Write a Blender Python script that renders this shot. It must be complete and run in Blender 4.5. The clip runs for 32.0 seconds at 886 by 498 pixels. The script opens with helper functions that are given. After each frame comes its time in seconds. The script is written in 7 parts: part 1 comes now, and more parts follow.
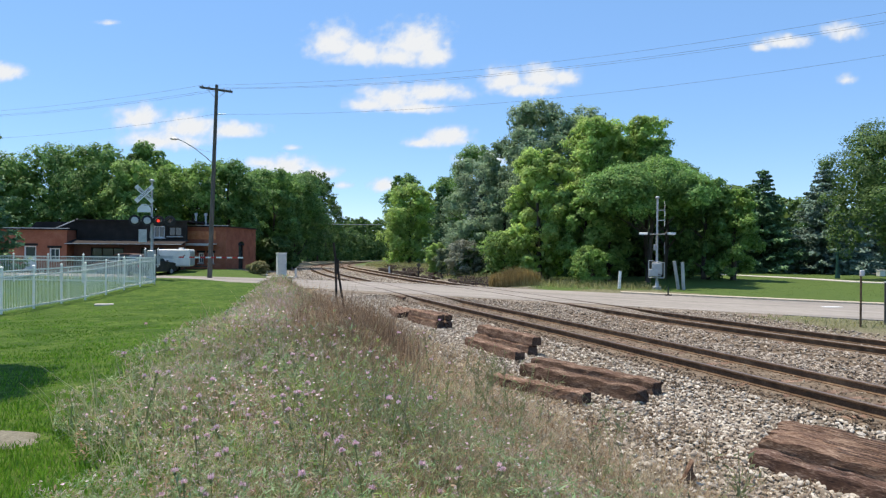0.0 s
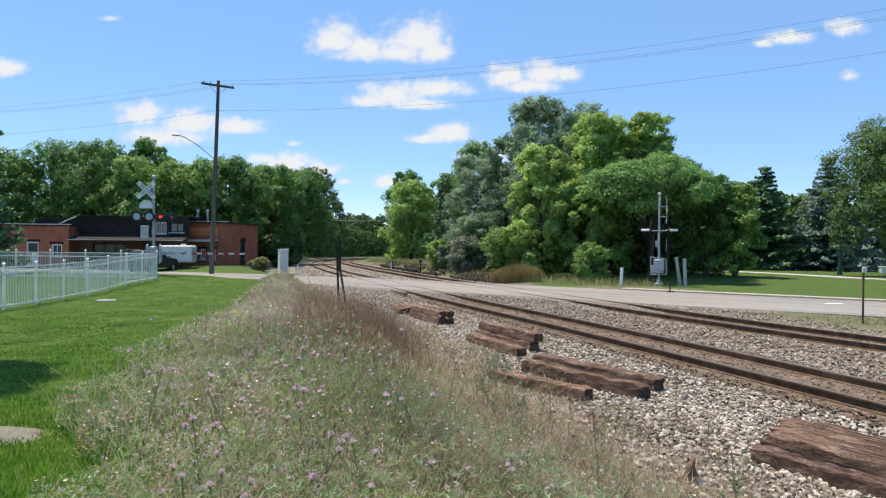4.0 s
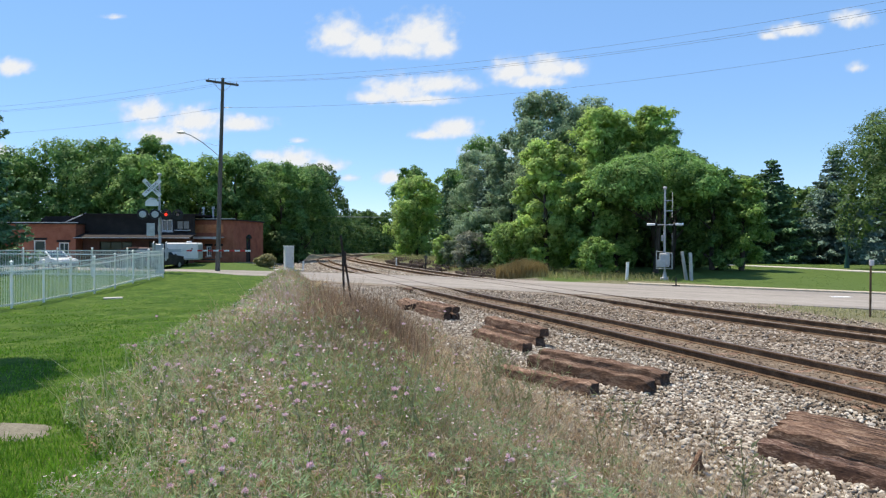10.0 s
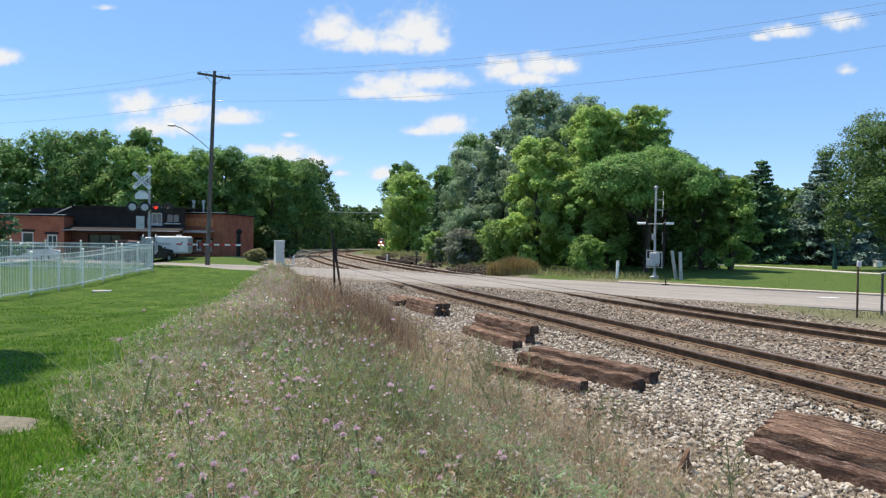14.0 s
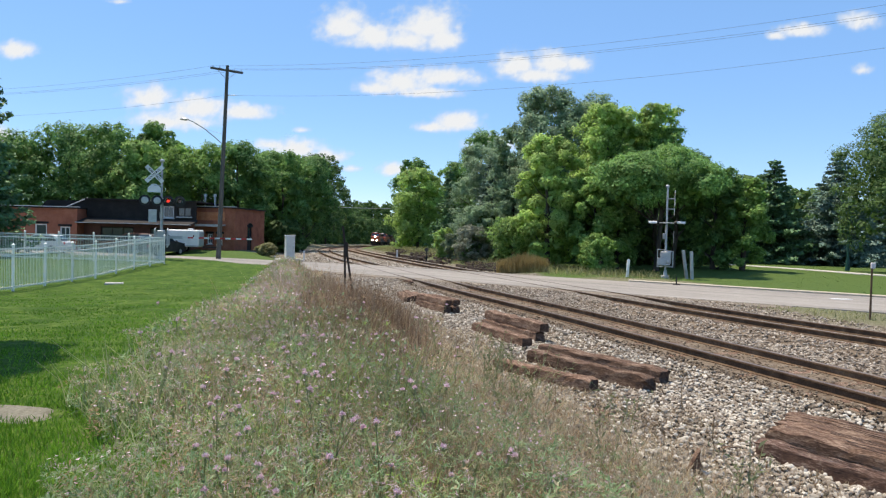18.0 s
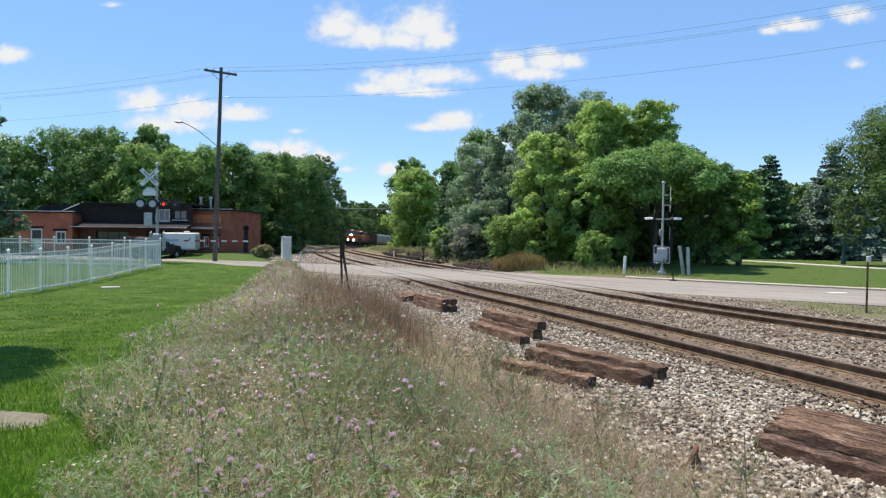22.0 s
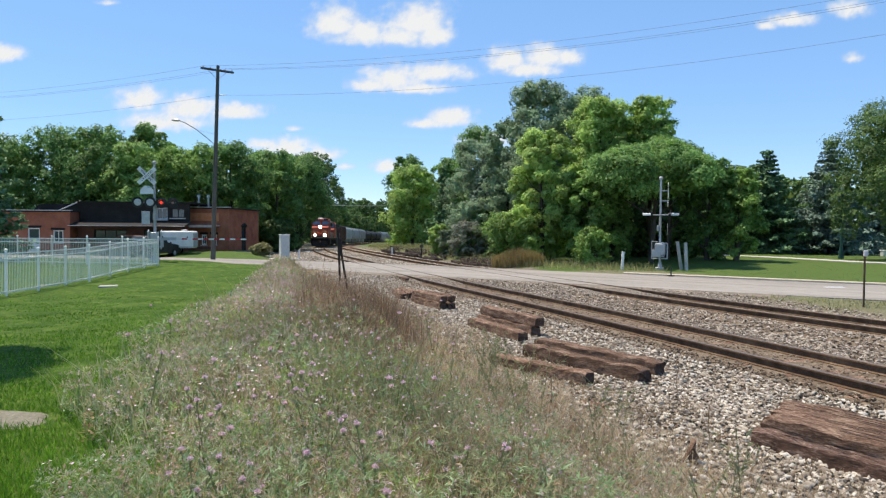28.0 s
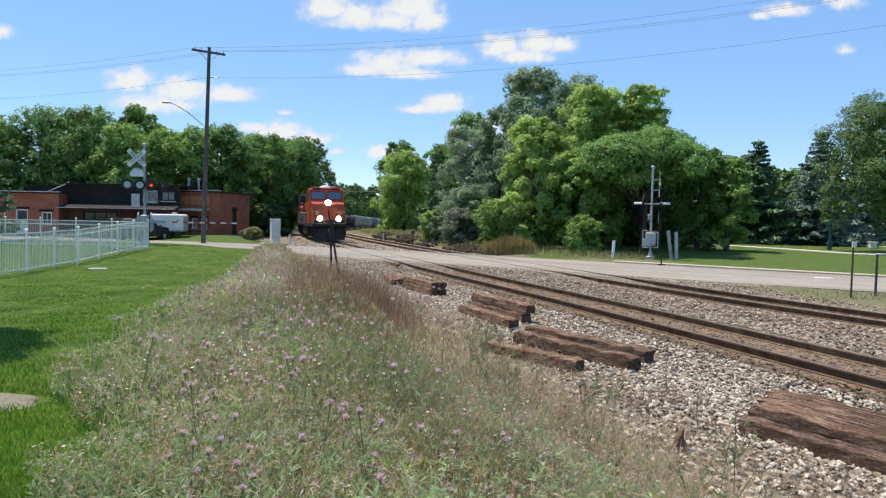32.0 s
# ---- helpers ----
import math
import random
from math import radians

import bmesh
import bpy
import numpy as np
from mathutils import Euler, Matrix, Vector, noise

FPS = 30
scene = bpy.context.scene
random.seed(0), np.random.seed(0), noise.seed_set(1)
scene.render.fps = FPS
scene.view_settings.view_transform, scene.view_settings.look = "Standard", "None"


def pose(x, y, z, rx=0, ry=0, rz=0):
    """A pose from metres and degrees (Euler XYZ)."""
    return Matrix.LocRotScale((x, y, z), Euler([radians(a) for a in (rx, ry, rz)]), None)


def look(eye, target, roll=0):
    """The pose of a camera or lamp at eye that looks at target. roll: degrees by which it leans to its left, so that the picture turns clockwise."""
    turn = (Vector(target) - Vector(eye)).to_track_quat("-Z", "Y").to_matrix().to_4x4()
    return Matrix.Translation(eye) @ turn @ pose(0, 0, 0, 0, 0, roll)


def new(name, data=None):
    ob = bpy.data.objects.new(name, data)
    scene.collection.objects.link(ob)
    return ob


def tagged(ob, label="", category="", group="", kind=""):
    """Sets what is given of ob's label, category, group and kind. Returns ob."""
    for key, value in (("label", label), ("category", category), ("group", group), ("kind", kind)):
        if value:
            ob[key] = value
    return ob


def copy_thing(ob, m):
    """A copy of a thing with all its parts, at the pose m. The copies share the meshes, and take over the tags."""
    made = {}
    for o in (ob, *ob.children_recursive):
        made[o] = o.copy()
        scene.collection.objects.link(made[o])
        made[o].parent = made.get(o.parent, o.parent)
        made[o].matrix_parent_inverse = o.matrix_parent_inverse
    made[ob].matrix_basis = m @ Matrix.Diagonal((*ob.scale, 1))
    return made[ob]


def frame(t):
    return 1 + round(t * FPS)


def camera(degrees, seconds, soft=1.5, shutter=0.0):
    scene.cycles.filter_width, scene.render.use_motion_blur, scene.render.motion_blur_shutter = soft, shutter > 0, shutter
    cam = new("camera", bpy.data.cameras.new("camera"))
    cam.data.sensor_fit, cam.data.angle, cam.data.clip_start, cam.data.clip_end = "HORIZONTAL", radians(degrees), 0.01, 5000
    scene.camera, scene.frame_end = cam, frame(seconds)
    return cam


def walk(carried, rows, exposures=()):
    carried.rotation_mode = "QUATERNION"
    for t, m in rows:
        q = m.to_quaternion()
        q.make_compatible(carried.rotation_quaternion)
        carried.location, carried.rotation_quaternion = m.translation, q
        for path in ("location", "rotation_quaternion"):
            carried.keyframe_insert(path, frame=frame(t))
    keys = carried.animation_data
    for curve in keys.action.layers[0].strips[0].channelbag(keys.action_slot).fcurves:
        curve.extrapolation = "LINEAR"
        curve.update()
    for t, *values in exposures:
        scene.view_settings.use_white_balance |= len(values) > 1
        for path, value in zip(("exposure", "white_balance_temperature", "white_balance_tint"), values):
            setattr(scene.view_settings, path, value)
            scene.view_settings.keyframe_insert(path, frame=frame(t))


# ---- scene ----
cam = camera(66, 32.0, 1.25)
PATH = [
    (0, pose(0.008, -0.008, 2.404, 89.959, -0.460, 0.086)),
    (0.5, pose(0.017, -0.005, 2.402, 90.104, -0.658, 0.037)),
    (1, pose(0.018, -0.003, 2.398, 90.224, -0.661, -0.302)),
    (1.5, pose(0.020, -0.007, 2.403, 90.093, -0.720, -1.957)),
    (2, pose(0.029, 0.004, 2.404, 89.818, -0.486, -2.293)),
    (2.5, pose(0.024, 0.010, 2.405, 89.672, -0.392, -0.746)),
    (3, pose(0.014, -0.005, 2.406, 89.677, -0.641, -0.245)),
    (3.5, pose(0.003, 0.002, 2.406, 89.682, -0.591, -0.055)),
    (5.5, pose(0.008, -0.007, 2.401, 89.348, -0.390, 1.126)),
    (6, pose(-0.007, -0.007, 2.402, 89.198, -0.398, 1.226)),
    (6.5, pose(-0.002, 0.005, 2.400, 88.938, -0.421, 1.085)),
    (7, pose(-0.001, -0.001, 2.403, 88.959, -0.459, 1.176)),
    (7.5, pose(-0.005, -0.006, 2.404, 89.030, -0.451, 1.202)),
    (8, pose(0.000, -0.011, 2.403, 89.114, -0.364, 0.625)),
    (8.5, pose(0.008, -0.005, 2.406, 89.219, -0.188, 0.545)),
    (9, pose(0.013, 0.004, 2.404, 89.263, -0.102, 0.545)),
    (9.5, pose(0.013, -0.006, 2.401, 89.251, -0.026, 0.553)),
    (10, pose(0.008, -0.002, 2.400, 89.286, -0.126, 0.667)),
    (10.5, pose(-0.002, 0.002, 2.402, 89.374, -0.309, 0.705)),
    (11, pose(0.001, -0.004, 2.404, 89.445, -0.287, 0.271)),
    (11.5, pose(-0.001, -0.003, 2.405, 89.446, -0.212, -0.056)),
    (12, pose(0.006, 0.001, 2.404, 89.397, -0.294, -0.081)),
    (12.5, pose(0.003, 0.001, 2.400, 89.321, -0.589, 0.006)),
    (13, pose(0.000, 0.000, 2.400, 89.279, -0.730, 0.009)),
    (13.5, pose(0.002, 0.009, 2.402, 89.208, -0.871, -0.025)),
    (14, pose(-0.001, -0.000, 2.399, 89.002, -0.790, -0.086)),
    (14.5, pose(-0.014, -0.007, 2.403, 88.833, -1.010, -0.094)),
    (16.5, pose(-0.029, -0.008, 2.404, 88.586, -1.810, 0.080)),
    (17, pose(-0.039, -0.001, 2.401, 88.620, -1.900, 0.160)),
    (17.5, pose(-0.037, -0.010, 2.397, 88.728, -1.734, 0.393)),
    (18, pose(-0.031, -0.006, 2.399, 88.696, -1.460, 0.735)),
    (18.5, pose(-0.029, -0.011, 2.401, 88.723, -1.322, 0.773)),
    (19, pose(-0.031, -0.003, 2.402, 88.767, -0.997, 0.770)),
    (19.5, pose(-0.017, -0.005, 2.394, 88.833, -0.765, 0.743)),
    (20, pose(-0.018, -0.001, 2.404, 88.813, -0.791, 0.523)),
    (20.5, pose(-0.022, -0.005, 2.401, 88.804, -0.823, 0.473)),
    (21, pose(-0.023, -0.005, 2.397, 88.742, -0.645, 0.466)),
    (21.5, pose(-0.018, -0.002, 2.398, 88.695, -0.743, 0.474)),
    (22, pose(-0.020, 0.007, 2.398, 88.646, -0.663, 0.452)),
    (22.5, pose(-0.016, 0.006, 2.395, 88.629, -0.872, 0.410)),
    (23, pose(-0.023, -0.001, 2.396, 88.581, -0.603, 0.438)),
    (23.5, pose(-0.022, -0.004, 2.399, 88.513, -0.539, 0.485)),
    (24, pose(-0.019, 0.007, 2.398, 88.392, -0.776, 0.547)),
    (24.5, pose(-0.015, 0.003, 2.396, 88.373, -0.551, 0.591)),
    (25, pose(-0.015, -0.009, 2.401, 88.394, -0.681, 0.523)),
    (25.5, pose(-0.017, -0.002, 2.402, 88.465, -0.636, 0.475)),
    (27.5, pose(-0.017, -0.001, 2.398, 88.459, -0.890, 0.405)),
    (28, pose(-0.003, -0.007, 2.402, 88.381, -0.334, 0.308)),
    (28.5, pose(0.004, 0.004, 2.393, 88.312, -0.039, 0.236)),
    (29, pose(-0.007, 0.001, 2.396, 87.893, -0.150, 0.202)),
    (29.5, pose(-0.008, 0.002, 2.406, 87.586, -0.358, 0.185)),
    (30, pose(-0.008, -0.002, 2.399, 87.510, -0.561, 0.134)),
    (30.5, pose(-0.010, 0.002, 2.397, 87.444, -0.617, -0.002)),
    (31, pose(-0.014, -0.003, 2.401, 87.393, -0.552, -0.228)),
    (31.5, pose(-0.022, -0.012, 2.409, 87.327, -0.574, -0.354)),
    (32, pose(-0.025, -0.002, 2.402, 87.251, -1.036, -0.415)),
]
walk(cam, PATH, [(0, 0.41, 6950, 12.5), (32, 0.41, 7100, 12.5)])

# ---------------------------------------------------------------- light
SUN_TO = Vector((-0.42, 0.36, 1.26)).normalized()
world = bpy.data.worlds.new("sky")
scene.world = world
world.use_nodes = True
wn = world.node_tree
sky = wn.nodes.new("ShaderNodeTexSky")
sky.sky_type = "NISHITA"
sky.sun_disc = False
sky.sun_elevation = math.asin(SUN_TO.z)
sky.sun_rotation = math.atan2(SUN_TO.x, SUN_TO.y)
sky.air_density, sky.dust_density, sky.ozone_density = 0.75, 0.0, 2.2
wn.nodes["Background"].inputs["Strength"].default_value = 0.145
clear = wn.nodes.new("ShaderNodeHueSaturation")
clear.inputs["Saturation"].default_value = 1.17
wn.links.new(sky.outputs[0], clear.inputs["Color"])
haze = wn.nodes.new("ShaderNodeMix")
haze.data_type = "RGBA"
haze.inputs[0].default_value, haze.inputs[7].default_value = 0.5, (1.5, 3.1, 5.9, 1)
wn.links.new(clear.outputs[0], haze.inputs[6])
wn.links.new(haze.outputs[2], wn.nodes["Background"].inputs["Color"])
sun = new("sun", bpy.data.lights.new("sun", "SUN"))
sun.data.energy, sun.data.angle, sun.data.color = 4.2, radians(0.53), (1.0, 0.93, 0.82)
sun.matrix_world = look(SUN_TO * 60, (0, 0, 0))


# ---------------------------------------------------------------- materials
def surface(name, dark, mid, light, scale=4.0, fine=40.0, rough=0.8, bump=0.3, metal=0.0, stretch=(1, 1, 1), vary=0.12, spec=0.3):
    """A weathered surface: three colours over a broad and a fine noise, with relief."""
    m = bpy.data.materials.new(name)
    m.use_nodes = True
    n, l = m.node_tree.nodes, m.node_tree.links
    b = n["Principled BSDF"]
    b.inputs["Metallic"].default_value = metal
    b.inputs["Specular IOR Level"].default_value = spec
    tc, mp = n.new("ShaderNodeTexCoord"), n.new("ShaderNodeMapping")
    mp.inputs["Scale"].default_value = stretch
    l.new(tc.outputs["Object"], mp.inputs[0])
    broad, small = n.new("ShaderNodeTexNoise"), n.new("ShaderNodeTexNoise")
    for tex, sc, det in ((broad, scale, 4), (small, fine, 5)):
        tex.inputs["Scale"].default_value = sc
        tex.inputs["Detail"].default_value = det
        tex.inputs["Roughness"].default_value = 0.65
        l.new(mp.outputs[0], tex.inputs["Vector"])
    mix = n.new("ShaderNodeMath")
    mix.operation = "MULTIPLY_ADD"
    mix.inputs[1].default_value = 0.5
    half = n.new("ShaderNodeMath")
    half.operation = "MULTIPLY"
    half.inputs[1].default_value = 0.5
    l.new(broad.outputs[0], half.inputs[0])
    l.new(small.outputs[0], mix.inputs[0])
    l.new(half.outputs[0], mix.inputs[2])
    ramp = n.new("ShaderNodeValToRGB")
    e = ramp.color_ramp.elements
    e[0].position, e[0].color = 0.34, (*dark, 1)
    e[1].position, e[1].color = 0.66, (*light, 1)
    k = e.new(0.5)
    k.color = (*mid, 1)
    l.new(mix.outputs[0], ramp.inputs[0])
    info = n.new("ShaderNodeObjectInfo")
    hsv = n.new("ShaderNodeHueSaturation")
    rng = n.new("ShaderNodeMapRange")
    rng.inputs[3].default_value, rng.inputs[4].default_value = 1 - vary, 1 + vary
    l.new(info.outputs["Random"], rng.inputs[0])
    l.new(rng.outputs[0], hsv.inputs["Value"])
    l.new(ramp.outputs[0], hsv.inputs["Color"])
    l.new(hsv.outputs[0], b.inputs["Base Color"])
    rr = n.new("ShaderNodeMapRange")
    rr.inputs[3].default_value, rr.inputs[4].default_value = max(rough - 0.12, 0.03), min(rough + 0.12, 1)
    l.new(small.outputs[0], rr.inputs[0])
    l.new(rr.outputs[0], b.inputs["Roughness"])
    if bump:
        bp = n.new("ShaderNodeBump")
        bp.inputs["Strength"].default_value = bump
        bp.inputs["Distance"].default_value = 0.02
        l.new(mix.outputs[0], bp.inputs["Height"])
        l.new(bp.outputs[0], b.inputs["Normal"])
    return m


def foliage(name, a, b_, c, trans=0.35, rough=0.6):
    """Leaves: colour varies from leaf to leaf, some light passes through."""
    m = bpy.data.materials.new(name)
    m.use_nodes = True
    n, l = m.node_tree.nodes, m.node_tree.links
    geo = n.new("ShaderNodeNewGeometry")
    ramp = n.new("ShaderNodeValToRGB")
    e = ramp.color_ramp.elements
    e[0].color, e[1].color = (*a, 1), (*c, 1)
    e.new(0.5).color = (*b_, 1)
    l.new(geo.outputs["Random Per Island"], ramp.inputs[0])
    tc, tex = n.new("ShaderNodeTexCoord"), n.new("ShaderNodeTexNoise")
    tex.inputs["Scale"].default_value = 0.5
    l.new(tc.outputs["Object"], tex.inputs["Vector"])
    hsv, rng = n.new("ShaderNodeHueSaturation"), n.new("ShaderNodeMapRange")
    rng.inputs[1].default_value, rng.inputs[2].default_value = 0.3, 0.7
    rng.inputs[3].default_value, rng.inputs[4].default_value = 0.68, 1.32
    l.new(tex.outputs[0], rng.inputs[0])
    l.new(rng.outputs[0], hsv.inputs["Value"])
    l.new(ramp.outputs[0], hsv.inputs["Color"])
    p = n["Principled BSDF"]
    p.inputs["Roughness"].default_value = rough
    p.inputs["Specular IOR Level"].default_value = 0.25
    l.new(hsv.outputs[0], p.inputs["Base Color"])
    t, mx = n.new("ShaderNodeBsdfTranslucent"), n.new("ShaderNodeMixShader")
    mx.inputs[0].default_value = trans
    l.new(hsv.outputs[0], t.inputs[0])
    l.new(p.outputs[0], mx.inputs[1])
    l.new(t.outputs[0], mx.inputs[2])
    l.new(mx.outputs[0], n["Material Output"].inputs[0])
    return m


def glow(name, colour, strength):
    m = bpy.data.materials.new(name)
    m.use_nodes = True
    b = m.node_tree.nodes["Principled BSDF"]
    b.inputs["Base Color"].default_value = (*colour, 1)
    b.inputs["Emission Color"].default_value = (*colour, 1)
    b.inputs["Emission Strength"].default_value = strength
    return m


def glassy(name, colour, rough=0.05):
    m = bpy.data.materials.new(name)
    m.use_nodes = True
    b = m.node_tree.nodes["Principled BSDF"]
    b.inputs["Base Color"].default_value = (*colour, 1)
    b.inputs["Roughness"].default_value = rough
    b.inputs["Specular IOR Level"].default_value = 0.8
    return m


def stones(name, shade=1.0, tint=(1, 1, 1)):
    """Crushed stone: every stone its own shade."""
    m = surface(name, (0.2, 0.185, 0.16), (0.36, 0.34, 0.31), (0.52, 0.5, 0.46), 6, 30, 0.9, 0.2)
    n, l = m.node_tree.nodes, m.node_tree.links
    geo, ramp = n.new("ShaderNodeNewGeometry"), n.new("ShaderNodeValToRGB")
    e = ramp.color_ramp.elements
    e[0].color, e[1].color = (*[c * k * shade for c, k in zip((0.16, 0.128, 0.1), tint)], 1), (*[c * k * shade for c, k in zip((0.66, 0.63, 0.565), tint)], 1)
    e.new(0.3).color = (*[c * k * shade for c, k in zip((0.26, 0.222, 0.18), tint)], 1)
    e.new(0.65).color = (*[c * k * shade for c, k in zip((0.41, 0.375, 0.32), tint)], 1)
    l.new(geo.outputs["Random Per Island"], ramp.inputs[0])
    l.new(ramp.outputs[0], n["Principled BSDF"].inputs["Base Color"])
    return m


M_STONE = stones("crushed_stone", 0.92, (1.03, 0.99, 0.93))
M_STONE_BROWN = stones("rust_stained_stone", 0.44, (1.02, 0.87, 0.71))
M_STONE_GREY = stones("weathered_grey_stone", 0.73, (1.04, 0.955, 0.87))
M_BED = surface("ballast_bed", (0.069, 0.04784, 0.03128), (0.1564, 0.115, 0.07636), (0.276, 0.2162, 0.1518), 1.5, 26, 0.95, 0.9)
M_EDGE = surface("crumbled_road_edge", (0.13, 0.1, 0.07), (0.23, 0.185, 0.135), (0.36, 0.3, 0.23), 1.2, 18, 0.95, 0.7)
M_EARTH = surface("trodden_earth", (0.1222, 0.1103, 0.07812), (0.2241, 0.2048, 0.1465), (0.3463, 0.3202, 0.2392), 5, 30, 0.95, 0.6)
M_OLDSTEEL = surface("blackened_steel", (0.02, 0.014, 0.011), (0.045, 0.032, 0.025), (0.1, 0.07, 0.05), 6, 50, 0.8, 0.3)
M_RUST = surface("rusty_steel", (0.05924, 0.03624, 0.023), (0.1324, 0.085, 0.05297), (0.2509, 0.1742, 0.108), 3, 45, 0.85, 0.15, 0.0, (1, 1, 1), 0.12, 0.1)
M_RAILTOP = surface("worn_rail_head", (0.1, 0.074, 0.06), (0.16, 0.12, 0.096), (0.25, 0.19, 0.15), 5, 60, 0.45, 0.05, 0.35)
M_TIE = surface("weathered_tie", (0.03422, 0.02099, 0.01464), (0.1711, 0.09874, 0.06344), (0.4888, 0.3519, 0.2501), 3.4, 34, 0.9, 1.0, 0.0, (0.5, 2.2, 2.2), 0.25)
M_TIE_DARK = surface("creosoted_tie", (0.015, 0.011, 0.009), (0.05, 0.034, 0.025), (0.12, 0.085, 0.062), 3.5, 34, 0.9, 0.8, 0.0, (0.35, 2.2, 2.2), 0.2)
# greyed wood of the front tie, toned darker for its shaded face
M_TIE_SHADED = surface("greyed_shade_dark_tie", (0.02953, 0.01755, 0.01326), (0.124, 0.0702, 0.04941), (0.4251, 0.3276, 0.2591), 3.0, 30, 0.9, 1.0, 0.0, (0.5, 2.2, 2.2), 0.2)
M_TIE_END = surface("tie_end_grain", (0.02394, 0.0171, 0.0133), (0.0798, 0.0513, 0.038), (0.1995, 0.1292, 0.0912), 8, 50, 0.95, 0.8)
M_ROAD = surface("pale_road", (0.19, 0.17, 0.148), (0.33, 0.298, 0.256), (0.46, 0.42, 0.37), 0.7, 14, 0.9, 0.25)
# wear runs along the lanes
lanes = M_ROAD.node_tree.nodes["Mapping"]
lanes.vector_type = "TEXTURE"
lanes.inputs["Rotation"].default_value = (0, 0, radians(146))
lanes.inputs["Scale"].default_value = (7, 1, 1)
M_KERB = surface("tan_kerb_concrete", (0.4, 0.34, 0.25), (0.52, 0.45, 0.34), (0.62, 0.55, 0.44), 1.2, 24, 0.9, 0.15)
M_CONCRETE = surface("concrete", (0.36, 0.34, 0.3), (0.47, 0.44, 0.395), (0.56, 0.53, 0.48), 1.0, 24, 0.9, 0.15)
M_BRICK = surface("red_brick", (0.2052, 0.06696, 0.03888), (0.3348, 0.1134, 0.0648), (0.4428, 0.1782, 0.108), 1.0, 18, 0.9, 0.3)
M_BRICK_SUNLIT = surface("sunlit_orange_brick", (0.36, 0.12, 0.05), (0.52, 0.2, 0.09), (0.6, 0.3, 0.17), 1.4, 18, 0.9, 0.3)
M_ROOF = surface("black_roofing", (0.011, 0.009, 0.008), (0.022, 0.018, 0.016), (0.045, 0.038, 0.034), 1.0, 20, 0.85, 0.3)
M_TRIM = surface("grey_trim", (0.364, 0.351, 0.338), (0.52, 0.507, 0.494), (0.676, 0.663, 0.65), 2, 30, 0.7, 0.1)
M_WHITE = surface("white_paint", (0.62, 0.62, 0.6), (0.74, 0.74, 0.72), (0.82, 0.82, 0.8), 2, 40, 0.5, 0.05)
M_CABINET = surface("pale_grey_cabinet_paint", (0.55, 0.5442, 0.506), (0.66, 0.6509, 0.6072), (0.748, 0.7362, 0.6882), 2, 40, 0.5, 0.05)
M_FENCE = surface("white_fence_paint", (0.8, 0.76, 0.68), (0.87, 0.83, 0.75), (0.92, 0.88, 0.81), 1.5, 40, 0.45, 0.05)
M_STEEL = surface("galvanised_steel", (0.3, 0.31, 0.315), (0.42, 0.43, 0.435), (0.55, 0.56, 0.565), 3, 40, 0.5, 0.1, 0.5)
M_SILVER = surface("silver_paint", (0.3, 0.31, 0.32), (0.42, 0.43, 0.44), (0.56, 0.57, 0.58), 3, 40, 0.5, 0.05, 0.2)
M_BLACK = surface("black_paint", (0.01, 0.01, 0.011), (0.02, 0.02, 0.021), (0.04, 0.038, 0.036), 3, 40, 0.5, 0.1)
M_POLE = surface("weathered_pole", (0.045, 0.042, 0.036), (0.095, 0.088, 0.075), (0.16, 0.148, 0.128), 2.5, 30, 0.95, 0.5, 0, (3, 3, 0.25))
M_BARK = surface("bark", (0.035, 0.028, 0.022), (0.08, 0.064, 0.05), (0.14, 0.115, 0.09), 3, 20, 0.95, 0.8, 0, (2, 2, 0.4))
M_RED = surface("locomotive_red", (0.3145, 0.05242, 0.02311), (0.4426, 0.07691, 0.03329), (0.5358, 0.1223, 0.05377), 1.2, 24, 0.4, 0.05)
M_BRASS = surface("tan_rail_paint", (0.3, 0.19, 0.09), (0.42, 0.28, 0.14), (0.54, 0.38, 0.2), 3, 40, 0.5, 0.05)
M_GATE_RED = surface("reflective_red", (0.4, 0.02, 0.02), (0.5, 0.03, 0.03), (0.55, 0.05, 0.045), 3, 40, 0.5, 0.05)
M_SOOT = surface("sooty_black", (0.012, 0.011, 0.011), (0.026, 0.024, 0.023), (0.06, 0.052, 0.045), 1.4, 20, 0.7, 0.2)
M_HOPPER = surface("grey_hopper_paint", (0.2961, 0.2875, 0.2677), (0.4383, 0.4255, 0.396), (0.5449, 0.5232, 0.4908), 0.6, 14, 0.65, 0.1, vary=0.25)
M_BLUECAR = surface("blue_grey_car_paint", (0.1, 0.14, 0.19), (0.16, 0.21, 0.27), (0.24, 0.29, 0.34), 0.6, 14, 0.6, 0.1)
M_BROWNCAR = surface("brown_car_paint", (0.07, 0.03, 0.022), (0.12, 0.052, 0.036), (0.18, 0.09, 0.062), 0.6, 14, 0.7, 0.1)
M_GLASS = glassy("dark_window", (0.03, 0.045, 0.06))
M_LAMP = glow("lit_headlamp", (1.0, 0.88, 0.68), 14)
M_REDLAMP = glow("lit_red_lamp", (1.0, 0.05, 0.03), 0.75)
# hoods coloured white all over for the sunlight on their tops
M_HOOD = surface("sunlit_hood_white", (0.7, 0.69, 0.66), (0.8, 0.79, 0.76), (0.86, 0.85, 0.82), 3, 40, 0.4, 0.05)
M_LENS = glassy("unlit_red_lens", (0.12, 0.008, 0.008), 0.15)
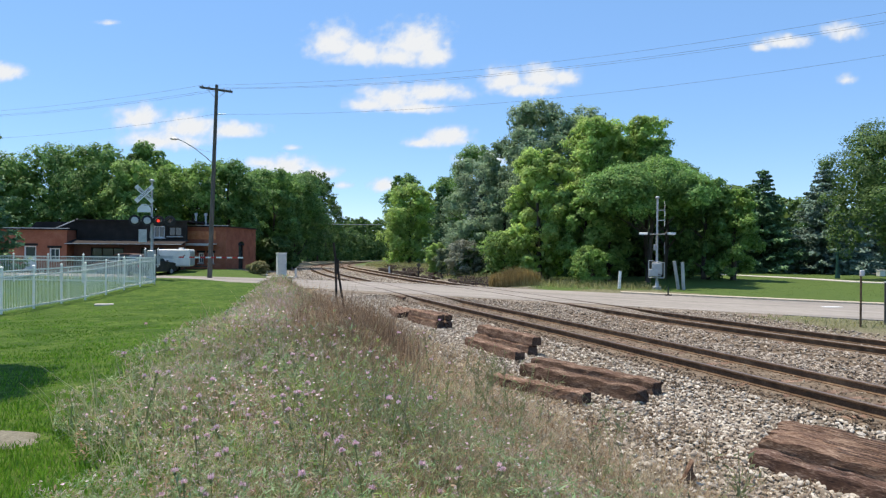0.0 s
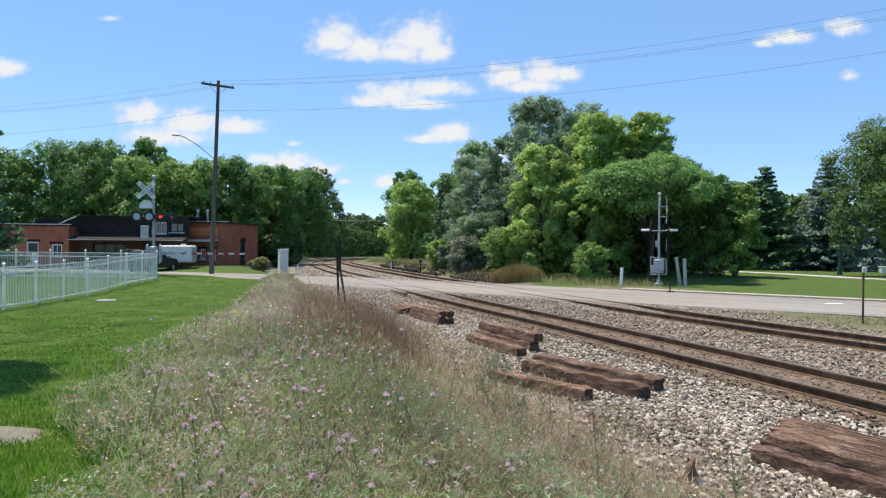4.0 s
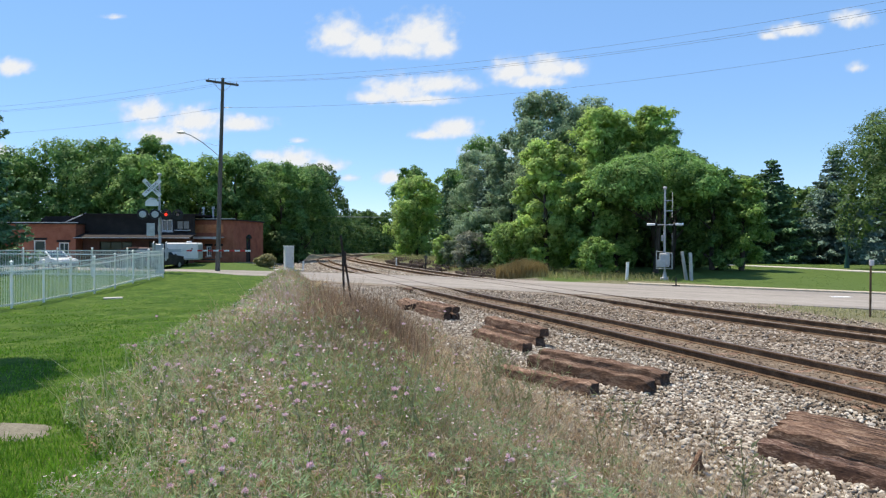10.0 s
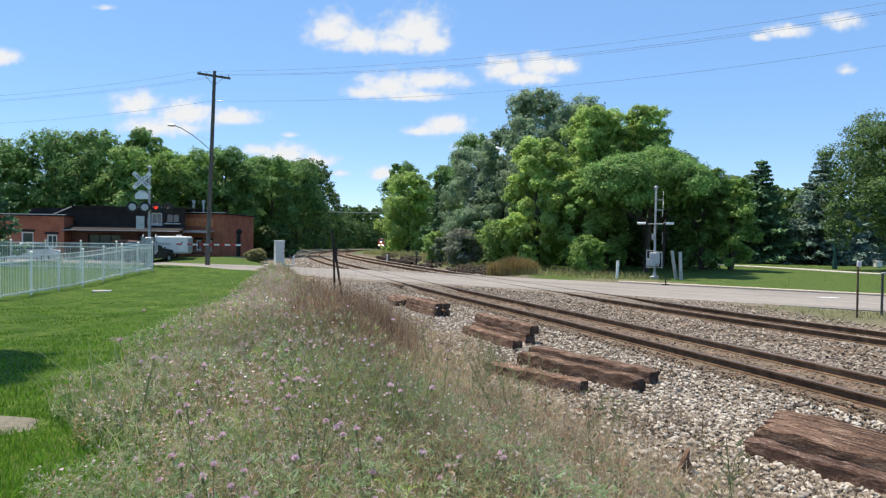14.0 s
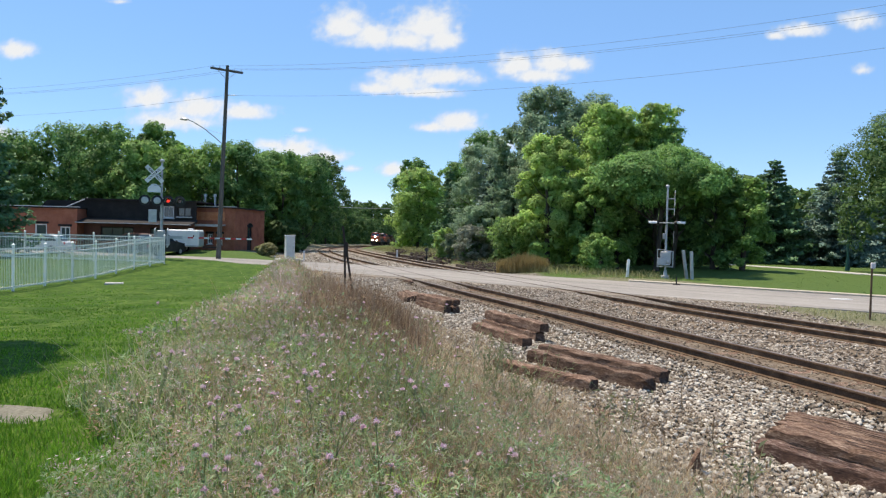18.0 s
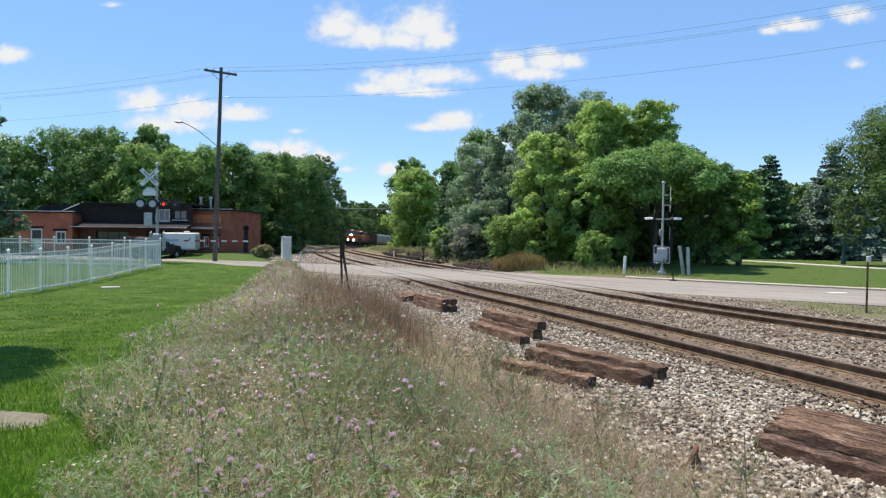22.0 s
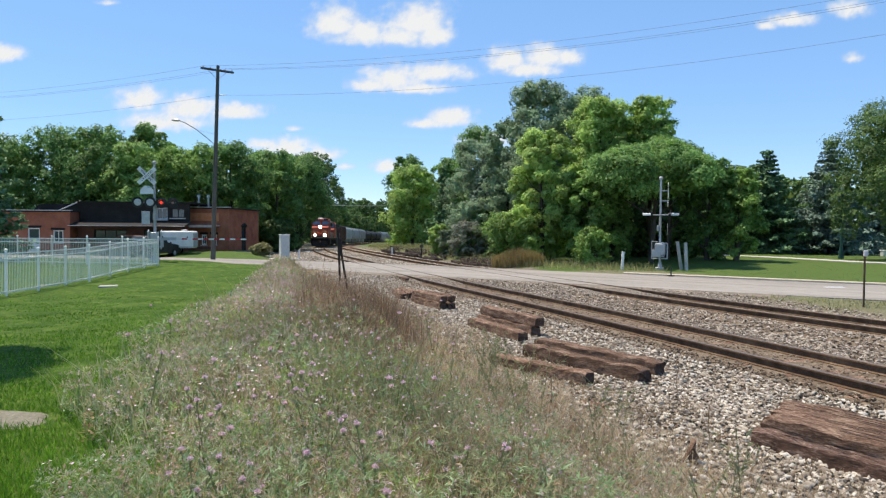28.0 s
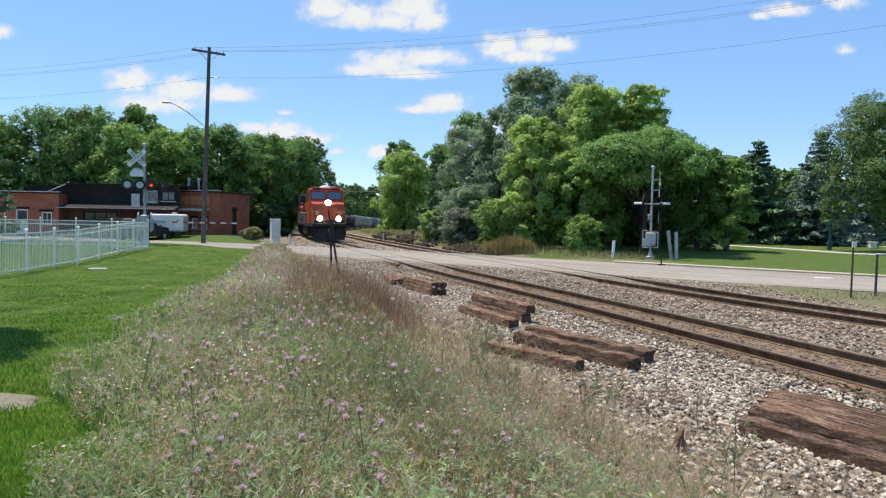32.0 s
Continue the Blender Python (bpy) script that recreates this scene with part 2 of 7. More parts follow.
M_DARKGREEN = surface("dark_green_paint", (0.01, 0.05, 0.04), (0.015, 0.075, 0.06), (0.03, 0.1, 0.085), 3, 40, 0.5, 0.05)
M_WIRE = surface("wire", (0.1, 0.11, 0.12), (0.14, 0.15, 0.17), (0.2, 0.21, 0.23), 3, 40, 0.6, 0)

L_MID = foliage("mid_green_leaves", (0.1511, 0.2857, 0.07167), (0.2447, 0.4071, 0.1029), (0.3454, 0.5041, 0.1555), 0.46)
L_DEEP = foliage("deep_green_leaves", (0.09197, 0.1968, 0.05526), (0.1491, 0.2881, 0.08011), (0.2222, 0.3794, 0.1161), 0.42)
L_YELLOW = foliage("yellow_green_leaves", (0.2545, 0.4003, 0.102), (0.3733, 0.5385, 0.1505), (0.5006, 0.655, 0.2215), 0.54)
L_BLUE = foliage("blue_green_leaves", (0.1694, 0.2714, 0.1412), (0.2446, 0.356, 0.2064), (0.3326, 0.4404, 0.2768), 0.42)
L_SILVER = foliage("silvery_leaves", (0.105, 0.1575, 0.0825), (0.1575, 0.2175, 0.12), (0.24, 0.3, 0.18))
L_SPRUCE = foliage("spruce_needles", (0.07516, 0.1652, 0.07301), (0.1239, 0.2435, 0.1113), (0.1972, 0.3305, 0.1566), 0.2)
L_BSPRUCE = foliage("blue_spruce_needles", (0.09533, 0.1686, 0.125), (0.154, 0.2422, 0.1875), (0.2422, 0.3375, 0.2686), 0.2)
L_GREYBUSH = foliage("grey_dry_leaves", (0.1663, 0.2021, 0.1313), (0.266, 0.294, 0.21), (0.399, 0.4134, 0.3237))
L_BROWN = foliage("dry_brown_stalks", (0.22, 0.14, 0.08), (0.35, 0.235, 0.14), (0.49, 0.355, 0.23), 0.5)
L_GRASS = foliage("long_green_grass", (0.16, 0.25, 0.05), (0.25, 0.36, 0.085), (0.38, 0.48, 0.16), 0.5)
L_ROUGH = foliage("yellowing_rough_grass", (0.19, 0.2, 0.08), (0.29, 0.29, 0.13), (0.42, 0.39, 0.2), 0.45)
L_RUSSET = foliage("russet_dead_grass", (0.24, 0.175, 0.065), (0.38, 0.285, 0.115), (0.52, 0.41, 0.19), 0.45)
# darker than the near lawn: part of the tree shade is in this colour
L_PARK = foliage("shade_toned_park_blades", (0.07273, 0.1302, 0.0279), (0.107, 0.1814, 0.04185), (0.154, 0.2325, 0.06045), 0.35)
L_TAN = foliage("tan_dry_grass", (0.34, 0.27, 0.165), (0.48, 0.4, 0.26), (0.62, 0.54, 0.38), 0.5)
L_WEED = foliage("weed_green", (0.1804, 0.2162, 0.08808), (0.281, 0.3113, 0.151), (0.4027, 0.4151, 0.2433), 0.5)
L_RUSTY = foliage("red_brown_dead_stalks", (0.1535, 0.1009, 0.064), (0.2591, 0.1714, 0.1082), (0.3837, 0.2673, 0.1771), 0.45)
L_LAWN = foliage("lawn_blades", (0.06901, 0.175, 0.0121), (0.107, 0.2391, 0.01955), (0.1725, 0.3324, 0.04201), 0.5)
L_DRY = foliage("grey_brown_dry_stalks", (0.26, 0.185, 0.11), (0.4, 0.3, 0.19), (0.56, 0.44, 0.3), 0.5)
L_MIDDARK = foliage("locust_leaves", (0.1003, 0.2115, 0.06356), (0.1705, 0.3216, 0.09177), (0.2807, 0.4487, 0.141), 0.42)
L_DROOP = foliage("drooping_deep_green_leaves", (0.1138, 0.2357, 0.06878), (0.1898, 0.363, 0.09987), (0.3036, 0.4905, 0.1497), 0.42)
# leaf green darkened: the shade on the trees is put into the colour
L_SHADED = foliage("shade_darkened_leaves", (0.0518, 0.1163, 0.03493), (0.09506, 0.1779, 0.04882), (0.1728, 0.2738, 0.08375), 0.38)
L_FLOWER = foliage("pink_purple_petals", (0.6914, 0.4202, 0.5287), (0.8381, 0.6093, 0.6883), (0.9428, 0.7985, 0.808), 0.45)
L_MAUVE = foliage("faded_mauve_heads", (0.3, 0.2, 0.21), (0.46, 0.33, 0.35), (0.62, 0.49, 0.52), 0.4)
L_HERB = foliage("silvery_herb_leaves", (0.1152, 0.2016, 0.07933), (0.1997, 0.3068, 0.1348), (0.3533, 0.4645, 0.2617), 0.4)


# ---------------------------------------------------------------- mesh helpers
class Shape:
    """Gathers the faces of one mesh."""

    def __init__(self):
        self.v, self.f = [], []

    def add(self, verts, faces, m=None):
        k = len(self.v)
        self.v += [tuple(m @ Vector(p)) if m else tuple(p) for p in verts]
        self.f += [tuple(i + k for i in q) for q in faces]
        return self

    def box(self, x, y, z, sx, sy, sz, m=None, bevel=0.0):
        """A box by its centre and sizes, with chamfered edges."""
        hx, hy, hz = sx / 2, sy / 2, sz / 2
        b = min(bevel, hx * 0.9, hy * 0.9, hz * 0.9)
        if b <= 0:
            vs = [(x + a * hx, y + c * hy, z + d * hz) for a in (-1, 1) for c in (-1, 1) for d in (-1, 1)]
            return self.add(vs, [(0, 1, 3, 2), (4, 6, 7, 5), (0, 4, 5, 1), (2, 3, 7, 6), (0, 2, 6, 4), (1, 5, 7, 3)], m)
        vs, idx = [], {}
        for a in (-1, 1):
            for c in (-1, 1):
                for d in (-1, 1):
                    for k in range(3):
                        o = [hx - b, hy - b, hz - b]
                        o[k] = (hx, hy, hz)[k]
                        idx[a, c, d, k] = len(vs)
                        vs.append((x + a * o[0], y + c * o[1], z + d * o[2]))
        fs = []
        for s in (-1, 1):
            fs.append([idx[s, c, d, 0] for c, d in ((-1, -1), (1, -1), (1, 1), (-1, 1))])
            fs.append([idx[a, s, d, 1] for a, d in ((-1, -1), (1, -1), (1, 1), (-1, 1))])
            fs.append([idx[a, c, s, 2] for a, c in ((-1, -1), (1, -1), (1, 1), (-1, 1))])
            for u in (-1, 1):
                fs.append([idx[s, u, -1, 0], idx[s, u, 1, 0], idx[s, u, 1, 1], idx[s, u, -1, 1]])
                fs.append([idx[s, -1, u, 0], idx[s, 1, u, 0], idx[s, 1, u, 2], idx[s, -1, u, 2]])
                fs.append([idx[-1, s, u, 1], idx[1, s, u, 1], idx[1, s, u, 2], idx[-1, s, u, 2]])
        for a in (-1, 1):
            for c in (-1, 1):
                for d in (-1, 1):
                    fs.append([idx[a, c, d, 0], idx[a, c, d, 1], idx[a, c, d, 2]])
        return self.add(vs, fs, m)

    def tube(self, p0, p1, r0, r1=None, n=10, cap=True, m=None):
        p0, p1 = Vector(p0), Vector(p1)
        r1 = r0 if r1 is None else r1
        d = (p1 - p0).normalized()
        a = d.orthogonal().normalized()
        b = d.cross(a)
        vs = []
        for p, r in ((p0, r0), (p1, r1)):
            for k in range(n):
                w = 2 * math.pi * k / n
                vs.append(p + (a * math.cos(w) + b * math.sin(w)) * r)
        fs = [(k, (k + 1) % n, n + (k + 1) % n, n + k) for k in range(n)]
        if cap:
            fs += [tuple(range(n))[::-1], tuple(range(n, 2 * n))]
        return self.add(vs, fs, m)

    def pipe(self, points, r, n=6, m=None):
        """One bent round bar through all points."""
        pts = [Vector(p) for p in points]
        a, vs = None, []
        for i, p in enumerate(pts):
            d = (pts[min(i + 1, len(pts) - 1)] - pts[max(i - 1, 0)]).normalized()
            a = d.orthogonal().normalized() if a is None else (a - d * a.dot(d)).normalized()
            b = d.cross(a)
            vs += [p + (a * math.cos(2 * math.pi * k / n) + b * math.sin(2 * math.pi * k / n)) * r for k in range(n)]
        fs = [(i * n + k, i * n + (k + 1) % n, (i + 1) * n + (k + 1) % n, (i + 1) * n + k) for i in range(len(pts) - 1) for k in range(n)]
        fs += [tuple(range(n))[::-1], tuple(range((len(pts) - 1) * n, len(pts) * n))]
        return self.add(vs, fs, m)

    def sweep(self, points, profile, closed=False, cap=True, m=None):
        """Profile (side, up) along level points; side points to the right of the way."""
        pts = [Vector(p) for p in points]
        n, vs = len(profile), []
        for i, p in enumerate(pts):
            d = pts[min(i + 1, len(pts) - 1)] - pts[max(i - 1, 0)]
            d = Vector((d.x, d.y, 0)).normalized()
            side = Vector((d.y, -d.x, 0))
            vs += [p + side * a + Vector((0, 0, c)) for a, c in profile]
        fs, e = [], n if closed else n - 1
        for i in range(len(pts) - 1):
            for k in range(e):
                j = (k + 1) % n
                fs.append((i * n + k, i * n + j, (i + 1) * n + j, (i + 1) * n + k))
        if cap and closed:
            fs += [tuple(range(n)), tuple(range((len(pts) - 1) * n, len(pts) * n))[::-1]]
        return self.add(vs, fs, m)

    def prism(self, outline, y0, y1, m=None):
        """An outline in x and z, drawn through from y0 to y1."""
        n = len(outline)
        vs = [(x, y0, z) for x, z in outline] + [(x, y1, z) for x, z in outline]
        fs = [tuple(range(n)), tuple(range(n, 2 * n))[::-1]] + [(k, n + k, n + (k + 1) % n, (k + 1) % n) for k in range(n)]
        return self.add(vs, fs, m)

    def ball(self, x, y, z, rx, ry, rz, n=10, rings=6, m=None):
        vs = [(x, y, z - rz)]
        for i in range(1, rings):
            a = math.pi * i / rings - math.pi / 2
            vs += [(x + rx * math.cos(a) * math.cos(2 * math.pi * k / n), y + ry * math.cos(a) * math.sin(2 * math.pi * k / n), z + rz * math.sin(a)) for k in range(n)]
        vs.append((x, y, z + rz))
        top = len(vs) - 1
        fs = [(0, 1 + (k + 1) % n, 1 + k) for k in range(n)]
        for i in range(rings - 2):
            for k in range(n):
                fs.append((1 + i * n + k, 1 + i * n + (k + 1) % n, 1 + (i + 1) * n + (k + 1) % n, 1 + (i + 1) * n + k))
        o = 1 + (rings - 2) * n
        fs += [(o + k, o + (k + 1) % n, top) for k in range(n)]
        return self.add(vs, fs, m)

    def data(self, name, material, smooth=False):
        me = bpy.data.meshes.new(name)
        me.from_pydata(self.v, [], self.f)
        bm = bmesh.new()
        bm.from_mesh(me)
        bmesh.ops.recalc_face_normals(bm, faces=bm.faces)
        bm.to_mesh(me)
        bm.free()
        if smooth:
            me.shade_smooth()
            me.set_sharp_from_angle(angle=radians(40))
        me.materials.append(material)
        return me


def part(name, shape, material, parent=None, label="", smooth=False):
    ob = new(name, shape.data(name, material, smooth))
    ob.parent = parent
    return tagged(ob, label)


def thing(name, m, label, category, group="", kind=""):
    ob = new(name)
    ob.matrix_world = m
    return tagged(ob, label, category, group, kind)


def raw_mesh(name, verts, quads, material, corners=4):
    """A mesh from arrays: verts n x 3, faces m x corners."""
    verts, quads = np.asarray(verts, np.float32), np.asarray(quads, np.int32)
    me = bpy.data.meshes.new(name)
    me.vertices.add(len(verts))
    me.vertices.foreach_set("co", verts.ravel())
    me.loops.add(quads.size)
    me.loops.foreach_set("vertex_index", quads.ravel())
    me.polygons.add(len(quads))
    me.polygons.foreach_set("loop_start", np.arange(0, quads.size, corners, dtype=np.int32))
    me.polygons.foreach_set("loop_total", np.full(len(quads), corners, np.int32))
    me.update(calc_edges=True)
    me.materials.append(material)
    return me


def leaf_mesh(name, centres, normals, sizes, material, rng, slim=0.62):
    """One four-cornered leaf or leaf clump at each centre."""
    n = len(centres)
    nz = normals / np.linalg.norm(normals, axis=1, keepdims=True)
    t = np.cross(nz, rng.normal(size=(n, 3)))
    t /= np.linalg.norm(t, axis=1, keepdims=True)
    b = np.cross(nz, t)
    s = sizes[:, None]
    bend = nz * s * rng.uniform(-0.3, 0.3, (n, 1))
    v = np.stack([centres - t * s * 0.5, centres - b * s * 0.5 * slim + bend, centres + t * s * 0.5, centres + b * s * 0.5 * slim + bend], 1)
    return raw_mesh(name, v.reshape(-1, 3), np.arange(4 * n).reshape(-1, 4), material)


def blade_mesh(name, base, height, lean, width, material, rng):
    """Bent blades or stalks: five corners each, as a quad and a tip."""
    n = len(base)
    w = rng.uniform(0, 2 * math.pi, n)
    side = np.stack([np.cos(w), np.sin(w), 0 * w], 1) * width[:, None] / 2
    way = rng.uniform(0, 2 * math.pi, n)
    off = np.stack([np.cos(way), np.sin(way), 0 * way], 1) * (lean * height)[:, None]
    up = np.zeros((n, 3))
    up[:, 2] = height
    mid = base + up * 0.55 + off * 0.35
    v = np.stack([base - side, base + side, mid + side * 0.75, mid - side * 0.75, base + up + off + side * 0.15, base + up + off - side * 0.15], 1)
    k = 6 * np.arange(n)[:, None]
    q = np.concatenate([k + [0, 1, 2, 3], k + [3, 2, 4, 5]])
    return raw_mesh(name, v.reshape(-1, 3), q, material)


# ---------------------------------------------------------------- plan: tracks, road, ground
def smooth(a, b, x):
    t = np.clip((np.asarray(x, float) - a) / (b - a), 0, 1)
    return t * t * (3 - 2 * t)


def spline(points, step=1.0):
    """A smooth level line through points, sampled at even steps."""
    p = np.array(points, float)
    e = np.vstack([2 * p[0] - p[1], p, 2 * p[-1] - p[-2]])
    out = []
    for i in range(1, len(e) - 2):
        t = np.linspace(0, 1, 40, endpoint=False)[:, None]
        d = [max(np.linalg.norm(e[j + 1] - e[j]), 1e-6) ** 0.5 for j in (i - 1, i, i + 1)]
        t0, t1, t2, t3 = 0, d[0], d[0] + d[1], sum(d)
        s = t1 + t * (t2 - t1)
        a1 = (t1 - s) / (t1 - t0) * e[i - 1] + (s - t0) / (t1 - t0) * e[i]
        a2 = (t2 - s) / (t2 - t1) * e[i] + (s - t1) / (t2 - t1) * e[i + 1]
        a3 = (t3 - s) / (t3 - t2) * e[i + 1] + (s - t2) / (t3 - t2) * e[i + 2]
        b1 = (t2 - s) / (t2 - t0) * a1 + (s - t0) / (t2 - t0) * a2
        b2 = (t3 - s) / (t3 - t1) * a2 + (s - t1) / (t3 - t1) * a3
        out.append((t2 - s) / (t2 - t1) * b1 + (s - t1) / (t2 - t1) * b2)
    out = np.vstack(out + [p[-1:]])
    run = np.r_[0, np.cumsum(np.linalg.norm(np.diff(out, axis=0), axis=1))]
    s = np.arange(0, run[-1], step)
    return np.stack([np.interp(s, run, out[:, 0]), np.interp(s, run, out[:, 1])], 1)


LINE_A = spline([(24.3, -60), (18.9, -40), (15.63, -20), (10.82, 0), (7.82, 10), (4.43, 20), (0.75, 30), (-2.95, 40.5), (-7.05, 53), (-9.55, 60.5), (-13.8, 76), (-16.8, 90),
                 (-21.8, 118), (-26.3, 158), (-28.4, 190), (-29.2, 245), (-27.8, 330), (-25, 420), (-12, 560), (20, 760), (70, 980)])
LINE_B = spline([(52, -60), (42, -40), (31.5, -20), (20.6, 0), (15.4, 10), (10.35, 20.2), (6.7, 29.3), (2.7, 40), (-0.9, 50), (-6.4, 67), (-12.2, 90), (-17.4, 118),
                 (-22.3, 158), (-24.7, 190), (-26, 245), (-24.6, 330), (-20.6, 420), (-8, 560), (24, 760)])
ROAD = spline([(140, -54), (70, -7.5), (40, 12.7), (15.4, 29.4), (2.9, 38.1), (-7.3, 45.2), (-18, 50.4), (-32, 55.2), (-60, 63), (-140, 84)])


def across(line, y):
    """x of a line at a given y."""
    return np.interp(y, line[:, 1], line[:, 0])


def ahead(line, s):
    """Place and heading at a distance along a line sampled each metre."""
    k = np.clip(s, 0, len(line) - 2)
    i = int(k)
    p = line[i] + (line[i + 1] - line[i]) * (k - i)
    a, b = line[max(i - 2, 0)], line[min(i + 3, len(line) - 1)]
    return p, math.atan2(b[1] - a[1], b[0] - a[0])


def road_gap(x, y):
    """Distance from the road's middle line."""
    x, y = np.asarray(x, float), np.asarray(y, float)
    best = np.full(x.shape, 1e9)
    for a, b in zip(ROAD[::3], ROAD[3::3]):
        d = b - a
        t = np.clip(((x - a[0]) * d[0] + (y - a[1]) * d[1]) / (d @ d), 0, 1)
        best = np.minimum(best, np.hypot(x - a[0] - t * d[0], y - a[1] - t * d[1]))
    return best


def grade(y):
    """The land and the railway fall away beyond the crossing."""
    y = np.clip(np.asarray(y, float), 55, 420)
    return np.where(y < 95, -0.0155 * (y - 55) ** 2 / 80, -0.31 - 0.0155 * (y - 95))


def ground_z(x, y):
    x, y = np.asarray(x, float), np.asarray(y, float)
    da = (across(LINE_A, y) - x) * 0.955
    db = (x - across(LINE_B, y)) * 0.9
    bank = 0.68 - 0.28 * smooth(9, 20, y) - 0.11 * smooth(9.5, 13, -x) * smooth(12, 19, y) * (1 - smooth(26, 31, y)) + 0.15 * smooth(22, 34, y) * smooth(11, 15, -x) - 0.3 * smooth(38, 52, y)
    z = -0.3 + (bank + 0.3) * smooth(4.9, 9.0, da)
    z = np.where(db > 0, -0.3 + 0.3 * smooth(2.3, 4.5, db), z)
    g = road_gap(x, y)
    far = y > np.interp(x, ROAD[::-1, 0], ROAD[::-1, 1])
    z = np.where(far & (db > 3), z + 0.35 * smooth(5, 26, g), z)
    keep = smooth(4.3, 9.0, g)
    lip = np.where(far & (db > 3), -0.05 + 0.14 * smooth(4.3, 5.2, g), -0.05)
    lip = np.where(~far & (x < -9), -0.05 + 0.22 * smooth(4.0, 4.5, g), lip)
    return z * keep + lip * (1 - keep) + grade(y)


def weeds_left(y):
    """How far left of the track the weeds reach."""
    return np.interp(y, [0, 3, 6, 10, 16, 25, 35, 45], [10.7, 11.05, 11.7, 11.3, 10.3, 8.9, 7.5, 6.2])


def ground_material():
    m = bpy.data.materials.new("earth_and_grass")
    m.use_nodes = True
    n, l = m.node_tree.nodes, m.node_tree.links
    b = n["Principled BSDF"]
    b.inputs["Roughness"].default_value = 0.95
    b.inputs["Specular IOR Level"].default_value = 0.145
    tc = n.new("ShaderNodeTexCoord")
    def tex(scale, detail=5):
        t = n.new("ShaderNodeTexNoise")
        t.inputs["Scale"].default_value = scale
        t.inputs["Detail"].default_value = detail
        t.inputs["Roughness"].default_value = 0.7
        l.new(tc.outputs["Object"], t.inputs["Vector"])
        return t
    def ramp(src, *cols):
        r = n.new("ShaderNodeValToRGB")
        e = r.color_ramp.elements
        e[0].position, e[0].color = 0.39, (*cols[0], 1)
        e[1].position, e[1].color = 0.61, (*cols[-1], 1)
        for i, c in enumerate(cols[1:-1]):
            e.new(0.39 + 0.22 * (i + 1) / (len(cols) - 1)).color = (*c, 1)
        l.new(src.outputs[0], r.inputs[0])
        return r
    def mix(f, a, c):
        x = n.new("ShaderNodeMix")
        x.data_type = "RGBA"
        l.new(f, x.inputs[0])
        l.new(a, x.inputs[6])
        l.new(c, x.inputs[7])
        return x.outputs[2]
    fine, coarse, patch = tex(22, 8), tex(16), tex(1.3, 7)
    lawn = ramp(fine, (0.017, 0.046, 0.003), (0.035, 0.083, 0.006), (0.064, 0.127, 0.013))
    lawn2 = ramp(tex(6, 9), (0.037, 0.073, 0.007), (0.075, 0.133, 0.015), (0.135, 0.19, 0.038))
    spread = n.new("ShaderNodeMapRange")
    spread.inputs[1].default_value, spread.inputs[2].default_value = 0.4, 0.6
    l.new(patch.outputs[0], spread.inputs[0])
    grass = mix(spread.outputs[0], lawn.outputs[0], lawn2.outputs[0])
    gravel = ramp(coarse, (0.06, 0.048, 0.036), (0.17, 0.14, 0.11), (0.36, 0.315, 0.26))
    dirt = ramp(tex(30), (0.1, 0.08, 0.053), (0.2, 0.163, 0.115), (0.38, 0.325, 0.245))
    sep, at = n.new("ShaderNodeSeparateColor"), n.new("ShaderNodeAttribute")
    at.attribute_name = "cover"
    l.new(at.outputs["Color"], sep.inputs[0])
    park = ramp(fine, (0.05, 0.09, 0.02), (0.08, 0.13, 0.03), (0.12, 0.17, 0.045))
    c = mix(sep.outputs[0], grass, park.outputs[0])
    c = mix(sep.outputs[1], c, gravel.outputs[0])
    c = mix(sep.outputs[2], c, dirt.outputs[0])
    l.new(c, b.inputs["Base Color"])
    bp = n.new("ShaderNodeBump")
    bp.inputs["Strength"].default_value = 0.8
    bp.inputs["Distance"].default_value = 0.03
    l.new(coarse.outputs[0], bp.inputs["Height"])
    l.new(bp.outputs[0], b.inputs["Normal"])
    return m


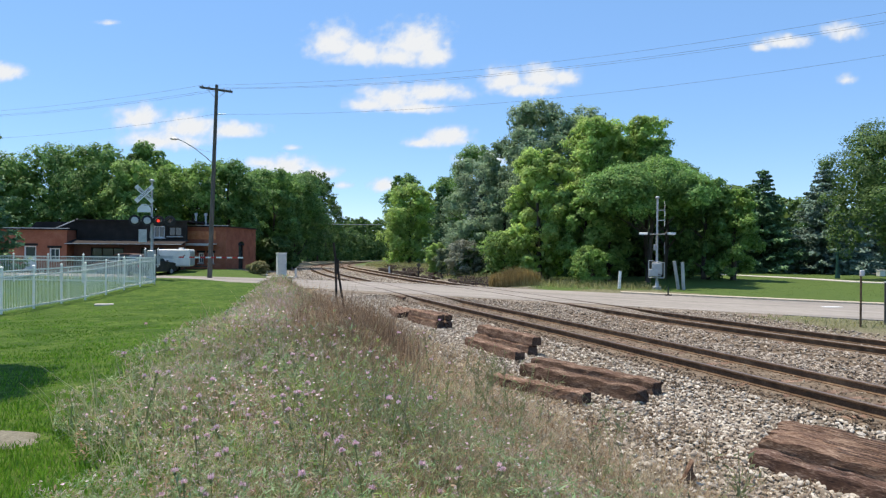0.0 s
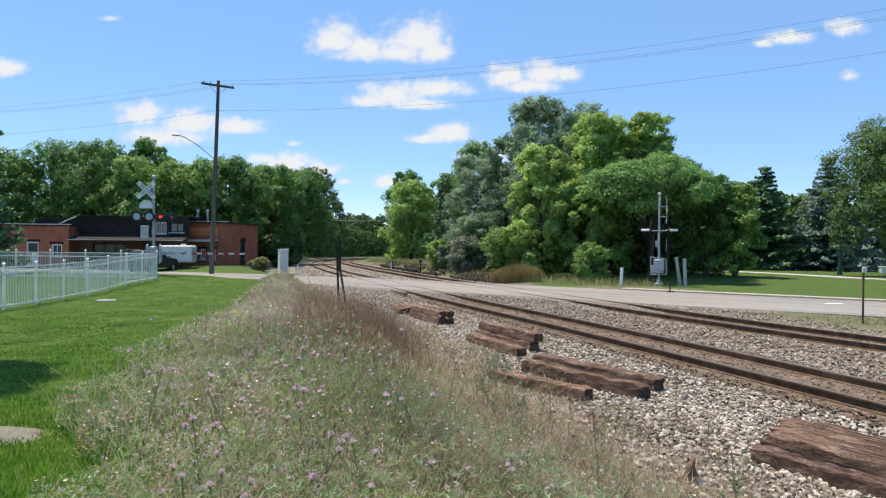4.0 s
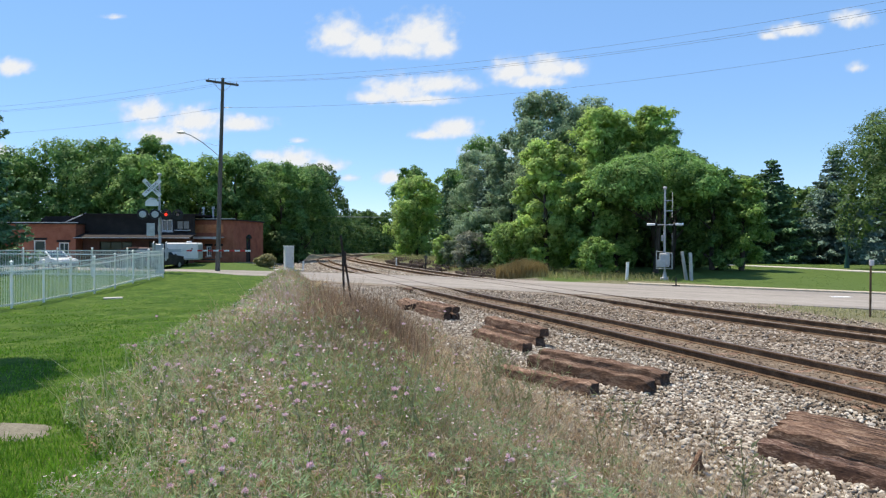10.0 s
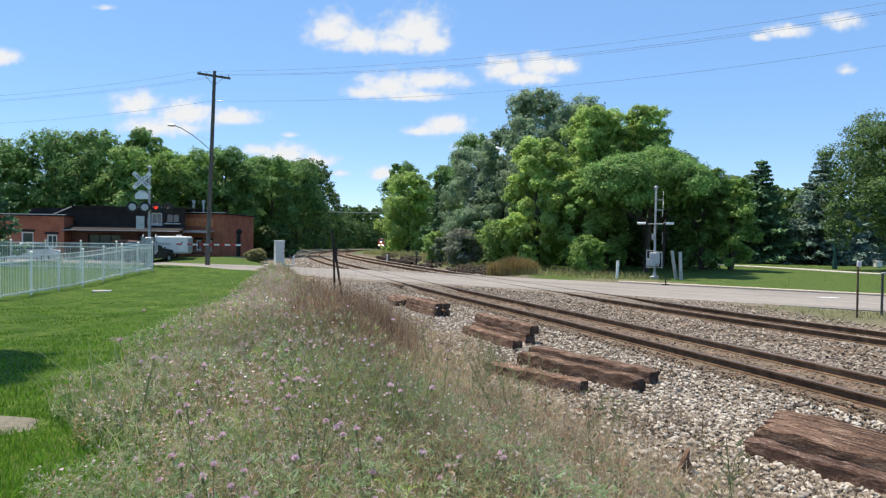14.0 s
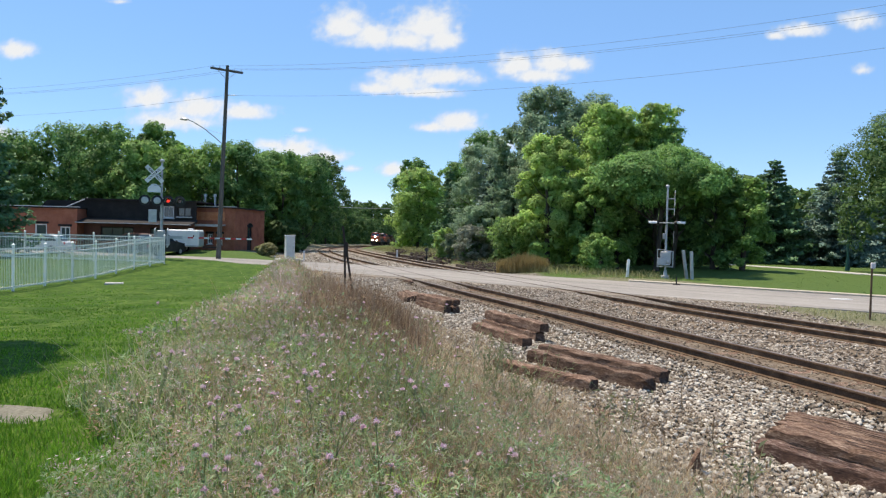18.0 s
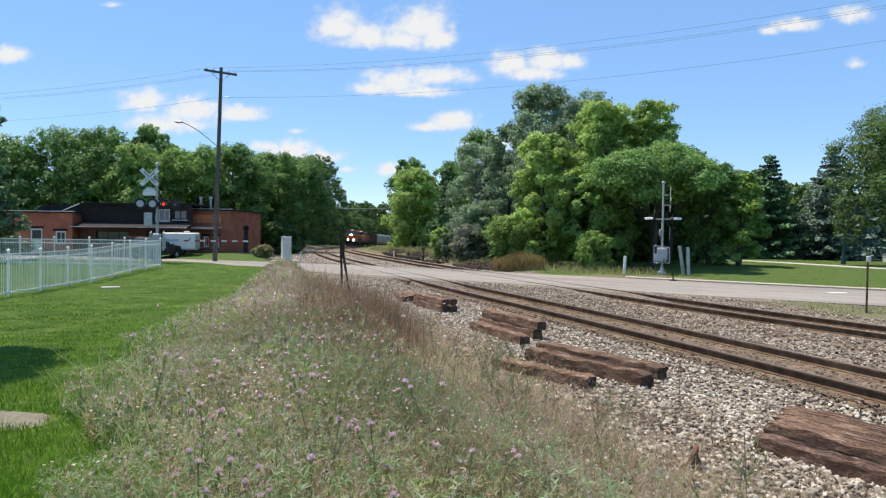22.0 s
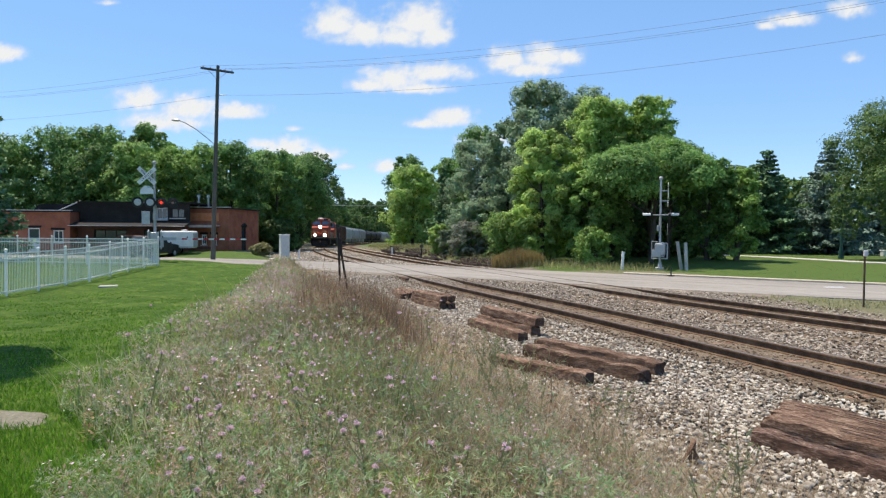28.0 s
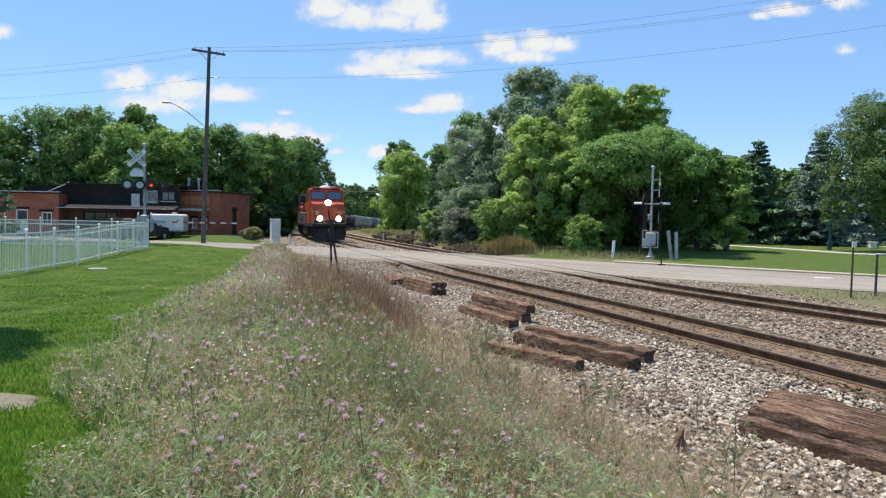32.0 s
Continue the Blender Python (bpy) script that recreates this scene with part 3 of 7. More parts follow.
def build_ground():
    xs = np.r_[-3000, -1500, -800, -400, -220, -140, -100, -80, np.arange(-62, 62.1, 0.6), 80, 100, 140, 220, 400, 800, 1500, 3000]
    ys = np.r_[-3000, -1000, -400, -150, -60, -30, np.arange(-14, 110.1, 0.6), 120, 135, 150, 175, 200, 250, 300, 400, 550, 800, 1200, 2000, 4000]
    gx, gy = np.meshgrid(xs, ys)
    gz = ground_z(gx, gy)
    rng = np.random.default_rng(3)
    near = (np.abs(gx) < 60) & (gy > -12) & (gy < 108)
    gz = gz + np.where(near, rng.normal(0, 0.012, gz.shape), 0)
    v = np.stack([gx, gy, gz], -1).reshape(-1, 3)
    nx = len(xs)
    i = (np.arange(len(ys) - 1)[:, None] * nx + np.arange(nx - 1)[None]).ravel()
    me = raw_mesh("ground", v, np.stack([i, i + 1, i + nx + 1, i + nx], 1), ground_material())
    me.shade_smooth()
    x, y = v[:, 0], v[:, 1]
    da, db = (across(LINE_A, y) - x) * 0.955, (x - across(LINE_B, y)) * 0.9
    jag = np.array([noise.noise(Vector((a * 0.6, b * 0.6, 0))) for a, b in zip(x, y)]) * 0.7
    between = (da < 0) & (db < 0)
    gravel = np.where(da > 0, 1 - smooth(4.8, 6.8, da + jag), np.where(between, 1.0, 1 - smooth(2.7, 3.8, db + jag * 0.6)))
    gravel *= np.where(y > 130, 0.0, 1.0)
    weed = smooth(4.6, 5.8, da + jag) * (1 - smooth(-0.6, 0.2, da - weeds_left(y))) * (y < 47)
    dirt = np.clip(weed * 0.85 + (y > 66) * (da > 0) * (da < 14) * 0.75 + (db > 2.5) * (db < 9) * (y < 40) * 0.6, 0, 1)
    across_road = (y > np.interp(x, ROAD[::-1, 0], ROAD[::-1, 1])) * np.where(db > 3, 1.0, 0.75)
    col = np.stack([across_road, np.clip(gravel, 0, 1), dirt, 0 * x + 1], 1).astype(np.float32)
    at = me.color_attributes.new("cover", "FLOAT_COLOR", "POINT")
    at.data.foreach_set("color", col.ravel())
    tagged(new("ground", me), "mown lawn, dry earth and gravel beside the railway", "ground", kind="structure")


build_ground()


# ---------------------------------------------------------------- road, paths
def on_line(line, offset, s0, s1, step=1.0, z=0.0):
    """Points along a line, set off to the right of its way."""
    out = []
    s = s0
    while s <= s1:
        p, w = ahead(line, s)
        out.append((p[0] + math.sin(w) * offset, p[1] - math.cos(w) * offset, z + float(grade(p[1]))))
        s += step
    return out


def s_at(line, y):
    return float(np.interp(y, line[:, 1], np.arange(len(line))))


def build_road():
    me = Shape().sweep(on_line(ROAD, 0, 0, len(ROAD) - 2, 1.5, -0.012), [(-4.1, -0.1), (-4.1, -0.012), (-2, 0.0), (0, 0.004), (2, 0.0), (4.1, -0.012), (4.1, -0.1)])
    tagged(part("road", me, M_ROAD, None, "", True), "pale worn road over the railway crossing", "road", kind="structure")
    edge = Shape().sweep(on_line(ROAD, -4.55, float(np.argmin(np.abs(ROAD[:, 0] - 15))), float(np.argmin(np.abs(ROAD[:, 0] + 5))), 1.0, -0.05), [(-0.55, -0.1), (-0.5, 0.0), (0.2, 0.018), (0.43, 0.02), (0.43, -0.1)])
    tagged(part("road_edge", edge, M_EDGE, None, "", True), "crumbling brown edge of the road", "road edge", kind="structure")
    mid = int(np.argmin(np.hypot(ROAD[:, 0] - 14, ROAD[:, 1] - 30.5)))
    for a, b in ((0, 19), (19, 44), (44, mid + 8)):
        kerb = Shape().sweep(on_line(ROAD, 4.2, a, b, 1.5, 0), [(-0.09, -0.1), (-0.09, 0.045), (-0.05, 0.075), (0.14, 0.085), (0.16, 0.06), (0.16, -0.1)], True)
        tagged(part("kerb", kerb, M_KERB, None, "", True), "pale concrete kerb along the road", "kerb", "kerbs", "structure")
    for name, pts, w in (("footpath", [(18, 65), (21, 62.4), (23.6, 59.2), (25.6, 55.2), (27.3, 50.8), (29.2, 46.6), (34, 42.8), (48, 36), (75, 26)], 0.8),
                         ("footpath", [(39.8, 76), (39.6, 70), (40, 63.5), (43, 57.5), (52, 50), (80, 40)], 0.8)):
        line = spline(pts)
        top = [(p[0], p[1], float(ground_z(p[0], p[1])) + 0.03) for p in line]
        ob = part(name, Shape().sweep(top, [(-w, -0.12), (-w, 0.0), (w, 0.0), (w, -0.12)]), M_CONCRETE)
        tagged(ob, "pale concrete footpath across the mown lawn", "footpath", "footpaths", "structure")


build_road()

RAIL = [(-0.07, -0.175), (-0.07, -0.16), (-0.012, -0.145), (-0.012, -0.045), (-0.036, -0.036), (-0.036, -0.006), (-0.028, 0.004),
        (0.028, 0.004), (0.036, -0.006), (0.036, -0.036), (0.012, -0.045), (0.012, -0.145), (0.07, -0.16), (0.07, -0.175)]


def build_track(line, label, y0, y1):
    s0, s1 = s_at(line, y0), s_at(line, y1)
    bed = Shape().sweep(on_line(line, 0, s0, s1, 1.5, 0), [(-3.3, -0.45), (-2.5, -0.31), (-1.75, -0.185), (-0.7, -0.175), (0, -0.18), (0.7, -0.175), (1.75, -0.185), (2.5, -0.31), (3.3, -0.45)])
    tagged(part("ballast_bed", bed, M_BED, None, "", True), "grey crushed-stone ballast under the track", "ballast", kind="structure")
    track = thing("railway_track", Matrix(), label, "railway track", kind="structure")
    for side in (-1, 1):
        ob = part("rail", Shape().sweep(on_line(line, side * 0.7525, s0, s1, 1.0, 0.0), RAIL, True), M_RUST, track)
        ob.data.materials.append(M_RAILTOP)
        for p in ob.data.polygons:
            if p.normal.z > 0.6 and p.center.z > -0.02:
                p.material_index = 1
    me = Shape().box(0, 0, -0.265, 0.23, 2.6, 0.18, None, 0.012).data("tie", M_TIE)
    far = Shape()
    rng = random.Random(5)
    s, k = s0, 0
    near0 = s_at(line, 2)
    while s < min(s1, s_at(line, 150)):
        p, w = ahead(line, s)
        m = pose(p[0], p[1], float(grade(p[1])) + rng.uniform(-0.012, 0.004), 0, 0, math.degrees(w) + rng.uniform(-1, 1))
        if s >= near0 and k < 150:
            ob = new("tie", me)
            ob.parent, ob.matrix_world = track, m
            k += 1
        else:
            far.box(0, 0, -0.265, 0.23, 2.6, 0.18, m)
        s += 0.53
    tagged(part("far_ties", far, M_TIE, track), kind="stuff")
    return s0, s1


A0, A1 = build_track(LINE_A, "rusty mainline railway track on grey ballast", -55, 900)
B0, B1 = build_track(LINE_B, "rusty second railway track curving alongside", -55, 740)


# ---------------------------------------------------------------- loose stones
def stone_field(name, count, place, seed, size=(0.034, 0.085), material=None):
    """Crushed stones, each a squashed irregular eight-cornered lump."""
    rng = np.random.default_rng(seed)
    x, y, z = place(rng, count)
    n = len(x)
    s = rng.uniform(*size, n)[:, None] * np.stack([rng.uniform(0.8, 1.45, n), rng.uniform(0.5, 0.95, n), rng.uniform(0.45, 0.85, n)], 1)
    base = np.array([(1, 0, 0), (0.3, 0.95, 0.1), (-0.85, 0.55, -0.1), (-0.8, -0.6, 0.1), (0.35, -0.95, -0.1), (0.15, 0.1, 1), (-0.1, -0.1, -1)], float)
    v = base[None] * s[:, None] * 0.62 * rng.uniform(0.75, 1.2, (n, 7, 1))
    w = rng.uniform(0, 2 * math.pi, n)
    t = rng.normal(0, 0.85, n)
    c, d = np.cos(t)[:, None], np.sin(t)[:, None]
    vy, vz = v[..., 1] * c - v[..., 2] * d, v[..., 1] * d + v[..., 2] * c
    c, d = np.cos(w)[:, None], np.sin(w)[:, None]
    v = np.stack([v[..., 0] * c - vy * d + x[:, None], v[..., 0] * d + vy * c + y[:, None], vz + z[:, None]], -1)
    f = np.array([(5, 0, 1), (5, 1, 2), (5, 2, 3), (5, 3, 4), (5, 4, 0), (6, 2, 1), (6, 4, 3)])
    me = raw_mesh(name, v.reshape(-1, 3), (7 * np.arange(n)[:, None, None] + f[None]).reshape(-1, 3), material or M_STONE, 3)
    return tagged(new(name, me), "loose pale crushed stones beside the rails", "gravel", kind="stuff")


def bed_z(d):
    return np.interp(np.abs(d), [0, 0.7, 1.75, 2.5, 3.3], [-0.18, -0.175, -0.185, -0.31, -0.45])


def beside_a(y0, y1, d0, d1):
    def place(rng, n):
        y = y0 * (y1 / y0) ** rng.uniform(0, 1, n)
        d = rng.uniform(d0, d1, n)
        thin = rng.uniform(0, 1, n) < np.where(d > 4.2, np.clip(1 - (d - 4.1) / 3.2, 0, 1) ** 3.2, 1) * np.where(np.abs(np.abs(d) - 0.7525) < 0.09, 0, 1)
        x = across(LINE_A, y) - d / 0.957
        thin &= road_gap(x, y) > 4.5
        x, y, d = x[thin], y[thin], d[thin]
        z = np.maximum(bed_z(d) + grade(y), ground_z(x, y)) + rng.uniform(-0.005, 0.05, len(x)) - 0.038 * (np.abs(d) < 1.15)
        return x, y, z
    return place


def scattered_chips(rng, n):
    """Small chips strewn over the bare earth between the gravel and the weeds."""
    y = 4.3 * (20 / 4.3) ** rng.uniform(0, 1, n)
    d = 5.0 + 3.6 * rng.uniform(0, 1, n) ** 1.4
    x = across(LINE_A, y) - d / 0.957
    return x, y, ground_z(x, y) + rng.uniform(-0.004, 0.012, n)


def beside_b(y0, y1, d0, d1):
    def place(rng, n):
        y = y0 * (y1 / y0) ** rng.uniform(0, 1, n)
        d = rng.uniform(d0, d1, n)
        x = across(LINE_B, y) - d / 0.9
        thin = (road_gap(x, y) > 4.4) & ((across(LINE_A, y) - x) < -1.7) & (np.abs(np.abs(d) - 0.7525) > 0.09)
        x, y, d = x[thin], y[thin], d[thin]
        return x, y, np.maximum(bed_z(d) + grade(y), ground_z(x, y)) + rng.uniform(0.0, 0.03, len(x)) - 0.038 * (np.abs(d) < 1.15)
    return place


stone_field("gravel", 72000, beside_a(4.5, 36, 1.6, 7.6), 11)
stone_field("gravel", 9000, scattered_chips, 17, (0.014, 0.042))
stone_field("gravel", 7000, beside_a(6, 36, -3.2, -1.3), 12, (0.034, 0.085), M_STONE_GREY)
stone_field("gravel", 16000, beside_a(6, 36, -1.4, 1.7), 15, (0.034, 0.08), M_STONE_BROWN)
stone_field("gravel", 22000, beside_b(9, 34, -3.2, 3.4), 13, (0.045, 0.095), M_STONE_GREY)
stone_field("gravel", 14000, beside_a(46, 110, -2.5, 4.5), 14, (0.07, 0.13))
stone_field("gravel", 12000, beside_b(46, 110, -2.6, 3.2), 16, (0.07, 0.13))


# ---------------------------------------------------------------- loose ties
def loose_tie(x, y, z, length, turn, roll=0.0, wide=0.23, high=0.18, seed=0, split=0.0, wood=None, label="old brown wooden tie lying on the gravel"):
    """A worn timber with rough faces and chipped ends."""
    rng = random.Random(seed)
    s = Shape()
    n = 20
    ring = [(-0.5, -0.5), (-0.51, 0.0), (-0.5, 0.36), (-0.46, 0.48), (-0.3, 0.5), (-0.18, 0.49), (-0.06, 0.51), (0.07, 0.49), (0.2, 0.5), (0.33, 0.49), (0.46, 0.48), (0.5, 0.38), (0.5, 0.0), (0.5, -0.5)]
    groove = [rng.choice((0, 0, 0.04, 0.1)) if b > 0.4 else 0 for a, b in ring]
    jag = [(rng.uniform(-0.035, 0.035), rng.uniform(-0.035, 0.035)) for r in ring]
    wander, bow = rng.uniform(-0.018, 0.018), rng.uniform(0, 6.3)
    vs, fs = [], []
    for i in range(n + 1):
        u = i / n - 0.5
        end = 1 - (0.07 if i in (0, n) else 0)
        worn = 1 - 0.14 * abs(math.sin(3.1 * u * length + bow)) * rng.uniform(0.3, 1)
        for q, (a, b) in enumerate(ring):
            k = rng.uniform(0.94, 1.03) * end
            dip = groove[q] * rng.uniform(0.4, 1.2) * (0.5 + 0.5 * math.sin(5 * u + q * 2 + bow))
            tip = (jag[q][0] if i == 0 else jag[q][1] if i == n else rng.uniform(-0.01, 0.01))
            vs.append((u * length + tip, a * wide * k + wander * math.sin(4 * u + bow) + rng.uniform(-0.004, 0.004), ((b + 0.5) * worn - max(dip, 0)) * high * (k if b > 0 else 1) + rng.uniform(-0.003, 0.003)))
    m = len(ring)
    for i in range(n):
        for k in range(m):
            fs.append((i * m + k, i * m + (k + 1) % m, (i + 1) * m + (k + 1) % m, (i + 1) * m + k))
    s.add(vs, fs)
    top = thing("railway_tie", pose(x, y, z, roll, 0, turn), label, "railway tie", "old ties beside the track")
    part("timber", s, wood or M_TIE, top)
    for i in (0, n):
        part("end_grain", Shape().add([tuple(v) for v in vs[i * m:(i + 1) * m]], [tuple(range(m))]), M_TIE_END, top, "blackened end grain")
    if split:
        for q in range(3):
            y0 = rng.uniform(-0.3, 0.3) * wide
            c = Shape().box(rng.uniform(-0.2, 0.2) * length, y0, high * 0.995, length * rng.uniform(0.3, 0.6), 0.008, 0.006, pose(0, 0, 0, 0, 0, rng.uniform(-1, 1)))
            part("crack", c, M_TIE_END, top)
    return top


def tie_between(a, b, seed, z=-0.27, **k):
    (x0, y0), (x1, y1) = a, b
    return loose_tie((x0 + x1) / 2, (y0 + y1) / 2, z, math.hypot(x1 - x0, y1 - y0), math.degrees(math.atan2(y1 - y0, x1 - x0)), seed=seed, **k)


STACKED = "old brown wooden tie stacked on another"
for k in range(3):
    tie_between((-2.15 + 0.26 * k, 28.5), (-1.66 + 0.26 * k, 26.1 + 0.05 * k), 11 + k, wide=0.27, high=0.24 + 0.05 * (k == 1))
for k in range(2):
    tie_between((-1.2 + 0.29 * k, 25.2 + 0.2 * k), (-0.1 + 0.29 * k, 22.75 + 0.2 * k), 15 + k, wide=0.28, high=0.25)
    tie_between((-1.15 + 0.28 * k, 25.1), (-0.08 + 0.28 * k, 22.8 + 0.25 * k), 17 + k, z=-0.02, wide=0.27, high=0.22, label=STACKED)
tie_between((-2.35, 34.9), (-1.95, 33.9), 31, z=-0.2, wide=0.22, high=0.2, label="short brown timber at the crossing's edge")
tie_between((5.25, 31.2), (5.75, 30.2), 32, z=-0.2, wide=0.22, high=0.2, label="short brown timber at the crossing's edge")
tie_between((0.72, 18.9), (1.85, 16.3), 3, wide=0.3, high=0.26)
tie_between((1.05, 19.8), (2.25, 17.2), 4, wide=0.3, high=0.26)
tie_between((1.12, 19.7), (2.36, 17.1), 42, z=-0.015, wide=0.3, high=0.25, label=STACKED)
tie_between((2.1, 15.35), (4.0, 12.65), 5, wide=0.32, high=0.27)
tie_between((1.75, 14.5), (3.5, 11.95), 6, split=1, wide=0.31, high=0.28)
tie_between((0.95, 13.5), (2.5, 11.8), 7, wide=0.27, high=0.23)
for k, (gap, lift, slip, long) in enumerate(((0.1, -0.07, 0.02, 2.6), (0.46, 0.06, -0.02, 2.6), (0.77, 0.04, -0.14, 2.7), (1.09, 0.05, -0.24, 2.6), (1.41, 0.03, -0.42, 2.5))):
    u, n = Vector((0.515, -0.857)), Vector((0.857, 0.515))
    a = Vector((3.84, 8.6)) + n * gap + u * slip
    tie_between(tuple(a), tuple(a + u * long), 80 + k, z=-0.28 + lift, split=1, wide=0.24 if k == 0 else 0.31, high=0.28, wood=M_TIE_SHADED if k == 0 else None)


def fragment(x, y, size, turn, seed, label, name="wood_fragment", tall=0.3):
    rng = random.Random(seed)
    s = Shape()
    n = 6
    low = [(size * (k / n - 0.5), -size * 0.16 * rng.uniform(0.5, 1.2)) for k in range(n + 1)]
    high = [(size * (k / n - 0.5) * rng.uniform(0.85, 1), size * 0.16 * rng.uniform(0.4, 1.2)) for k in range(n, -1, -1)]
    ring = low + high
    m = len(ring)
    vs = [(a, b, 0) for a, b in ring] + [(a * (0.9 if tall < 1 else 0.25), b * 0.7, size * tall * (rng.uniform(0.5, 1) if tall < 1 else 1 + a)) for a, b in ring]
    s.add(vs, [tuple(range(m))[::-1], tuple(range(m, 2 * m))] + [(k, (k + 1) % m, m + (k + 1) % m, m + k) for k in range(m)])
    ob = part(name, s, M_TIE)
    ob.matrix_world = pose(x, y, float(ground_z(x, y)) + 0.01, 6, 0, turn)
    tagged(ob, label, "wood scrap", "wood scraps on the gravel")


fragment(2.22, 10.35, 0.5, -40, 3, "broken brown piece of old tie", tall=0.12)
fragment(3.6, 8.75, 0.22, 10, 6, "small brown piece of old tie", tall=0.25)
fragment(0.1, 13.2, 0.35, 20, 7, "broken brown piece of old tie", tall=0.15)


def splinter():
    ob = part("wood_splinter", Shape().prism([(-0.13, -0.03), (0.1, -0.03), (0.085, 0.12), (0.03, 0.2), (0.025, 0.33), (-0.03, 0.22), (-0.08, 0.1)], -0.025, 0.03, pose(0, 0, 0, 8, 0, 20)), M_TIE)
    ob.matrix_world = pose(2.8, 7.75, -0.29)
    tagged(ob, "dark pointed splinter of old tie standing in the gravel", "wood scrap", "wood scraps on the gravel")


splinter()


def dead_stalk(x, y, h, seed):
    rng = random.Random(seed)
    ob = thing("dead_stalk", pose(x, y, float(ground_z(x, y)), 0, 0, seed * 77), "thin dead brown weed stalk in the gravel", "weed", "dead stalks in the gravel")
    pts = [Vector((rng.uniform(-0.015, 0.015), rng.uniform(-0.015, 0.015), h * k / 4 - 0.03 * (k == 0))) for k in range(5)]
    part("stem", Shape().pipe(pts, 0.006, 5), L_DRY, ob)
    for k in range(5):
        a = pts[rng.randint(1, 4)]
        b = a + Vector((rng.uniform(-0.07, 0.07), rng.uniform(-0.07, 0.07), rng.uniform(0.03, 0.1)))
        part("twig", Shape().tube(a, b, 0.004, 0.002, 4, False), L_DRY, ob)
        part("seed_head", Shape().ball(b.x, b.y, b.z, 0.012, 0.012, 0.02, 6, 4), L_DRY, ob)


for x, y, h, k in ((3.44, 10.1, 0.68, 1), (3.3, 8.5, 0.46, 2), (3.95, 7.3, 0.2, 3), (2.6, 9.0, 0.3, 4), (1.5, 9.6, 0.45, 5), (0.9, 12.2, 0.5, 6), (0.2, 14.2, 0.5, 7), (1.9, 8.6, 0.35, 8)):
    dead_stalk(x, y, h, k)


def tie_piles():
    rng = random.Random(12)
    for y, count, d in ((47.6, 5, 3.1), (50.3, 6, 2.9), (53, 5, 2.8), (58, 7, 2.7), (60.8, 6, 2.7), (65, 8, 2.6), (67.7, 8, 2.6), (70.5, 7, 2.6), (76, 7, 2.7), (79, 9, 2.8), (82, 8, 2.8)):
        s = s_at(LINE_B, y)
        p, w = ahead(LINE_B, s)
        for k in range(count):
            off = d + 0.36 * (k % 6) + rng.uniform(-0.06, 0.06)
            x, yy = p[0] + math.sin(w) * off, p[1] - math.cos(w) * off
            z = float(ground_z(x, yy))
            loose_tie(x, yy, z + 0.2 * (k // 6), 2.6, math.degrees(w) + rng.uniform(-9, 9), seed=60 + k, high=0.2, wood=M_TIE_DARK, label="dark old wooden tie piled beside the track")


tie_piles()


# ---------------------------------------------------------------- fence
def build_fence():
    fence = thing("metal_fence", Matrix(), "white ornamental metal fence around the lawn yard", "fence")
    rows = [[(-12.75, 8.0), (-14.25, 33.6)], [(-14.25, 33.6), (-46, 37)]]
    post = Shape().box(0, 0, 0.69, 0.058, 0.058, 1.42, None, 0.008).box(0, 0, 1.415, 0.09, 0.09, 0.03, None, 0.006).add(
        [(-0.04, -0.04, 1.43), (0.04, -0.04, 1.43), (0.04, 0.04, 1.43), (-0.04, 0.04, 1.43), (0, 0, 1.475)], [(0, 1, 4), (1, 2, 4), (2, 3, 4), (3, 0, 4)]).data("post", M_FENCE)
    picket, rest = Shape().box(0, 0, 0.66, 0.012, 0.012, 1.2).data("picket", M_FENCE), Shape()
    for (a, b) in rows:
        near = b[1] < 34
        a, b = Vector(a), Vector(b)
        n = round((b - a).length / 1.83)
        for i in range(n + 1):
            p = a + (b - a) * i / n
            z = float(ground_z(p.x, p.y))
            if i or a.y < 20:
                ob = new("post", post)
                ob.parent, ob.location = fence, (p.x, p.y, z)
            if i == n:
                break
            q = a + (b - a) * (i + 1) / n
            zq = float(ground_z(q.x, q.y))
            g = Vector((p.x, p.y, z))
            h = Vector((q.x, q.y, zq))
            for up in (0.12, 1.12, 1.3):
                r = Shape()
                d = (h - g).normalized()
                side = Vector((-d.y, d.x, 0)).normalized() * 0.016
                lift = Vector((0, 0, 0.022))
                pts = [g + Vector((0, 0, up)) + s * side + t * lift for s, t in ((-1, -1), (1, -1), (1, 1), (-1, 1))]
                pts += [v + (h - g) for v in pts]
                r.add(pts, [(0, 1, 2, 3), (7, 6, 5, 4), (0, 4, 5, 1), (1, 5, 6, 2), (2, 6, 7, 3), (3, 7, 4, 0)])
                part("rail", r, M_FENCE, fence)
            for j in range(1, 21):
                c = g + (h - g) * j / 21
                if near:
                    ob = new("picket", picket)
                    ob.parent, ob.location = fence, c
                else:
                    rest.box(c.x, c.y, c.z + 0.66, 0.012, 0.012, 1.2)
    tagged(part("far_picket", rest, M_FENCE, fence), kind="stuff")


build_fence()


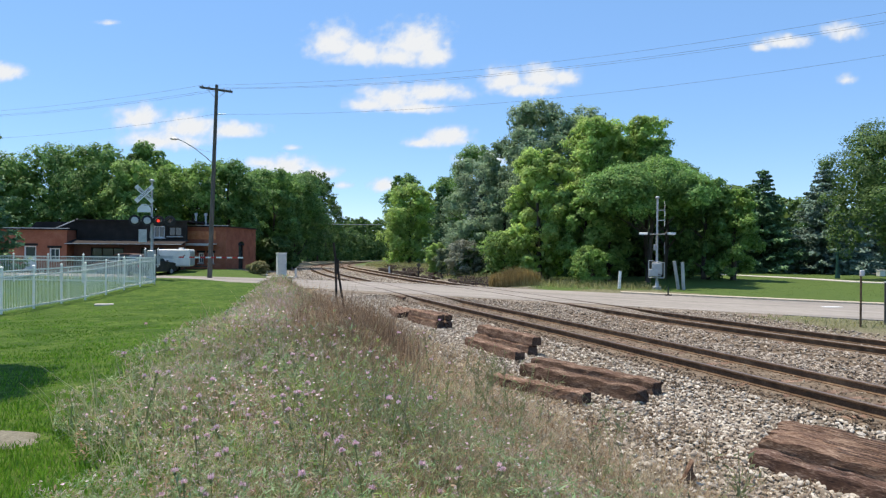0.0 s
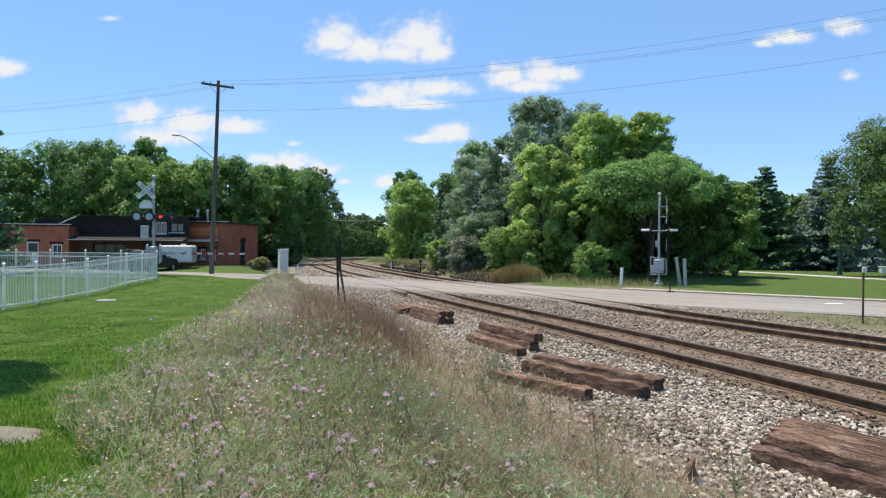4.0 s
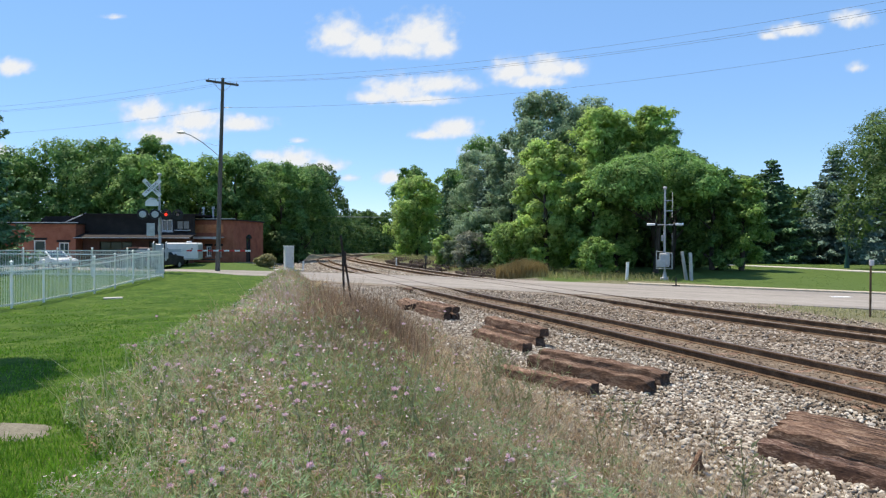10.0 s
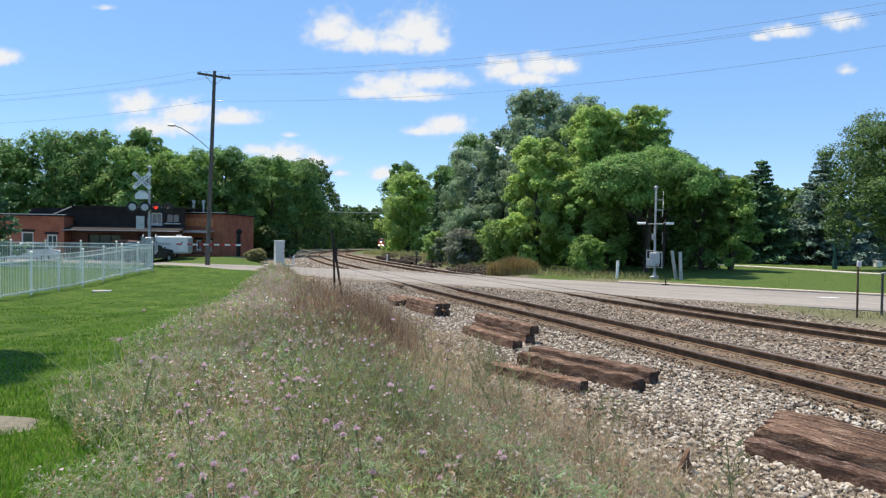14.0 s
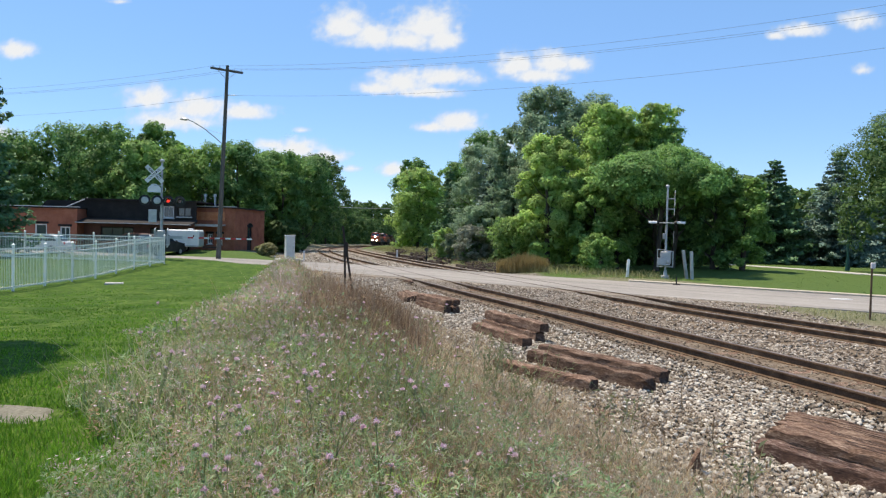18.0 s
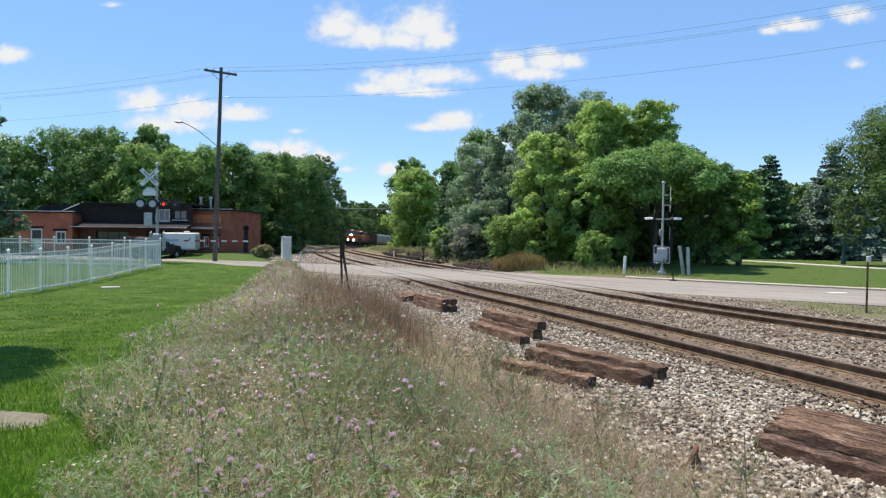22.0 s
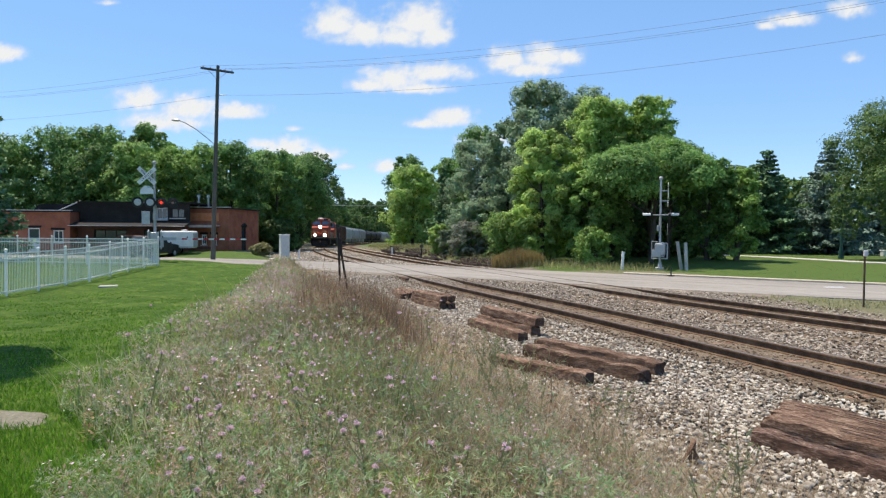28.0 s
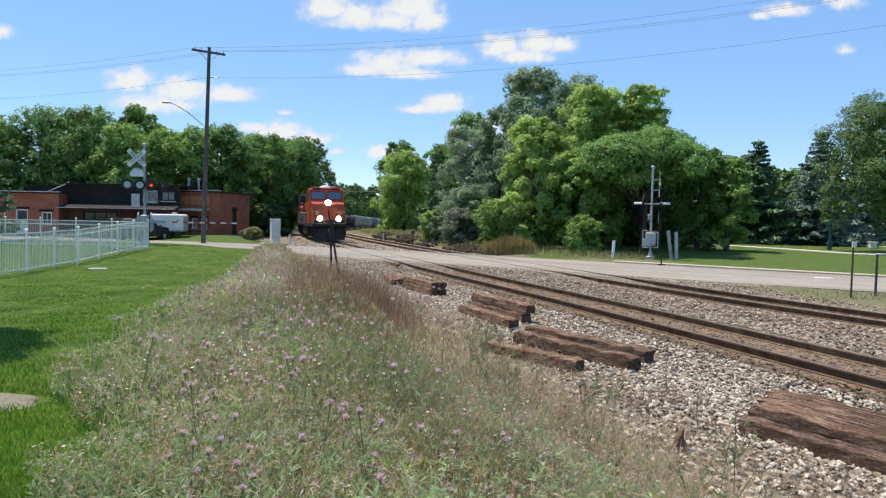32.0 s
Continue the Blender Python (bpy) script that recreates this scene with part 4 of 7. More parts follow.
# ---------------------------------------------------------------- poles and wires
def utility_pole(x, y, height, turn, lean=0.0, lamp=False):
    z = float(ground_z(x, y))
    top = thing("utility_pole", pose(x, y, z - 0.05, 0, lean, 0), "tall weathered wooden utility pole with a crossarm", "utility pole", "utility poles")
    part("pole", Shape().tube((0, 0, -0.3), (0, 0, height), 0.19, 0.12, 14), M_POLE, top, "", True)
    m = pose(0, 0, height - 0.35, 0, 0, turn)
    part("crossarm", Shape().box(0, 0.14, 0, 2.5, 0.12, 0.16, m, 0.01), M_POLE, top)
    for s in (-1, 1):
        part("brace", Shape().tube((s * 0.75, 0.12, -0.02), (0, 0.1, -0.75), 0.02, 0.02, 6, True, m), M_STEEL, top)
    for k in (-1.05, -0.55, 0.6, 1.1):
        part("insulator", Shape().tube((k, 0.14, 0.06), (k, 0.14, 0.14), 0.045, 0.05, 8, True, m).tube((k, 0.14, 0.14), (k, 0.14, 0.22), 0.035, 0.02, 8, True, m), M_STEEL, top)
    part("bracket", Shape().tube((-0.05, 0, height - 2.3), (0.75, 0, height - 2.25), 0.03, 0.03, 6), M_STEEL, top)
    if lamp:
        arm = [(-0.1, 0, 9.0), (-0.7, -0.1, 9.5), (-1.5, -0.2, 10.1), (-2.3, -0.3, 10.55), (-2.75, -0.35, 10.7)]
        part("lamp_arm", Shape().pipe(arm, 0.035, 8), M_STEEL, top, "curved metal arm", True)
        part("lamp_brace", Shape().tube((-0.1, 0, 9.8), (-1.4, -0.2, 10.05), 0.012, 0.012, 5), M_STEEL, top)
        part("lamp_head", Shape().ball(-3.0, -0.38, 10.72, 0.36, 0.16, 0.1, 12, 6), M_STEEL, top, "grey cobra-head street lamp", True)
    return top


POLE_L = (-18.2, 53.0, 15.1)
POLE_R = (26.5, 38.8, 16.1)
POLE_FAR = (-63, 66, 15.0)
utility_pole(*POLE_L, 32, 1.7, True)
utility_pole(*POLE_R, 60, 0.9)
utility_pole(*POLE_FAR, 60, 1.0)
utility_pole(71.5, 25, 15.5, 60, 1.0)


def wire(a, b, sag, r=0.008, material=None, label="thin overhead wire between utility poles"):
    pts = []
    for i in range(25):
        t = i / 24
        p = Vector(a).lerp(Vector(b), t)
        p.z -= sag * 4 * t * (1 - t)
        pts.append(p)
    tagged(part("overhead_wire", Shape().pipe(pts, r, 5), material or M_WIRE), label, "wire", "overhead wires")


def arm_points(p, lean, turn):
    x, y, h = p
    z = float(ground_z(x, y)) + h
    sx = math.sin(radians(lean)) * h
    c, s = math.cos(radians(turn)), math.sin(radians(turn))
    pts = [(x + sx + k * c - 0.14 * s, y + k * s + 0.14 * c, z - 0.2) for k in (-1.05, 0.6, 1.1)]
    return pts + [(x + sx * 0.85, y, z - 2.35)]


ends = [arm_points(POLE_FAR, 1.0, 60), arm_points(POLE_L, 1.7, 32), arm_points(POLE_R, 0.9, 60), arm_points((71.5, 25, 15.5), 1.0, 60)]
for e0, e1, sag in zip(ends, ends[1:], (1.0, 1.0, 1.0)):
    for a, b in zip(e0, e1):
        wire(a, b, sag)


# a pale cable over the line beyond the crossing, its poles among the trees
for x in (-36, 0):
    utility_pole(x, 150, 9.3, 0)
# silver in place of wire grey: the sun's glint is put into its colour
wire((-36, 150.14, float(ground_z(-36, 150)) + 9.0), (0, 150.14, float(ground_z(0, 150)) + 9.0), 0.6, 0.045, M_SILVER, "thick cable strung over the railway, sun glint put into its colour")


# ---------------------------------------------------------------- crossing signals and posts
def crossing_signal(x, y, z, face, label, arm=None, height=5.5, shift=0.0, stand=0.1, lamps=((-0.55, 0, 1), (0.55, 1, 1)), spread=0.1, hood=0.42):
    """Mast with crossbuck, two pairs of lamps and a gate mechanism; face: degrees its crossbuck looks to."""
    wide = 0.1 if hood > 0.5 else 0.15
    top = thing("crossing_signal", pose(x, y, z, 0, 0, face), label, "crossing signal", "crossing signals")
    part("mast", Shape().tube((0, 0, 0.05), (0, 0, height), 0.065, 0.06, 12), M_SILVER, top, "", True)
    part("base", Shape().box(0, 0, 0.05, 0.5, 0.5, 0.22, None, 0.03).tube((0, 0, 0.1), (0, 0, 0.5), 0.14, 0.085, 12), M_SILVER, top, "", True)
    for a in (45, -45):
        m = pose(shift, -stand if a > 0 else -stand - 0.015, height - 0.68, 0, a, 0)
        blade = part("crossbuck_blade", Shape().box(0, 0, 0, 1.22, 0.012, 0.23, m, 0.004), M_WHITE, top, "white crossbuck blade")
        words = ("RAILROAD",) if a > 0 else ("CROSSING",)
        lettering(words[0], 0.17, m @ pose(0, -0.012, 0, 90, 0, 0), blade)
    part("track_count_sign", Shape().prism([(-0.34, 0), (-0.34, -0.24), (0.34, -0.24), (0.34, 0), (0.12, 0.22), (-0.12, 0.22)], -stand, -stand + 0.012, pose(shift, 0, height - 1.45)), M_WHITE, top)
    part("crossbuck_bracket", Shape().box(shift / 2, -stand / 2, height - 0.68, abs(shift) + 0.06, stand + 0.03, 0.06), M_SILVER, top)
    for zz in (height - 2.15,):
        part("lamp_bar", Shape().tube((min(q[0] for q in lamps), 0, zz), (max(q[0] for q in lamps), 0, zz), 0.03, 0.03, 8), M_SILVER, top)
        for x_, on, both in lamps:
            for back in (-1, 1)[:1 + both]:
                y_ = back * spread
                mat = M_BLACK if on or both else M_SILVER
                if spread > 0.2:
                    part("lamp_bracket", Shape().tube((x_, 0, zz), (x_, y_, zz), 0.025, 0.025, 8), M_SILVER, top)
                hold = part("signal_lamp", Shape().tube((x_, y_, zz), (x_, y_ + back * 0.12, zz), 0.1, 0.16, 14), mat, top, "round signal lamp housing", True)
                part("background_disc", Shape().tube((x_, y_ + back * 0.1, zz), (x_, y_ + back * 0.115, zz), 0.3, 0.3, 20), M_BLACK, hold)
                part("lens", Shape().tube((x_, y_ + back * 0.115, zz), (x_, y_ + back * 0.13, zz), 0.085 if mat is M_BLACK else 0.19, 0.085 if mat is M_BLACK else 0.15, 14), (M_REDLAMP if on else M_LENS) if mat is M_BLACK else M_SILVER, hold)
                if mat is M_BLACK:
                    part("hood", Shape().add([(x_ + wide * math.cos(a), y_ + back * d, zz + wide * math.sin(a)) for d in (0.12, hood) for a in np.linspace(-0.3, math.pi + 0.3, 12)], [(k, k + 1, 13 + k, 12 + k) for k in range(11)]), M_HOOD, hold)
    part("bell", Shape().ball(0, 0, height + 0.08, 0.13, 0.13, 0.1, 12, 6), M_SILVER, top, "", True)
    part("crossbuck_bracket", Shape().box(shift / 2, -stand / 2, height - 1.3, abs(shift) + 0.05, stand + 0.03, 0.05), M_SILVER, top)
    part("notice_plate", Shape().box(-0.05 + shift * 1.05, -stand, height - 3.0, 0.42, 0.012, 0.72, None, 0.004), M_SILVER, top)
    box = part("gate_mechanism", Shape().box(0, 0.0, 1.25, 0.42, 0.62, 0.75, None, 0.04), M_STEEL, top, "grey gate mechanism case")
    part("case_lid", Shape().box(-0.225, 0, 1.25, 0.03, 0.5, 0.6, None, 0.01), M_SILVER, box)
    part("bracket", Shape().box(0, 0, 0.82, 0.9, 0.5, 0.05, None, 0.01), M_SILVER, top)
    for s in (-1, 1):
        part("counterweight", Shape().box(s * 0.4, 0.2, 1.0, 0.07, 0.5, 0.45, None, 0.02), M_SILVER, top)
    for s in (-1, 1):
        part("guard_frame", Shape().pipe([(s * 0.33, -0.42, 0.7), (s * 0.33, -0.42, 1.62), (s * 0.33, 0.48, 1.75), (s * 0.33, 0.48, 0.7), (s * 0.33, -0.42, 0.7)], 0.028, 6), M_STEEL, top)
    part("junction_box", Shape().box(0.0, 0.14, height - 2.95, 0.2, 0.14, 0.36, None, 0.02), M_STEEL, top)
    part("cable_conduit", Shape().pipe([(0.07, 0.06, 1.6), (0.09, 0.07, height - 2.4), (0.05, 0.03, height - 2.2)], 0.018, 6), M_STEEL, top)
    if arm:
        reach, height_arm, turn = arm
        g = part("gate_arm", Shape().box(0.4, 0, 0, 1.0, 0.07, 0.16, pose(0.3, 0, height_arm, 0, 0, turn)), M_SILVER, top, "lowered red and white gate arm")
        n = int(reach / 0.3)
        for i in range(n):
            s = Shape().box(0.9 + (i + 0.5) * 0.3, 0, 0, 0.3, 0.03, 0.085, pose(0.3, 0, height_arm, 0, 0.0, turn))
            part("stripe", s, M_GATE_RED if i % 2 else M_WHITE, g)
        for i in (2, n // 2, n - 1):
            part("arm_lamp", Shape().tube((0.9 + i * 0.3, 0, 0.05), (0.9 + i * 0.3, 0, 0.14), 0.03, 0.03, 8, True, pose(0.3, 0, height_arm, 0, 0, turn)), M_LENS, g)
    return top


def lettering(text, size, m, parent, material=None):
    c = bpy.data.curves.new("lettering", "FONT")
    c.body, c.size, c.align_x, c.align_y, c.extrude = text, size, "CENTER", "CENTER", 0.002
    t = bpy.data.objects.new("lettering", c)
    scene.collection.objects.link(t)
    bpy.context.view_layer.update()
    me = bpy.data.meshes.new_from_object(t.evaluated_get(bpy.context.evaluated_depsgraph_get()))
    bpy.data.objects.remove(t)
    me.materials.clear()
    me.materials.append(material or M_BLACK)
    me.transform(m)
    ob = new("lettering", me)
    ob.parent = parent
    return ob


crossing_signal(-16.3, 38.0, float(ground_z(-16.3, 38)), 20, "silver crossing signal with white crossbuck and lowered gate", (4.1, 1.25, -20), 5.42, -0.38, 0.14, ((-0.85, 0, 0), (-0.22, 0, 0), (0.35, 1, 1), (0.95, 0, 1)))
crossing_signal(13.0, 41.6, float(ground_z(13.0, 41.6)), 74, "silver crossing signal seen edge-on beside the road", None, 5.5, 0.0, 0.42, ((-0.4, 0, 1), (0.4, 0, 1)), 0.45, 0.6)


def stake(x, y, h, r, material, label, lean=0.0, name="marker_post", flat=False):
    z = float(ground_z(x, y))
    ob = thing(name, pose(x, y, z - 0.02, 0, lean, 0), label, "post", "marker posts")
    part("shaft", Shape().box(0, 0, h / 2, r * 2, r * (0.5 if flat else 2), h, None, r * 0.2), material, ob)
    part("cap", Shape().box(0, 0, h, r * 2.1, r * (0.6 if flat else 2.1), 0.03, None, 0.008), material, ob)
    return ob


stake(10.6, 41.2, 1.1, 0.075, M_WHITE, "white plastic marker post on the grass", 3)
stake(14.25, 41.4, 1.75, 0.085, M_STEEL, "leaning grey steel guard post", -9)
stake(14.42, 41.0, 1.68, 0.085, M_STEEL, "grey steel guard post", -3)
stake(-5.3, 66.3, 1.0, 0.07, M_WHITE, "white marker post between the tracks")
post = stake(-2.2, 60, 1.3, 0.05, M_BLACK, "dark marker post with a round plate by the brush")
part("round_plate", Shape().tube((0, -0.06, 1.25), (0, -0.045, 1.25), 0.17, 0.17, 16), M_POLE, post)
stake(-17.15, 66, 0.9, 0.07, M_WHITE, "white marker post near the cabinet")
stake(-13.45, 62, 0.8, 0.07, M_WHITE, "white marker post near the cabinet")


def bent_posts():
    z = float(ground_z(-3.0, 19.4))
    ob = thing("bent_steel_post", pose(-2.96, 19.4, z - 0.1), "pair of rusty bent steel posts among dry weeds", "post")
    part("upright", Shape().pipe([(-0.02, 0, 0), (-0.08, 0, 0.9), (-0.1, 0, 1.5), (-0.12, 0.02, 2.05), (-0.18, 0.02, 2.5)], 0.034, 6), M_OLDSTEEL, ob)
    part("upright", Shape().pipe([(0.24, 0.05, 0), (0.1, 0.04, 0.8), (-0.02, 0.03, 1.55), (-0.09, 0.02, 2.05)], 0.034, 6), M_OLDSTEEL, ob)
    part("cross_piece", Shape().box(-0.08, 0.02, 1.82, 0.13, 0.05, 0.4, None, 0.01), M_OLDSTEEL, ob)


bent_posts()


def cabinet():
    z = float(ground_z(-13.7, 57.5))
    ob = thing("signal_cabinet", pose(-13.7, 57.5, z, 0, 0, 28), "tall pale grey metal signal cabinet on a concrete pad", "cabinet")
    part("pad", Shape().box(0, 0, 0.05, 2.2, 1.5, 0.3, None, 0.03), M_CONCRETE, ob)
    part("case", Shape().box(0, 0, 1.18, 0.74, 0.62, 1.95, None, 0.03), M_CABINET, ob)
    part("roof", Shape().box(0, 0, 2.18, 0.82, 0.7, 0.07, None, 0.02), M_CABINET, ob)
    d = part("door", Shape().box(0, -0.322, 1.18, 0.62, 0.03, 1.75, None, 0.01), M_CABINET, ob)
    part("handle", Shape().box(0.22, -0.357, 1.15, 0.03, 0.04, 0.2, None, 0.008), M_STEEL, d)


cabinet()


# ---------------------------------------------------------------- trees
def trunk_shape(rng, h, r, limbs, spread, base):
    s = Shape()
    p, pts = Vector((0, 0, -0.2)), []
    n = 6
    for i in range(n + 1):
        pts.append((p.copy(), r * (1 - 0.75 * i / n)))
        p = p + Vector((rng.uniform(-0.12, 0.12), rng.uniform(-0.12, 0.12), h * 0.82 / n))
    for (a, ra), (b, rb) in zip(pts, pts[1:]):
        s.tube(a, b, ra, rb, 9, False)
    for k in range(limbs):
        t = rng.uniform(max(base * 0.8, 0.15), 0.95)
        a, ra = pts[int(t * n)]
        w = rng.uniform(0, 2 * math.pi)
        out = Vector((math.cos(w), math.sin(w), rng.uniform(0.4, 1.0))).normalized()
        L = spread * rng.uniform(0.55, 0.95)
        m1 = a + out * L * 0.5
        m2 = m1 + (out + Vector((rng.uniform(-0.3, 0.3), rng.uniform(-0.3, 0.3), 0.15))).normalized() * L * 0.5
        s.tube(a, m1, ra * 0.55, ra * 0.32, 6, False).tube(m1, m2, ra * 0.32, ra * 0.1, 5, False)
    return s


def unit(v):
    return v / np.maximum(np.linalg.norm(v, axis=-1, keepdims=True), 1e-6)


def crown_arrays(rng, h, r, base, lobes, leaves, droop=0.0, top_heavy=0.0, twigs=8):
    """Leaf places in a crown: boughs on an egg-shaped outline, each a bunch of rounded sprays shelled with leaves, and large shaded leaves within."""
    c0, c1 = h * base, h
    t = (np.arange(lobes) + rng.uniform(0, 1, lobes)) / lobes
    t = t ** (0.85 - 0.3 * top_heavy)
    env = np.sin(np.pi * np.clip(0.17 + 0.74 * t, 0, 1)) ** 0.6
    rs = r * rng.uniform(0.2, 0.4, lobes) * (0.7 + 0.4 * env)
    a = 2.39996 * np.arange(lobes) + rng.normal(0, 0.5, lobes)
    q = np.maximum(env * r - rs * 0.9, 0) * np.sqrt(rng.uniform(0.3, 1.0, lobes)) * rng.uniform(0.86, 1.08, lobes)
    z = np.clip(c0 + (c1 - c0) * t, c0 + rs * 0.4, c1 - rs * 0.8) - droop * (q / r) ** 2
    cs = np.stack([np.cos(a) * q, np.sin(a) * q, z], 1)
    out = unit(np.stack([np.cos(a), np.sin(a), 0.25 + 0.5 * t], 1))
    d = unit(rng.normal(size=(lobes, twigs, 3)) + 0.75 * out[:, None] + [0, 0, 0.35])
    sc = (cs[:, None] + d * rs[:, None, None] * rng.uniform(0.6, 1.05, (lobes, twigs, 1)) * [1, 1, 0.8]).reshape(-1, 3)
    sd, sr = d.reshape(-1, 3), np.repeat(rs, twigs) * rng.uniform(0.26, 0.48, lobes * twigs)
    pick = rng.choice(len(sc), leaves, p=sr**2 / (sr**2).sum())
    e = unit(rng.normal(size=(leaves, 3)) + 0.6 * sd[pick] + [0, 0, 0.4])
    stray = np.where(rng.uniform(0, 1, leaves) < 0.26, rng.uniform(1.0, 1.6, leaves), rng.uniform(0.65, 1.12, leaves))
    off = e * (sr[pick] * stray)[:, None] * [1, 1, 0.75]
    c = sc[pick] + off
    n = 0.8 * e + 0.5 * sd[pick] + rng.normal(0, 0.42, (leaves, 3)) + [-0.1, 0, 0.4]
    inner = max(leaves // 14, 40)
    k = rng.choice(lobes, inner, p=rs**2 / (rs**2).sum())
    ci = cs[k] + unit(rng.normal(size=(inner, 3))) * (rs[k] * rng.uniform(0.2, 0.78, inner))[:, None] * [1, 1, 0.8]
    c, n = np.concatenate([c, ci]), np.concatenate([n, rng.normal(size=(inner, 3)) + [0, -0.6, 0.2]])
    c[:, 2] = np.maximum(c[:, 2], 0.12)
    return c, n, np.r_[np.ones(leaves), np.full(inner, 2.7)]


def tree_parts(parent, h, r, base, material, seed, lobes=34, leaves=9000, leaf=0.26, droop=0.0, top_heavy=0.0, trunk=0.22):
    rng, pr = np.random.default_rng(seed), random.Random(seed)
    if trunk:
        part("trunk", trunk_shape(pr, h, trunk, 10, r * 0.8, base), M_BARK, parent, "", True)
    c, n, k = crown_arrays(rng, h, r, base, lobes, int(leaves * (1.8 if leaf < 0.3 else 1.15)), droop, top_heavy)
    leaf *= 0.84 if leaf < 0.3 else 1.0
    ob = new("crown", leaf_mesh("crown", c, n, rng.uniform(0.6, 1.3, len(c)) * leaf * k, material, rng))
    ob.parent = parent
    return parent


def tree(x, y, h, r, material, label, seed, base=0.12, category="tree", name="tree", z=None, **k):
    z = float(ground_z(x, y)) if z is None else z
    ob = thing(name, pose(x, y, z, 0, 0, seed * 47 % 360), label, category, "trees" if category == "tree" else "bushes")
    return tree_parts(ob, h, r, base, material, seed, **k)


def spruce(x, y, h, r, material, label, seed, leaves=9000):
    """A cone of drooping whorls of short needle sprays."""
    rng = np.random.default_rng(seed)
    ob = thing("spruce_tree", pose(x, y, float(ground_z(x, y))), label, "tree", "trees")
    part("trunk", Shape().tube((0, 0, -0.2), (0, 0, h * 0.97), 0.2, 0.03, 8), M_BARK, ob, "", True)
    cs, ns = [], []
    whorls = int(h / 0.42)
    for k in range(whorls):
        z = h * (0.06 + 0.92 * k / whorls)
        reach = r * (1 - z / h) ** 0.85 + 0.14
        for a in rng.uniform(0, 2 * math.pi, int(7 + 6 * (1 - z / h))):
            L = reach * rng.uniform(0.75, 1.12)
            m = max(int(1.6 * leaves / whorls / 10 * (0.3 + L / r)), 6)
            t = rng.uniform(0.12, 1, m)
            side = rng.normal(0, 0.16, m) * (0.4 + L)* (1.15 - t)
            x_, y_ = np.cos(a) * t * L - np.sin(a) * side, np.sin(a) * t * L + np.cos(a) * side
            z_ = z - 0.28 * L * t + 0.22 * L * t**2 - np.abs(side) * 0.35 + rng.normal(0, 0.05, m)
            cs.append(np.stack([x_, y_, np.maximum(z_, 0.1)], 1))
            ns.append(np.stack([0.4 * np.cos(a) + 0 * t, 0.4 * np.sin(a) + 0 * t, 0 * t + 1], 1) + rng.normal(0, 0.5, (m, 3)))
    c, nn = np.concatenate(cs), np.concatenate(ns)
    cr = new("crown", leaf_mesh("crown", c, nn, rng.uniform(0.24, 0.5, len(c)), material, rng, 0.5))
    cr.parent = ob
    return ob


GREY = "tall grey-green poplar beside the crossing"
tree(8.4, 60, 14.9, 4.0, L_BLUE, GREY, 1, 0.15, leaves=14000, lobes=44)
tree(12.6, 62, 14.4, 4.2, L_BLUE, GREY, 2, 0.15, leaves=13000, lobes=44)
# added behind the drooping tree; its canopy darkens the hollow below
tree(16.6, 51.5, 8.8, 3.2, L_MIDDARK, "dark green tree behind the drooping tree", 23, 0.55, leaves=13000, droop=0.6)
tree(11.9, 54, 12.4, 3.3, L_YELLOW, "bright yellow-green broadleaf tree", 3, 0.3, leaves=12000, lobes=38)
tree(16.1, 54.5, 12.5, 2.7, L_YELLOW, "mid-green broadleaf tree with open top", 4, 0.45, leaves=7000, lobes=26)
tree(14.3, 47.8, 8.2, 5.3, L_DROOP, "wide drooping deep green tree over the roadside", 5, 0.64, leaves=22000, droop=1.6, lobes=27, leaf=0.23)
tree(19.3, 50.6, 7.4, 2.3, L_MIDDARK, "dark green tree behind the drooping tree", 26, 0.05, leaves=8000)
tree(21.0, 49.6, 6.6, 1.9, L_MID, "bright green broadleaf tree on the lawn", 6, 0.06, leaves=8000, lobes=28, leaf=0.22)
tree(7.2, 51.0, 9.6, 2.9, L_YELLOW, "bright yellow-green broadleaf tree", 7, 0.03, leaves=13000, lobes=40)
tree(5.9, 66, 12.6, 3.2, L_BLUE, "blue-green tree behind the brush", 29, 0.05, leaves=9000)
spruce(4.0, 70, 11.0, 3.0, L_BSPRUCE, "blue-grey spruce in the trackside thicket", 27, 9000)
tree(3.4, 75, 12.0, 4.4, L_BLUE, "blue-green tree behind the brush", 8, 0.03, leaves=11000)
tree(4.4, 84, 14.8, 4.4, L_MIDDARK, "tall green tree behind the brush", 9, 0.1, leaves=9000)
tree(-4.6, 92, 10.8, 4.4, L_YELLOW, "leafy yellow-green tree beside the far track", 10, 0.02, leaves=13000, leaf=0.31, lobes=44)
tree(-6.6, 112, 14.4, 4.4, L_DEEP, "dark green tree beside the far track", 11, 0.08, leaves=8000, leaf=0.34)
tree(1.2, 96, 12.3, 4.2, L_DEEP, "dark green tree behind the brush", 12, 0.05, leaves=8000, leaf=0.34)
spruce(-0.4, 86, 10.6, 3.0, L_SPRUCE, "dark spruce beside the far track", 28, 6000)
tree(10.2, 48.8, 6.6, 2.2, L_MID, "leafy green roadside tree", 13, 0.06, leaves=9000)
tree(12.0, 49.6, 4.6, 1.7, L_MID, "leafy green roadside tree", 58, 0.03, leaves=6000, lobes=26, leaf=0.22)
tree(10, 68, 11, 5, L_SHADED, "dark green tree in the thicket", 14, 0.04, leaves=8000, leaf=0.32)
# added canopy over the thicket, placed to shade the undergrowth
tree(14.5, 57.5, 11.5, 4.4, L_MID, "leafy green tree added to shade the thicket", 25, 0.5, leaves=11000)
